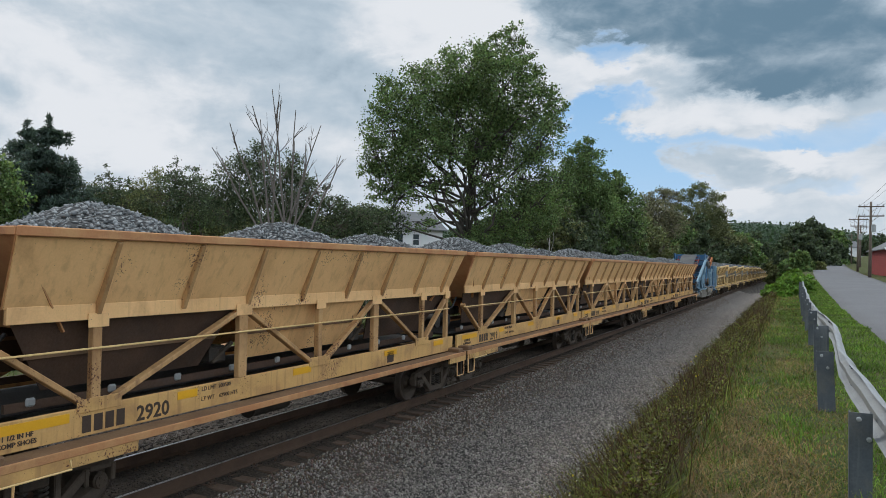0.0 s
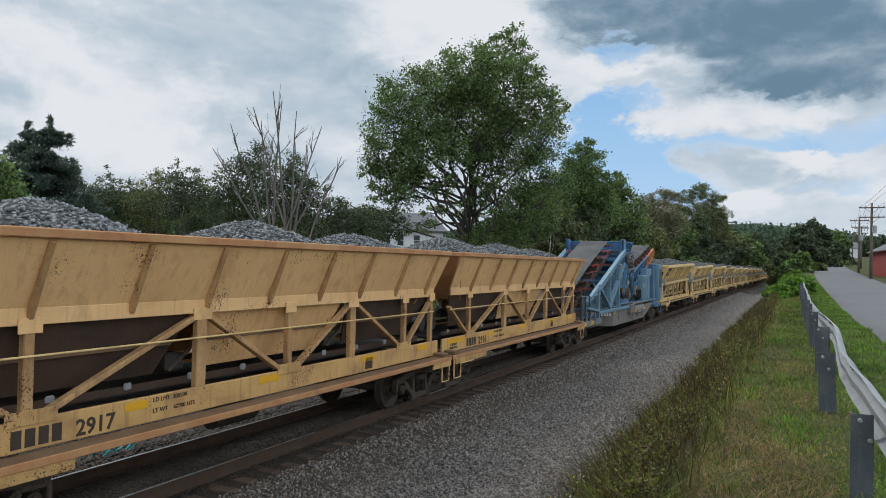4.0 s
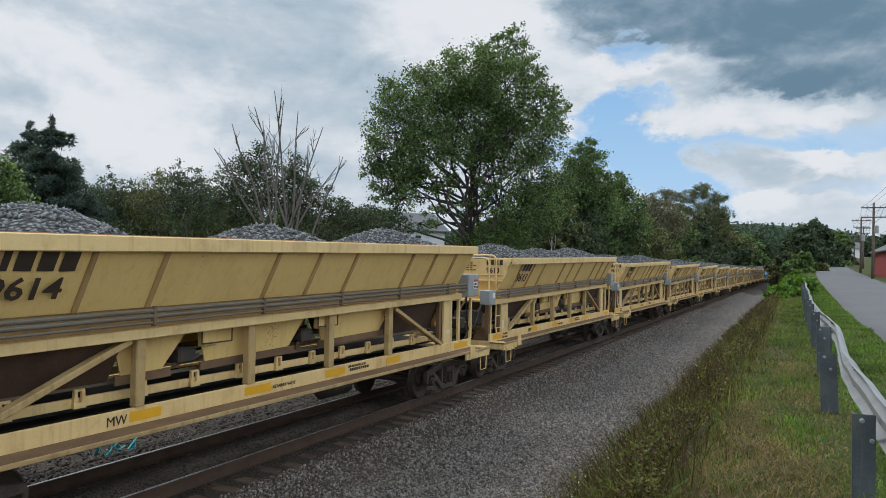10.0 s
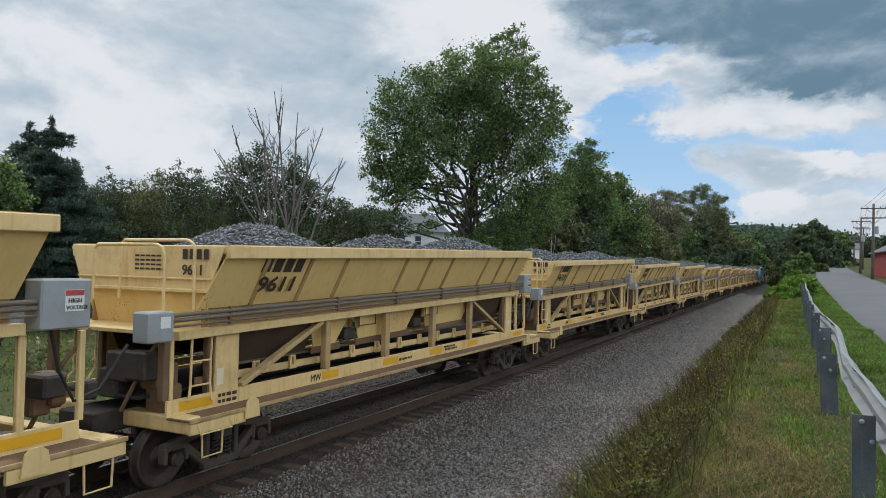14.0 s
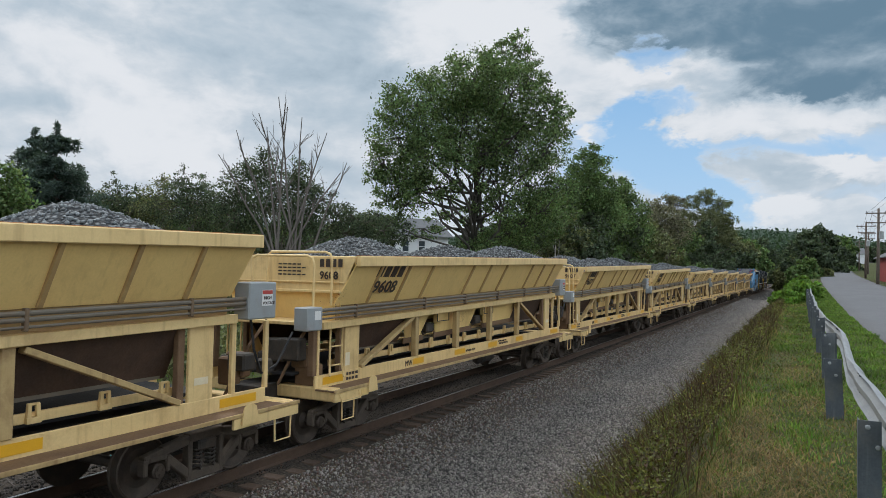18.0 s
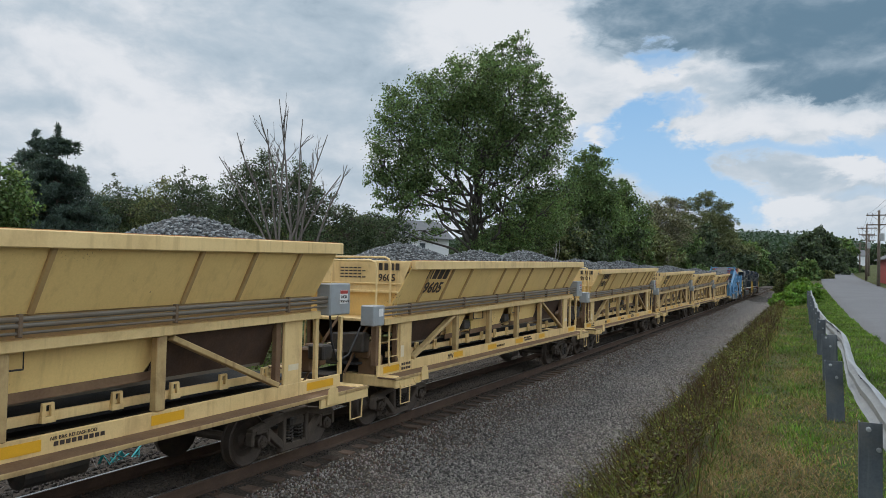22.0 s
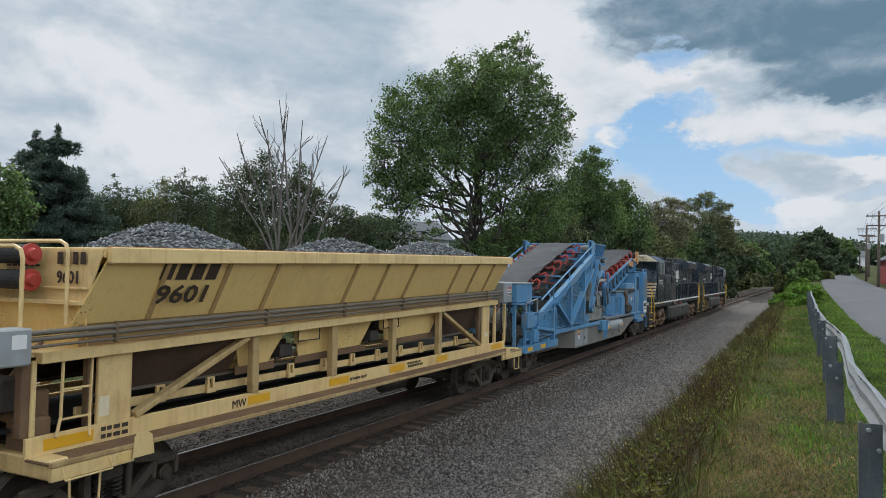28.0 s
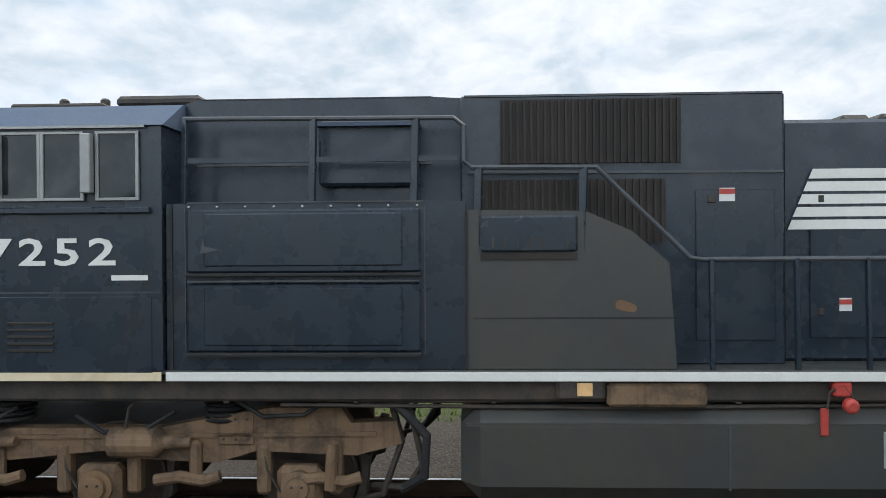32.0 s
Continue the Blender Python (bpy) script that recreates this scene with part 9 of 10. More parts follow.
        part("end_rail", one("tube", [(s * 1.42, 18.84, 1.2), (s * 1.42, 18.84, 1.98), (s * 1.42, 18.80, 2.06), (s * 1.42, 18.70, 2.08)], 0.026, 8), BOX_GREY if bright else CREAM, cab)
        part("side_step", one("box", (s * 1.37, 17.2, 0.99), (0.24, 1.5, 0.16), bevel=0.02), blue, cab)
        part("stirrup_step", one("tube", [(s * 1.46, 18.7, 1.1), (s * 1.46, 18.7, 0.55), (s * 1.46, 19.0, 0.55), (s * 1.46, 19.0, 1.1)], 0.018, 6), blue, cab)
        part("floor_marker", one("box", (s * 1.41, 18.1, 1.17), (0.012, 0.5, 0.12)), MARK_ORANGE, cab)
        if bright:
            cage = part("mesh_cage", one("side", [(11.9, 1.45), (13.62, 1.45), (13.62, 2.22), (12.5, 2.24)], s * 1.22, s * 1.23), grate, car, "expanded metal engine guard")
            for ya, za, yb, zb in ((11.9, 1.45, 12.5, 2.24), (12.5, 2.24, 13.62, 2.22), (13.62, 2.22, 13.62, 1.45), (11.9, 1.45, 13.62, 1.45), (12.6, 1.45, 12.6, 2.24), (13.1, 1.45, 13.1, 2.24)):
                part("cage_frame", one("bar", (s * 1.235, ya, za), (s * 1.235, yb, zb), 0.025, 0.04, up=(1, 0, 0)), blue, cage)
            part("cage_body", one("side", [(11.95, 1.45), (13.6, 1.45), (13.6, 2.24), (12.5, 2.26)], s * 0.45, s * 1.19), blue, car)
            part("tall_box", one("box", (s * 1.05, 14.02, 1.80), (0.52, 0.66, 0.80), bevel=0.02), blue, car)
            part("box_cap", one("lathe", (s * 1.05, 14.0, 2.2), (0, 0, 1), [(0, 0.12), (0.05, 0.14), (0.1, 0.14), (0.16, 0.08)], 12), STEEL_DARK, car)
            part("low_cabinet", one("box", (s * 0.75, 14.0, 1.95), (0.9, 2.2, 0.95), bevel=0.02), blue, car)
            part("cabinet_roof", one("box", (s * 0.75, 13.9, 2.46), (1.0, 2.3, 0.06), bevel=0.02), DUST_GREY, car)
            ex = part("exhaust_pipe", one("tube", [(s * 1.28, 14.76, 1.75), (s * 1.29, 14.74, 2.15), (s * 1.27, 14.62, 2.34), (s * 1.22, 14.60, 2.52)], 0.085, 12), DECK_RUST, car, "rusty exhaust pipe")
            part("exhaust_collar", one("lathe", (s * 1.28, 14.76, 1.86), (0, 0, 1), [(0, 0.13), (0.03, 0.13)], 12), DECK_RUST, ex)
            part("exhaust_cage", one("box", (s * 1.28, 14.72, 1.66), (0.30, 0.86, 0.48), bevel=0.08), MESH_DARK, ex)
            part("hood_shelf", one("box", (s * 1.12, 15.35, 2.58), (0.60, 1.40, 0.05), bevel=0.01), DUST_GREY, car)
            part("shelf_screen", one("box", (s * 1.40, 15.35, 2.48), (0.02, 1.36, 0.16)), MESH_DARK, car)
            part("shelf_body", one("box", (s * 1.1, 15.35, 2.48), (0.56, 1.34, 0.17)), blue, car)
            ec = part("engine_cabinet", one("box", (s * 0.85, 15.62, 2.12), (0.90, 1.84, 1.46), bevel=0.02), blue, car)
            for y in (15.02, 15.78, 16.28):
                part("cabinet_door", one("box", (s * 1.305, y, 1.92), (0.02, 0.66 if y < 16 else 0.36, 1.0), bevel=0.006), blue, ec)
                part("door_latch", one("box", (s * 1.322, y + 0.15, 1.95), (0.02, 0.05, 0.10), bevel=0.006), STEEL_DARK, ec)
            part("warning_label", one("box", (s * 1.318, 15.75, 2.12), (0.006, 0.26, 0.24)), WHITE_LABEL, ec)
            part("red_stripe", one("box", (s * 1.322, 15.75, 2.19), (0.006, 0.24, 0.08)), RED_PAINT, ec)
            part("vent_grille", one("box", (s * 1.318, 15.72, 1.62), (0.008, 0.46, 0.24)), MESH_DARK, ec)
            part("small_plate", one("box", (s * 1.318, 16.2, 2.62), (0.006, 0.16, 0.12)), WHITE_LABEL, ec)
        else:
            cb = part("engine_cabinet", one("box", (s * 0.7, 14.65, 2.1), (1.15, 2.1, 1.36), bevel=0.02), BLUE_FADED, car, "faded blue engine cabinet with louvred doors")
            for kk in range(14):
                for y in (14.45, 15.2):
                    part("louvre_slat", one("box", (s * 1.29, y, 1.56 + kk * 0.082), (0.03, 0.66, 0.035), bevel=0.008), BLUE_FADED, cb)
            for y0, y1 in ((14.08, 14.80), (14.84, 15.56), (13.64, 14.02)):
                for z in (1.50, 2.68):
                    part("door_frame", one("box", (s * 1.285, (y0 + y1) / 2, z), (0.03, y1 - y0, 0.05), bevel=0.005), BLUE_FADED, cb)
                for y in (y0 + 0.02, y1 - 0.02):
                    part("door_frame", one("box", (s * 1.285, y, 2.09), (0.03, 0.04, 1.16), bevel=0.005), BLUE_FADED, cb)
            part("cabinet_top", one("box", (s * 0.7, 15.4, 2.96), (1.15, 1.5, 0.40), bevel=0.02), BLUE_FADED, cb)
            for k in range(7):
                part("engine_hose", one("tube", [(s * 0.95, 11.9 + k * 0.22, 2.25 - 0.03 * k), (s * 1.22, 12.0 + k * 0.2, 2.0), (s * 1.24, 12.05 + k * 0.2, 1.62), (s * 1.1, 12.2 + k * 0.18, 1.46)], 0.022, 6), BLACK_RUBBER, car)
            part("warning_label", one("box", (s * 1.28, 13.82, 2.22), (0.006, 0.22, 0.24)), WHITE_LABEL, cb)
            part("pump_unit", one("box", (s * 0.95, 12.7, 1.85), (0.5, 0.9, 0.6), bevel=0.05), STEEL_DARK, car)
            part("pump_box", one("box", (s * 1.05, 12.0, 2.0), (0.3, 0.35, 0.5), bevel=0.02), GIRDER_GREY, car)
    if bright:
        # control stand and drive at the low end of the belt
        cb = part("control_cabinet", one("box", (0.55, 0.25, 2.62), (1.6, 1.35, 0.56), bevel=0.02), blue, car, "blue electrical cabinet")
        part("cabinet_lid", one("box", (0.55, 0.25, 2.91), (1.66, 1.40, 0.04), bevel=0.01), BOX_GREY, cb)
        part("cabinet_shelf", one("box", (0.55, 0.25, 2.30), (1.66, 1.42, 0.05)), blue, cb)
        for y in (-0.35, 0.85):
            part("cabinet_leg", one("box", (1.25, y, 1.65), (0.10, 0.10, 1.3), bevel=0.01), blue, cb)
        part("drive_drum", one("lathe", (-0.9, -0.45, 1.85), (1, 0, 0), [(0, 0.32), (1.9, 0.32), (1.95, 0.2)], 22), DUST_GREY, car)
        part("drive_motor", one("lathe", (0.9, 0.25, 1.80), (0, 1, 0), [(0, 0.14), (0.05, 0.2), (0.5, 0.2), (0.56, 0.1)], 16), STEEL_DARK, car)
        part("gear_case", one("box", (0.8, -0.1, 1.45), (0.5, 0.6, 0.6), bevel=0.05), STEEL_DARK, car)
        part("meter_box", one("box", (1.40, 0.42, 1.78), (0.22, 0.62, 0.44), bevel=0.02), blue, car)
        part("meter_box", one("box", (1.40, 0.95, 1.30), (0.20, 0.40, 0.40), bevel=0.02), blue, car)
        for kk in range(4):
            part("power_cable", one("tube", [(1.15 + 0.03 * kk, -0.55, 2.5), (1.18, -0.62 - 0.03 * kk, 1.9), (1.2, -0.5, 1.35 - 0.04 * kk), (1.22, -0.1, 1.18 - 0.05 * kk), (1.22, 0.25, 1.35)], 0.025, 6), BLACK_RUBBER, car)
        part("cage_rail", one("tube", [(1.42, 0.2, 2.05), (1.42, 0.2, 2.32), (1.42, 1.2, 2.42), (1.42, 1.2, 2.0)], 0.025, 6), BOX_GREY, car)
    part("front_coaming", one("box", (0, 0.02, 1.2), (2.4, 0.06, 0.3), bevel=0.01), STEEL_DARK, car)
    if not bright:     # this car is shorter behind its cab
        for ob in car.children_recursive:
            if ob.location.length > 0.01:
                ob.location.y = float(np.interp(ob.location.y, (0, 16.0, 18.7, 19.1), (0, 16.0, 18.38, 18.62)))
            else:
                for v in ob.data.vertices:
                    v.co.y = float(np.interp(v.co.y, (0, 16.0, 18.7, 19.1), (0, 16.0, 18.38, 18.62)) if v.co.y > 0 else v.co.y)
    truck(car, 1.0, 0.89)
    truck(car, 17.7 if bright else 17.4, 0.89)
    coupler(car, -0.55, -1)
    coupler(car, 19.6, 1)
    return car


def loco_truck(parent, y, r=0.53):
    """Three-axle locomotive truck: brown cast frame, bearing boxes, springs, brake cylinders."""
    t = part("truck", one("box", (0, 0, 0.85), (1.6, 4.0, 0.35), bevel=0.05), STEEL_DARK, parent)
    t.location = (0, y, 0)
    for s in (1, -1):
        frame_outline = [(-2.55, 0.95), (-2.45, 1.20), (-1.95, 1.24), (-1.85, 1.10), (-1.1, 1.06), (-0.9, 1.12), (0.6, 1.12), (0.9, 1.18), (1.75, 1.33), (2.45, 1.33), (2.55, 1.18), (3.0, 1.20), (3.05, 0.98),
                         (2.6, 0.86), (1.6, 0.90), (1.2, 0.78), (0.4, 0.82), (0.1, 0.90), (-0.9, 0.80), (-1.5, 0.86), (-2.3, 0.84)]
        part("side_frame", one("side", frame_outline, s * 1.02, s * 1.20), LOCO_TRUCK, t, "brown dusty cast side frame")
        part("frame_rib", one("bar", (s * 1.21, -2.2, 1.02), (s * 1.21, 2.8, 1.08), 0.03, 0.04), LOCO_TRUCK, t)
        part("wear_plate", one("box", (s * 1.215, 1.4, 1.12), (0.02, 0.36, 0.30), bevel=0.006), LOCO_TRUCK, t)
        for dz in (-0.10, 0.10):
            for dy in (-0.12, 0.0, 0.12):
                part("plate_bolt", one("lathe", (s * 1.225, 1.4 + dy, 1.12 + dz), (s, 0, 0), [(0, 0.014), (0.012, 0.012)], 6), STEEL_DARK, t)
        for k, yy in enumerate((-2.03, 0.0, 2.03)):
            b = part("bearing_box", one("box", (s * 1.13, yy, r + 0.02), (0.20, 0.46, 0.40), bevel=0.06), LOCO_TRUCK, t)
            part("bearing_cap", one("lathe", (s * 1.22, yy, r + 0.02), (s, 0, 0), [(0, 0.17), (0.05, 0.17), (0.06, 0.12), (0.10, 0.11), (0.11, 0.05)], 20), DECK_RUST if k == 1 else LOCO_TRUCK, b)
            for dy in (-0.05, 0.05):
                part("cap_bolt", one("lathe", (s * 1.325, yy + dy, r + 0.05), (s, 0, 0), [(0, 0.015), (0.015, 0.012)], 6), STEEL_DARK, b)
            part("chain", one("tube", [(s * 1.2, yy - 0.35, 0.95), (s * 1.22, yy - 0.32, 0.72), (s * 1.22, yy - 0.2, 0.52), (s * 1.2, yy - 0.05, 0.40)], 0.014, 5), STEEL_DARK, t)
        for yy in (-0.95, 1.25):
            sp = Mesh()
            for j in range(5):
                sp.lathe((s * 1.05, yy, 1.18 + j * 0.055), (0, 0, 1), [(0, 0.19), (0.02, 0.22), (0.04, 0.19)], 16)
            part("rubber_spring", sp, BLACK_RUBBER, t)
            part("spring_seat", one("box", (s * 1.1, yy, 1.50), (0.34, 0.66, 0.16), bevel=0.02), LOCO_TRUCK, t)
        for yy, ln in ((-1.55, 0.75), (0.12, 0.85)):
            cyl = part("brake_cylinder", one("lathe", (s * 1.26, yy, 1.0), (0, 1, 0), [(0, 0.06), (0.06, 0.15), (ln * 0.6, 0.15), (ln * 0.7, 0.07), (ln, 0.05)], 16), LOCO_TRUCK, t)
            part("brake_pipe", one("tube", [(s * 1.28, yy + 0.2, 1.14), (s * 1.30, yy + 0.25, 1.35), (s * 1.25, yy + 0.4, 1.5)], 0.02, 6), STEEL_DARK, cyl)
        for yy in (-1.05, 0.95, 2.35):
            part("brake_rigging", one("tube", [(s * 1.24, yy - 0.35, 0.62), (s * 1.26, yy - 0.1, 0.66), (s * 1.26, yy + 0.15, 0.62), (s * 1.24, yy + 0.3, 0.66)], 0.06, 8), LOCO_TRUCK, t)
            part("brake_hanger", one("box", (s * 1.22, yy + 0.05, 0.80), (0.10, 0.12, 0.42), bevel=0.03), LOCO_TRUCK, t)
        for yy in (-2.03, 0.0, 2.03):
            part("axle_guide", one("box", (s * 1.14, yy - 0.36, 0.72), (0.16, 0.14, 0.50), bevel=0.03), LOCO_TRUCK, t)
            part("axle_guide", one("box", (s * 1.14, yy + 0.36, 0.72), (0.16, 0.14, 0.50), bevel=0.03), LOCO_TRUCK, t)
            part("guide_tie", one("box", (s * 1.16, yy, 0.30), (0.10, 0.80, 0.06), bevel=0.015), LOCO_TRUCK, t)
            part("brake_shoe", one("side", [(yy + 0.50, 0.30), (yy + 0.62, 0.34), (yy + 0.66, 0.78), (yy + 0.56, 0.80), (yy + 0.58, 0.55)], s * 0.74, s * 0.90), STEEL_DARK, t)
        for yy, zz in ((-1.3, 1.30), (0.3, 1.26), (1.9, 1.42)):
            part("air_hose", one("tube", [(s * 1.24, yy - 0.5, zz), (s * 1.28, yy - 0.2, zz - 0.16), (s * 1.28, yy + 0.2, zz - 0.14), (s * 1.22, yy + 0.5, zz + 0.04)], 0.022, 6), BLACK_RUBBER, t)
        part("tie_rod", one("tube", [(s * 1.24, -2.3, 0.40), (s * 1.24, 2.4, 0.42)], 0.025, 6), LOCO_TRUCK, t)
        part("damper", one("tube", [(s * 1.28, 2.35, 0.55), (s * 1.28, 2.38, 1.0)], 0.06, 10), LOCO_TRUCK, t)
        part("sand_pipe", one("tube", [(s * 1.1, 2.9, 1.5), (s * 1.16, 3.05, 1.0), (s * 1.1, 2.85, 0.45), (s * 1.0, 2.6, 0.35)], 0.035, 8), STEEL_DARK, t)
    for yy in (-2.03, 0.0, 2.03):
        w = part("wheelset", shared(("wheel", r), lambda: wheelset_mesh(r)), None, t)
        w.location = (0, yy, r)
    return t


def logo(car, s, y0):
    """Owner's marks: white speed stripes, a plain white block emblem and two rows of bars."""
    def at(y):
        return y if s > 0 else 2 * LOCO_MID - y
    m = Mesh()
    for k in range(5):
        z = 3.56 - k * 0.125
        a, b = y0 + 0.22 - k * 0.055, y0 + 1.62 - k * 0.10
        m.side_slab([(at(a), z), (at(b), z), (at(b - 0.06), z + 0.095), (at(a + 0.045), z + 0.095)], s * 1.036, s * 1.042)
    part("speed_stripes", m, LETTER_WHITE, car, "white tapering stripes")
    e = Mesh()
    for y, w, z0, z1, sl in ((1.80, 0.42, 3.08, 3.60, 0.15), (2.30, 0.22, 3.05, 3.66, 0.05), (2.62, 0.50, 3.05, 3.66, 0.0)):
        e.side_slab([(at(y0 + y), z0), (at(y0 + y + w), z0), (at(y0 + y + w + sl), z1), (at(y0 + y + sl), z1)], s * 1.036, s * 1.042)
    part("emblem", e, LETTER_WHITE, car, "white block emblem of the owner")
    for row, z in ((0, 2.86), (1, 2.64)):
        w = Mesh()
        for k in range(7 + row):
            a = at(y0 + 1.62 + k * 0.185)
            w.box((s * 1.039, a + (0.07 if s > 0 else -0.07), z + 0.07), (0.006, 0.12, 0.14))
        part("owner_name", w, LETTER_WHITE, car, "row of white letter blocks")


LOCO_MID = 32.4


def locomotive(number, label):
    """Six-axle diesel: short nose with cab at the low y end, long hood behind. Marks on both sides."""
    car = thing("locomotive", label, "locomotive", "black diesel locomotives")
    K = LOCO_BLACK
    part("frame", one("box", (0, 32.4, 1.58), (2.9, 20.6, 0.28), bevel=0.03), STEEL_DARK, car)
    part("deck", one("box", (0, 32.4, 1.735), (3.08, 20.8, 0.04), bevel=0.01), LOCO_GRIME, car)
    nose = Mesh()
    nose.poly([(-1.5, 23.10, 1.76), (1.5, 23.10, 1.76), (1.5, 23.97, 1.76), (-1.5, 23.97, 1.76),
               (-1.5, 23.12, 3.27), (1.5, 23.12, 3.27), (1.5, 23.97, 3.42), (-1.5, 23.97, 3.42),
               (-0.80, 22.80, 3.56), (0.80, 22.80, 3.56), (0.85, 23.97, 3.64), (-0.85, 23.97, 3.64), (-0.85, 22.78, 1.76), (0.85, 22.78, 1.76)],
              (0, 3, 2, 1), (1, 2, 6, 5), (3, 0, 4, 7), (4, 8, 11, 7), (5, 6, 10, 9), (8, 9, 10, 11), (12, 13, 9, 8), (13, 1, 5, 9), (0, 12, 8, 4), (0, 1, 13, 12))
    nose_ob = part("nose", nose, K, car, "black short nose with cream stripes and rust")
    for k in range(5):
        z = 2.74 - k * 0.172
        for s in (1, -1):
            end = 23.83 - k * 0.14
            st = one("side", [(23.10, z), (end - 0.09, z), (end, z + 0.105), (23.10, z + 0.105)], s * 1.503, s * 1.508)
            part("stripe", st, LETTER_CREAM, nose_ob, "cream stripe")
            fr = Mesh()
            a0 = 0.0 if k < 1 else 0.12
            quad_slab(fr, [(s * 0.85, 22.772, z), (s * 1.5, 23.093, z), (s * 1.5, 23.093, z + 0.105), (s * 0.85, 22.772, z + 0.105)][:: s], 0.004)
            part("stripe", fr, RUSTY_CREAM, nose_ob, "cream stripe")
        fr = Mesh()
        fr.box((0, 22.772, z + 0.052), (1.7, 0.006, 0.105))
        part("stripe", fr, RUSTY_CREAM, nose_ob, "rust-streaked cream stripe")
    part("nose_door", one("box", (-0.42, 22.776, 2.6), (0.60, 0.012, 1.5), bevel=0.004), K, nose_ob)
    part("nose_vent", one("quad", [(0.55, 23.10, 3.46), (1.25, 23.14, 3.36), (1.05, 23.70, 3.62), (0.5, 23.6, 3.68)], 0.10), K, nose_ob)
    part("bell_housing", one("lathe", (0.35, 23.2, 3.45), (0, 0, 1), [(0, 0.07), (0.12, 0.07), (0.14, 0.03)], 12), STEEL_DARK, nose_ob)
    for s in (1, -1):
        part("grab_bar", one("tube", [(s * 1.2, 23.35, 3.47), (s * 1.2, 23.4, 3.55), (s * 1.25, 23.75, 3.60), (s * 1.25, 23.8, 3.52)], 0.015, 6), K, nose_ob)
        part("safety_label", one("box", (s * 1.508, 23.28, 3.17), (0.004, 0.16, 0.10)), WHITE_LABEL, nose_ob)
        part("label_band", one("box", (s * 1.511, 23.28, 3.20), (0.004, 0.16, 0.04)), RED_PAINT, nose_ob)
    # cab
    y0, y1 = 23.95, 26.12
    cab = part("cab", one("side", [(y0, 1.76), (y1, 1.76), (y1, 4.10), (y0 + 0.06, 4.10), (y0, 3.42)], -1.555, 1.555), K, car)
    roof = Mesh()
    prof = [(-1.60, 4.08), (-1.10, 4.36), (-0.6, 4.43), (0.6, 4.43), (1.10, 4.36), (1.60, 4.08)]
    k = len(prof)
    roof.v += [(x, y0 - 0.05, z) for x, z in prof] + [(x, y1 + 0.04, z) for x, z in prof]
    roof.f += [(i, i + 1, k + i + 1, k + i) for i in range(k - 1)] + [tuple(range(k))[::-1], tuple(range(k, 2 * k)), (0, k, 2 * k - 1, k - 1)]
    part("cab_roof", roof, LOCO_ROOF, cab, "sloped cab roof, blue-grey from sky light put into its colour")
    brow = Mesh()
    quad_slab(brow, [(-1.56, y0 - 0.055, 4.05), (1.56, y0 - 0.055, 4.05), (1.05, y0 - 0.06, 4.37), (-1.05, y0 - 0.06, 4.37)], 0.03)
    part("cab_brow", brow, LETTER_CREAM, cab, "cream band above the windscreen")
    lamps = part("headlight_box", one("box", (0, y0 - 0.14, 4.30), (0.62, 0.22, 0.24), bevel=0.03), LETTER_CREAM, cab)
    for x in (-0.14, 0.14):
        part("headlight", one("lathe", (x, y0 - 0.24, 4.30), (0, -1, 0), [(0, 0.10), (0.03, 0.10), (0.04, 0.08)], 16), BRIGHT_STEEL, lamps)
    for s in (1, -1):
        nb = part("number_board", one("box", (s * 0.68, y0 - 0.12, 4.30), (0.62, 0.18, 0.22), bevel=0.02), LETTER_CREAM, cab)
        lettering("board_number", number, 0.17, LETTER_DARK, nb, Matrix.Translation((s * 0.68 - 0.2, y0 - 0.215, 4.24)) @ Matrix.Rotation(radians(90), 4, "X"))
        part("windscreen", one("box", (s * 0.78, y0 - 0.008, 3.79), (1.36, 0.03, 0.46), bevel=0.01), GLASS_DARK, cab)
        part("wiper", one("bar", (s * 0.6, y0 - 0.035, 4.05), (s * 0.7, y0 - 0.035, 3.75), 0.015, 0.015), STEEL_DARK, cab)
        # side windows: four panes in bright frames and a mirror
        for a, b in ((24.10, 24.50), (24.56, 24.93), (24.96, 25.34), (25.48, 25.86)):
            w = part("side_window", one("box", (s * 1.563, (a + b) / 2, 3.70), (0.02, b - a, 0.64)), GLASS_DARK, cab)
            for yy in (a, b):
                part("window_frame", one("box", (s * 1.575, yy, 3.70), (0.03, 0.035, 0.66), bevel=0.005), ALU, w)
            for zz in (3.385, 4.015):
                part("window_frame", one("box", (s * 1.575, (a + b) / 2, zz), (0.028, b - a, 0.03), bevel=0.005), ALU, w)
        part("wind_wing", one("box", (s * 1.63, 24.53, 3.72), (0.08, 0.10, 0.56), bevel=0.01), ALU, cab)
        part("wind_wing", one("box", (s * 1.63, 25.41, 3.72), (0.08, 0.10, 0.56), bevel=0.01), ALU, cab)
        part("rain_gutter", one("bar", (s * 1.575, 24.0, 4.07), (s * 1.575, 25.95, 4.07), 0.05, 0.025), ALU, cab)
        part("arm_rest", one("box", (s * 1.58, 25.05, 3.28), (0.06, 1.9, 0.06), bevel=0.01), K, cab)
        part("lower_panel", one("box", (s * 1.558, 25.15, 2.10), (0.012, 1.7, 0.72), bevel=0.004), K, cab)
        for kk in range(5):
            part("louvre", one("box", (s * 1.57, 24.83, 1.95 + kk * 0.065), (0.02, 0.44, 0.028), bevel=0.005), MESH_DARK, cab)
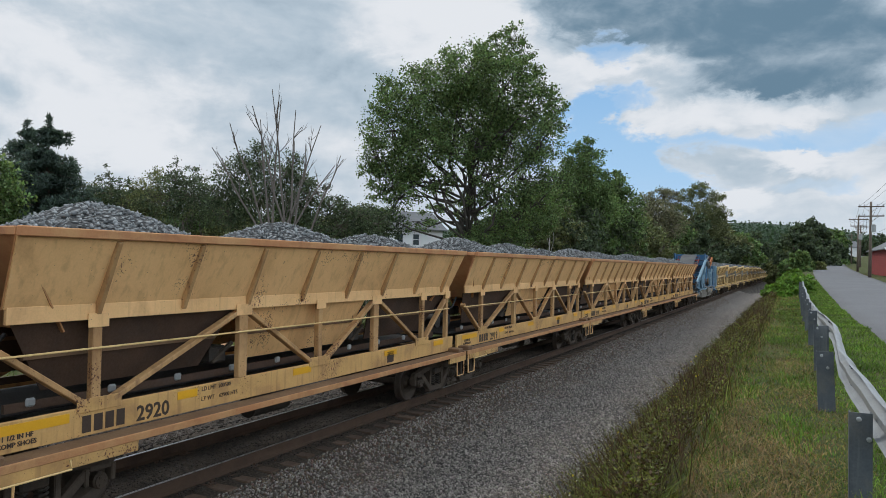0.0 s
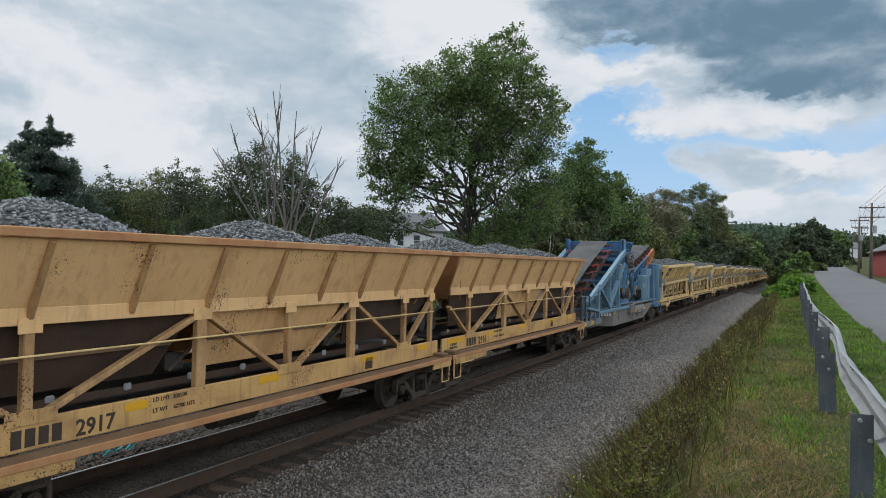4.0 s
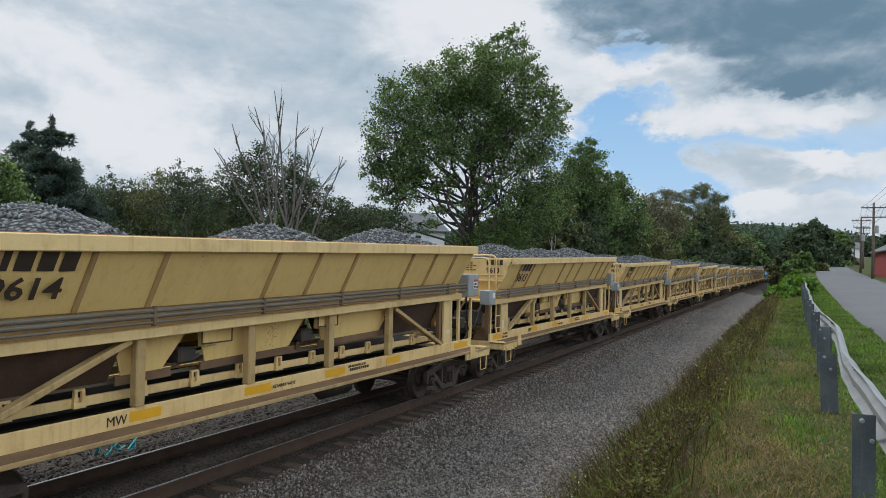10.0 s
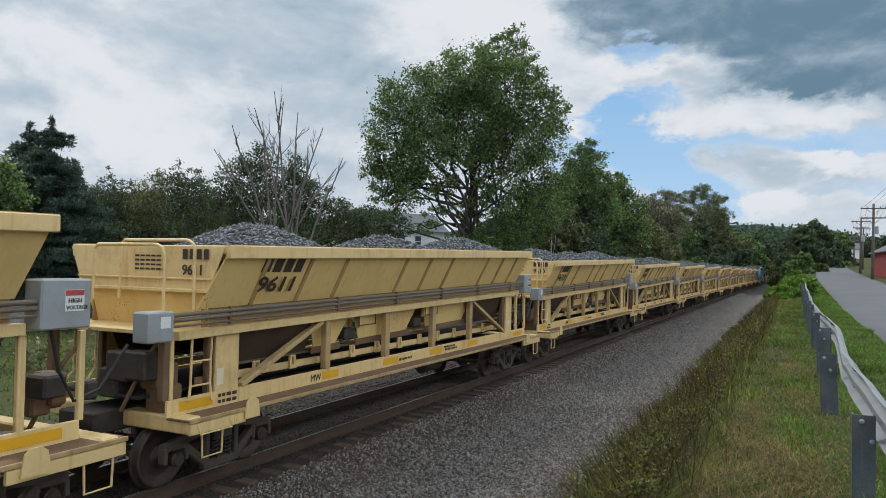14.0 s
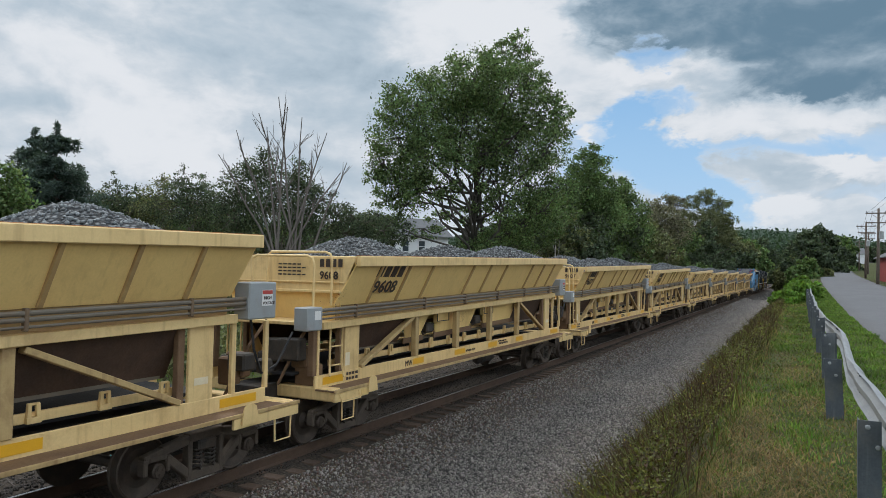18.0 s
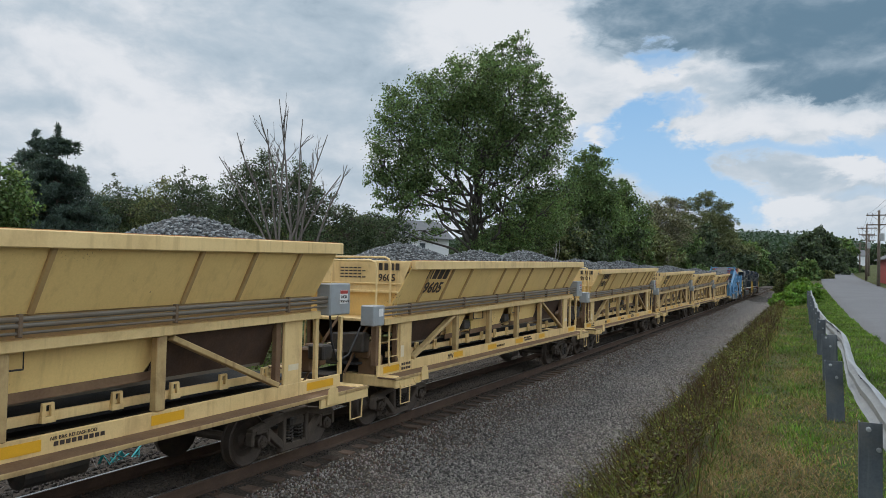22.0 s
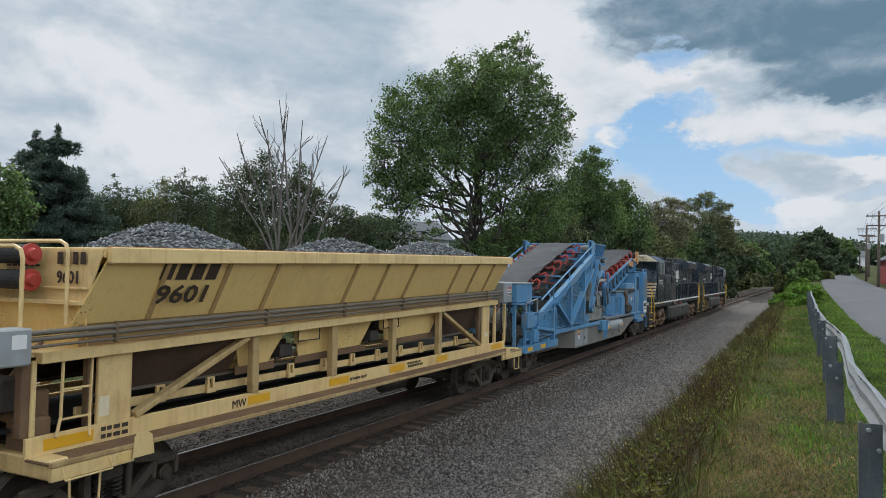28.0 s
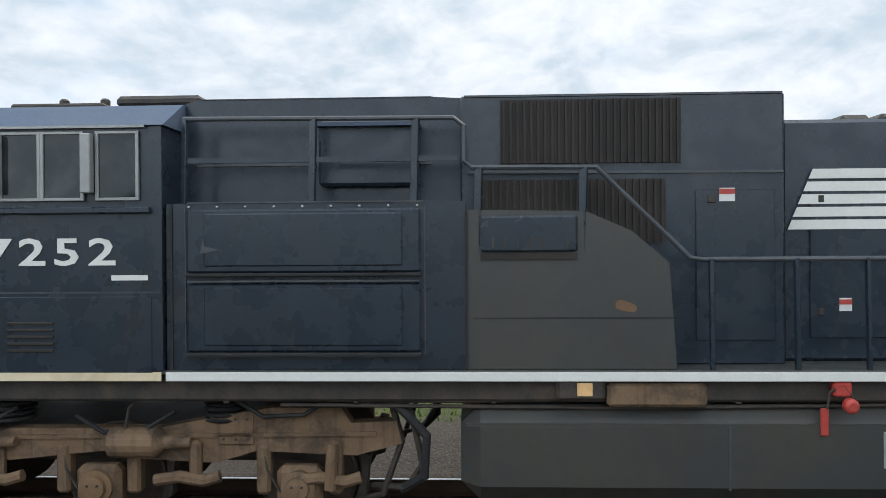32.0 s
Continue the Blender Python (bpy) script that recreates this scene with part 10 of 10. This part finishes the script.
        face = side_face(1.562, 24.38, 2.765) if s > 0 else Matrix.Translation((-1.562, 25.62, 2.765)) @ Matrix.Rotation(radians(-90), 4, "Z") @ Matrix.Rotation(radians(90), 4, "X")
        lettering("running_number", number, 0.36, LETTER_WHITE, cab, face, bold=0.018, width=1.26, spacing=1.22)
        part("model_mark", one("box", (s * 1.562, 25.78, 2.64), (0.004, 0.36, 0.05)), LETTER_WHITE, cab)
        part("sill_stripe", one("box", (s * 1.553, 24.5, 1.70), (0.016, 3.2, 0.085), bevel=0.004), LETTER_CREAM, car, "worn cream sill stripe")
        part("sill_stripe", one("box", (s * 1.553, 34.35, 1.70), (0.016, 16.4, 0.085), bevel=0.004), LETTER_WHITE, car, "white sill stripe")
        # electrical cabinet
        cabn = part("equipment_cabinet", one("side", [(26.14, 1.76), (28.96, 1.76), (28.96, 3.34), (26.14, 3.34)], s * 0.9, s * 1.50), K, car)
        for z0, z1 in ((2.68, 3.28), (1.93, 2.58)):
            part("cabinet_door", one("box", (s * 1.515, 27.45, (z0 + z1) / 2), (0.06, 2.12, z1 - z0), bevel=0.018), K, cabn)
            part("door_field", one("box", (s * 1.545, 27.45, (z0 + z1) / 2 + 0.01), (0.03, 1.80, z1 - z0 - 0.10), bevel=0.012), K, cabn)
            part("door_sill", one("box", (s * 1.535, 27.45, z0 - 0.02), (0.08, 2.14, 0.03), bevel=0.005), BLACK_RUBBER, cabn)
        for kk in range(9):
            part("bolt", one("lathe", (s * 1.50, 26.4 + kk * 0.26, 3.305), (s, 0, 0), [(0, 0.014), (0.012, 0.012), (0.016, 0.004)], 6), BRIGHT_STEEL, cabn)
        part("scuff", one("side", [(26.52, 2.86), (26.70, 2.90), (26.56, 2.93), (26.55, 3.02)], s * 1.561, s * 1.564), LOCO_EDGE, cabn, "pale scuff in the paint")
        part("upper_box", one("box", (s * 1.1, 28.0, 3.85), (0.18, 0.95, 0.66), bevel=0.03), K, car)
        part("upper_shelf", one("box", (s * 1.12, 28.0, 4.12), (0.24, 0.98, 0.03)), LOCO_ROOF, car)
        # thin pale strips paint the highlights along seams, ledges and top edges
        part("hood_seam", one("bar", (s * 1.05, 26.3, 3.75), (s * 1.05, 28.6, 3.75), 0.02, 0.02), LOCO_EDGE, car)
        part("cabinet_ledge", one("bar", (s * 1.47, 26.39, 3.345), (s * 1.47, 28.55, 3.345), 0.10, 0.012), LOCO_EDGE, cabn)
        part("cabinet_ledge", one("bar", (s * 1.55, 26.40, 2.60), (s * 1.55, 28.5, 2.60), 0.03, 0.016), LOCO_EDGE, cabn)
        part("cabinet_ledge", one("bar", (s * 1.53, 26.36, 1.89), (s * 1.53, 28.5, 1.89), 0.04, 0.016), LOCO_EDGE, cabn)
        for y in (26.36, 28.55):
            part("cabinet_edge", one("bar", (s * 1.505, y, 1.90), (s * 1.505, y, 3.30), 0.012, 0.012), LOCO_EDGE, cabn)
        part("cabinet_gap", one("box", (s * 1.49, 26.20, 2.55), (0.05, 0.03, 1.58)), BLACK_RUBBER, cabn)
        part("cabinet_gap", one("box", (s * 1.485, 28.965, 2.5), (0.05, 0.025, 1.5)), BLACK_RUBBER, cabn)
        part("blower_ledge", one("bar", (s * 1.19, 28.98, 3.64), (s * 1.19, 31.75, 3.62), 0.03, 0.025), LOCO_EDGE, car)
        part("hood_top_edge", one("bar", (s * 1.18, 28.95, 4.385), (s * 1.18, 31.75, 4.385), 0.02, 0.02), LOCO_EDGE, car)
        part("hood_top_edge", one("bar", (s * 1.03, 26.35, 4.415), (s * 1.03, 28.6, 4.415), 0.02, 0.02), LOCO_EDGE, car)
        part("rust_bloom", one("side", capsule((30.30, 2.36), 0.05, (30.40, 2.33), 0.04, 6), s * 1.491, s * 1.494), DECK_RUST, car, "small bloom of rust")
        part("panel_seam", one("box", (s * 1.492, 29.9, 2.24), (0.006, 1.75, 0.012)), BLACK_RUBBER, car)
        part("cab_seam", one("box", (s * 1.556, 25.05, 2.50), (0.008, 2.1, 0.014)), LOCO_EDGE, cab)
        slope = part("slanted_panel", one("side", [(28.97, 1.76), (30.78, 1.76), (30.72, 2.75), (30.4, 3.05), (30.0, 3.24), (28.97, 3.26)], s * 1.03, s * 1.49), LOCO_GRIME, car, "dusty slanted side panel")
        part("filter_box", one("box", (s * 1.50, 29.51, 3.03), (0.06, 0.84, 0.34), bevel=0.02), K, slope)
        part("dark_slot", one("box", (s * 1.495, 29.51, 2.82), (0.03, 0.84, 0.06)), MESH_DARK, slope)
        for kk in range(7):
            part("filter_slot", one("box", (s * 1.534, 29.2 + kk * 0.105, 2.95), (0.008, 0.018, 0.10)), STEEL_DARK, slope)
        # radiator grilles of the blower section
        for a, b, z0, z1, x in ((29.28, 30.90, 3.72, 4.34, 1.19), (29.12, 30.76, 2.95, 3.56, 1.19)):
            gr = part("grille", one("box", (s * x, (a + b) / 2, (z0 + z1) / 2), (0.02, b - a, z1 - z0)), MESH_DARK, car, "dark vertical grille")
            for kk in range(26):
                yy = a + (b - a) * (kk + 0.5) / 26
                part("grille_slat", one("box", (s * (x + 0.018), yy, (z0 + z1) / 2), (0.03, 0.022, z1 - z0)), MESH_DARK, gr)
        # hood doors
        for kk in range(11):
            a = 31.0 + kk * 1.0
            if a < 41.2:
                dd = part("hood_door", one("box", (s * (1.19 if kk == 0 else 1.022), a + (0.35 if kk == 0 else 0.55), 2.72), (0.02, 0.66 if kk == 0 else 0.92, 1.46), bevel=0.006), K, car)
                part("door_latch", one("box", (s * (1.205 if kk == 0 else 1.036), a + (0.15 if kk == 0 else 0.2), 3.36), (0.02, 0.07, 0.08), bevel=0.01), STEEL_DARK, dd)
                part("door_latch", one("box", (s * (1.205 if kk == 0 else 1.036), a + (0.15 if kk == 0 else 0.2), 2.25), (0.02, 0.07, 0.08), bevel=0.01), STEEL_DARK, dd)
                if kk in (0, 1, 3, 5, 6):
                    part("safety_label", one("box", (s * (1.204 if kk == 0 else 1.036), a + (0.28 if kk == 0 else 0.45), 3.40 if kk == 0 else 2.32), (0.004, 0.13, 0.13)), WHITE_LABEL, dd)
                    part("label_band", one("box", (s * (1.207 if kk == 0 else 1.039), a + (0.28 if kk == 0 else 0.45), 3.43 if kk == 0 else 2.345), (0.004, 0.13, 0.05)), RED_PAINT, dd)
        for kk in range(5):
            part("white_window", one("box", (s * 1.037, 37.2 + kk * 0.32, 3.05), (0.006, 0.20, 0.16)), LETTER_WHITE, car)
        # handrails along the walkway
        rail = [(26.33, 4.15), (28.85, 4.13), (28.95, 4.05), (28.95, 3.72), (29.02, 3.66), (30.1, 3.65), (30.9, 2.80), (31.0, 2.78), (42.2, 2.78)]
        part("handrail", one("tube", [(s * 1.47, y, z) for y, z in rail], 0.024, 8), LOCO_EDGE, car)
        part("handrail", one("bar", (s * 1.46, 26.33, 3.75), (s * 1.46, 28.9, 3.75), 0.03, 0.05), K, car)
        for yy, za, zb in ((26.33, 3.34, 4.15), (27.52, 3.34, 4.15), (28.45, 3.34, 4.14), (29.06, 2.85, 3.66), (29.97, 2.85, 3.65)):
            part("stanchion", one("bar", (s * 1.46, yy, za), (s * 1.47, yy + 0.02, zb), 0.04, 0.07, bevel=0.006), K, car)
        for kk in range(16):
            yy = 31.07 + kk * 0.68
            part("stanchion", one("bar", (s * 1.50, yy, 1.66), (s * 1.47, yy, 2.79), 0.035, 0.06, bevel=0.006), K, car)
        # fuel tank
        tank = part("fuel_tank", one("box", (s * 0.76, 33.0, 0.94), (1.5, 8.2, 0.92), bevel=0.18), LOCO_GRIME, car, "dusty black fuel tank")
        part("tank_seam", one("bar", (s * 1.50, 28.95, 1.24), (s * 1.50, 37.05, 1.24), 0.02, 0.03), LOCO_GRIME, tank)
        part("tank_box", one("box", (s * 1.35, 30.6, 1.52), (0.35, 0.85, 0.22), bevel=0.03), LOCO_TRUCK, car)
        part("tank_box_end", one("box", (s * 1.36, 29.95, 1.58), (0.36, 0.42, 0.22), bevel=0.03), STEEL_DARK, car)
        part("safety_label", one("box", (s * 1.545, 29.98, 1.58), (0.006, 0.13, 0.12)), OCHRE, car)
        ex = part("fuel_cutoff", one("box", (s * 1.50, 32.15, 1.58), (0.10, 0.18, 0.14), bevel=0.02), RED_PAINT, car, "red emergency cutoff")
        part("cutoff_knob", one("lathe", (s * 1.55, 32.2, 1.44), (s, 0, 0), [(0, 0.07), (0.06, 0.07), (0.08, 0.04)], 14), RED_PAINT, ex)
        part("cutoff_tag", one("box", (s * 1.52, 31.98, 1.28), (0.02, 0.08, 0.26), bevel=0.01), RED_PAINT, ex)
        part("cutoff_cable", one("tube", [(s * 1.53, 32.0, 1.40), (s * 1.54, 32.02, 1.56), (s * 1.54, 32.15, 1.62), (s * 1.54, 32.25, 1.5)], 0.012, 6), STEEL_DARK, ex)
        part("air_line", one("tube", [(s * 1.2, 26.2, 1.50), (s * 1.25, 28.1, 1.50), (s * 1.28, 28.4, 1.30), (s * 1.28, 28.5, 0.8), (s * 1.2, 28.35, 0.55), (s * 1.0, 28.0, 0.5)], 0.035, 8), STEEL_DARK, car)
        part("air_line", one("tube", [(s * 1.3, 28.3, 1.40), (s * 1.35, 28.8, 1.56), (s * 1.35, 29.8, 1.52)], 0.03, 8), STEEL_DARK, car)
        for z, y0p, y1p, r in ((1.47, 26.3, 31.4, 0.028), (1.40, 27.2, 33.6, 0.02), (1.52, 31.0, 40.5, 0.022)):
            part("frame_pipe", one("tube", [(s * 1.38, y0p, z), (s * 1.40, (y0p + y1p) / 2, z - 0.02), (s * 1.38, y1p, z + 0.02)], r, 7), STEEL_DARK, car)
        for yy in (26.7, 27.9, 29.2, 31.3, 33.2, 35.0):
            part("pipe_clip", one("box", (s * 1.39, yy, 1.50), (0.07, 0.05, 0.16), bevel=0.008), STEEL_DARK, car)
        part("traction_cable", one("tube", [(s * 1.25, 27.7, 1.50), (s * 1.34, 28.25, 1.42), (s * 1.36, 28.55, 1.10), (s * 1.32, 28.52, 0.70), (s * 1.15, 28.3, 0.52)], 0.05, 8), BLACK_RUBBER, car)
        part("tank_seam", one("box", (s * 1.512, 31.2, 0.94), (0.008, 0.02, 0.60)), LOCO_EDGE, tank)
        part("tank_seam", one("box", (s * 1.512, 34.6, 0.94), (0.008, 0.02, 0.60)), LOCO_EDGE, tank)
        part("fuel_gauge", one("box", (s * 1.515, 32.6, 1.02), (0.02, 0.10, 0.34), bevel=0.01), BOX_GREY, tank)
        part("filler_cap", one("lathe", (s * 1.50, 33.3, 1.12), (s, 0, 0.4), [(0, 0.08), (0.06, 0.08), (0.08, 0.05)], 12), STEEL_DARK, tank)
        # steps at both ends
        for base, sg in ((21.85, 1), (42.95, -1)):
            well = part("step_well", one("box", (s * 1.2, base + sg * 0.45, 1.05), (0.5, 0.9, 1.3), bevel=0.02), STEEL_DARK, car)
            for kk in range(4):
                st = part("step_tread", one("box", (s * 1.48, base + sg * 0.30, 0.50 + kk * 0.36), (0.12, 0.62, 0.03), bevel=0.004), YELLOW_RAIL, well, "yellow-edged step")
            part("yellow_grab", one("tube", [(s * 1.20, base - sg * 0.05, 2.68), (s * 1.45, base + sg * 0.02, 2.66), (s * 1.54, base + sg * 0.08, 2.45), (s * 1.54, base + sg * 0.18, 1.25)], 0.019, 8), YELLOW_RAIL, well, "yellow grab rail")
            part("yellow_grab", one("tube", [(s * 1.46, base + sg * 0.45, 2.52), (s * 1.52, base + sg * 0.62, 2.1), (s * 1.56, base + sg * 0.85, 1.70), (s * 1.56, base + sg * 0.88, 0.75)], 0.019, 8), YELLOW_RAIL, well, "yellow grab rail")
            part("ditch_light", one("lathe", (s * 0.9, base - sg * 0.1, 1.98), (0, -sg, 0), [(0, 0.06), (0.04, 0.11), (0.14, 0.11), (0.16, 0.09)], 14), STEEL_DARK, car)
            part("end_rail", one("tube", [(s * 0.35, base - sg * 0.05, 1.76), (s * 0.35, base - sg * 0.05, 2.7), (s * 1.2, base - sg * 0.05, 2.68), (s * 1.2, base - sg * 0.05, 1.76)], 0.022, 7), K, car)
        logo(car, s, 31.85)
    # hoods
    part("hood_front", one("side", [(26.10, 1.76), (28.92, 1.76), (28.92, 4.40), (28.6, 4.42), (26.3, 4.42), (26.10, 4.36)], -1.04, 1.04), K, car)
    part("blower_hood", one("box", (0, 30.34, 3.07), (2.36, 2.86, 2.64), bevel=0.02), K, car)
    part("long_hood", one("box", (0, 36.9, 2.95), (2.02, 10.2, 2.40), bevel=0.04), K, car)
    flare = Mesh()
    pr = [(-1.0, 3.55), (-1.50, 3.85), (-1.50, 4.25), (-1.25, 4.42), (1.25, 4.42), (1.50, 4.25), (1.50, 3.85), (1.0, 3.55)]
    kf = len(pr)
    flare.v += [(x, 36.4, z) for x, z in pr] + [(x, 41.4, z) for x, z in pr]
    flare.f += [(i, (i + 1) % kf, kf + (i + 1) % kf, kf + i) for i in range(kf)] + [tuple(range(kf))[::-1], tuple(range(kf, 2 * kf))]
    part("radiator_flare", flare, K, car)
    for s in (1, -1):
        part("radiator_screen", one("box", (s * 1.505, 38.9, 4.05), (0.012, 4.7, 0.30)), MESH_DARK, car)
        part("bright_edge", one("bar", (s * 1.36, 36.5, 4.35), (s * 1.36, 41.3, 4.35), 0.06, 0.02), BOX_GREY, car)
    for kk in range(3):
        part("radiator_fan", one("lathe", (0, 37.4 + kk * 1.5, 4.42), (0, 0, 1), [(0, 0.62), (0.12, 0.62), (0.14, 0.5)], 20), STEEL_DARK, car)
    part("exhaust_box", one("box", (0.1, 33.6, 4.22), (0.7, 0.9, 0.16), bevel=0.05), STEEL_DARK, car)
    part("horn", one("box", (0.2, 32.9, 4.22), (0.5, 0.35, 0.14), bevel=0.05), STEEL_DARK, car)
    for y, x in ((24.2, 0.2), (24.55, 0.45), (25.0, 0.45)):
        part("roof_antenna", one("lathe", (x, y, 4.43), (0, 0, 1), [(0, 0.05), (0.12, 0.05), (0.14, 0.03)], 10), STEEL_DARK, car)
    ac = part("air_conditioner", one("box", (0.1, 25.75, 4.47), (1.4, 0.95, 0.12), bevel=0.04), STEEL_DARK, car)
    part("roof_platform", one("box", (0.1, 24.6, 4.45), (1.2, 1.0, 0.06), bevel=0.02), STEEL_DARK, car)
    for y, s in ((21.7, -1), (43.1, 1)):
        pilot = part("pilot", one("box", (0, y - s * 0.1, 0.95), (2.7, 0.10, 1.3), bevel=0.03), STEEL_DARK, car)
        part("anticlimber", one("box", (0, y + s * 0.12, 1.68), (1.9, 0.30, 0.16), bevel=0.03), STEEL_DARK, car)
        part("end_stripe", one("box", (0.95, y + s * 0.06, 1.70), (1.0, 0.012, 0.10)), LETTER_WHITE, car)
        part("plow", one("quad", [(-1.3, y + s * 0.05, 0.75), (1.3, y + s * 0.05, 0.75), (1.2, y + s * 0.35, 0.15), (-1.2, y + s * 0.35, 0.15)], 0.04), STEEL_DARK, car)
        coupler(car, y + s * 0.75, s)
    # even out the body's divisions along its length
    drawn = [21, 22.9, 24.10, 25.86, 26.39, 28.51, 28.95, 30.9, 31.8, 33, 43]
    built = [21, 22.85, 23.92, 25.72, 26.17, 28.39, 28.80, 30.90, 31.93, 33.05, 43]
    for ob in car.children_recursive:
        for v in ob.data.vertices:
            v.co.y = float(np.interp(v.co.y, drawn, built))
    loco_truck(car, 25.12)
    t2 = loco_truck(car, 39.5)
    t2.rotation_euler = (0, 0, math.pi)
    return car


# ---- make up the train ----
def centre(car, mid):
    """Move the parts so that the car's own origin lies at its middle."""
    for ch in car.children:
        ch.location.y -= mid


first = old_hopper()
centre(first, -5.6)
olds = [first] + [copy_thing(first, Matrix()) for _ in range(5)]
for i, car in enumerate(olds):
    TRAIN.append((car, -250.7 - 11.95 * i - 5.6))
    ob = lettering("running_number", str(2916 + i), 0.27, LETTER_DARK, car, side_face(1.268, -9.4 + 5.6, 1.10))
first = pale_hopper()
centre(first, -6.85)
PULLEY_CARS = (0, 13)
pales = [first] + [copy_thing(first, Matrix()) for _ in range(14)]
for i, car in enumerate(pales):
    TRAIN.append((car, -15.55 * i - 6.85))
    before = set(car.children)
    number_pale(car, str(9601 + i), i < 14)
    if i == 14:
        open_end(car)
    if i in PULLEY_CARS:     # two belt pulleys on the end wall
        for z in (3.30, 3.0):
            pul = part("belt_pulley", one("lathe", (-1.2, -12.80, z), (1, 0, 0), [(0, 0.115), (1.85, 0.115)], 18), BLACK_RUBBER, car)
            part("red_flange", one("lathe", (0.65, -12.80, z), (1, 0, 0), [(0, 0.13), (0.03, 0.13), (0.03, 0.08), (0.09, 0.06)], 14), RED_PAINT, pul, "red pulley flange")
    for ch in car.children:
        if ch not in before:
            ch.location.y += 6.85
for q, args in ((-250.45, ("weathered blue conveyor unloading car with grey girder", BLUE, GRATE_BLUE, False)), (2.05, ("light blue conveyor unloading car with red idlers", LIGHT_BLUE, GRATE_LIGHT, True))):
    car = conveyor_car(*args)
    centre(car, 9.4)
    TRAIN.append((car, q + 9.4))
car = locomotive("7252", "black diesel locomotive with cream-striped nose, cab leading")
centre(car, LOCO_MID)
TRAIN.append((car, LOCO_MID))
car2 = copy_thing(car, Matrix())
tagged(car2, "black diesel locomotive running hood first behind another")
for ch in car2.children_recursive:
    if ch.name.startswith("running_number") or ch.name.startswith("board_number"):
        bpy.data.objects.remove(ch)
TRAIN.append((car2, LOCO_MID + 23.6))
TURNED = {car2}


# ---- fine ground cover and the pieces of the track, last ----
make_litter()
make_grass()
make_thatch()
make_weeds()
make_ballast()
make_track()


# ---- what moves ----
DRIFT_T = (0, 7, 8, 10, 12, 13, 14, 16, 17, 18, 19, 20, 21, 22, 23, 25, 28, 32)
DRIFT = (0, 0, -0.09, -0.36, -0.82, -0.94, -1.07, -1.18, -1.14, -0.94, -0.66, -0.54, -0.50, -0.48, -0.34, -0.16, -0.02, 0)


def train_at(t):
    """Where the coupling of the last hopper car stands along the track: the train gathers speed slowly."""
    u = (t - 16) / 16
    late = max(0.0, t - 30)
    drift = sum(float(np.interp(t + k * 0.3, DRIFT_T, DRIFT)) for k in range(-3, 4)) / 7
    return drift + 0.105 * late ** 2 - 0.066 * late + 155.272 - 174.249 * u - 12.906 * u ** 2 + 2.203 * u ** 3 + 0.117 * u ** 4


def rolling_rows(radius):
    """Times and angles of a rolling wheel, in steps of about 78 degrees."""
    step = radians(78)
    ts = np.linspace(0, 32, 3201)
    angle = np.array([(train_at(0) - train_at(t)) / radius for t in ts])
    marks = np.arange(0, angle[-1], step)
    return [(float(np.interp(a, angle, ts)), math.degrees(a)) for a in marks] + [(32.0, math.degrees(angle[-1]))]


def motions():
    rolls = {0.43: rolling_rows(0.43), 0.53: rolling_rows(0.53)}
    for car, q in TRAIN:
        walk(car, [(t, pose(0, q + train_at(t), 0, 0, 0, 180 if car in TURNED else 0)) for t in (*range(0, 31), 30.5, 31, 31.5, 32)])
        for w in car.children_recursive:
            if w.name.startswith("wheelset"):
                x, y, z = w.location
                way = (-1 if car in TURNED else 1) * (-1 if abs(w.parent.rotation_euler[2]) > 1 else 1)
                walk(w, [(t, pose(x, y, z, way * a, 0, 0)) for t, a in rolls[min(rolls, key=lambda r: abs(r - z))]])
    walk(sky_dome, [(0, pose(*EYE, 0, 0, 0)), (32, pose(*EYE, 0, 0, -4.6))])


motions()
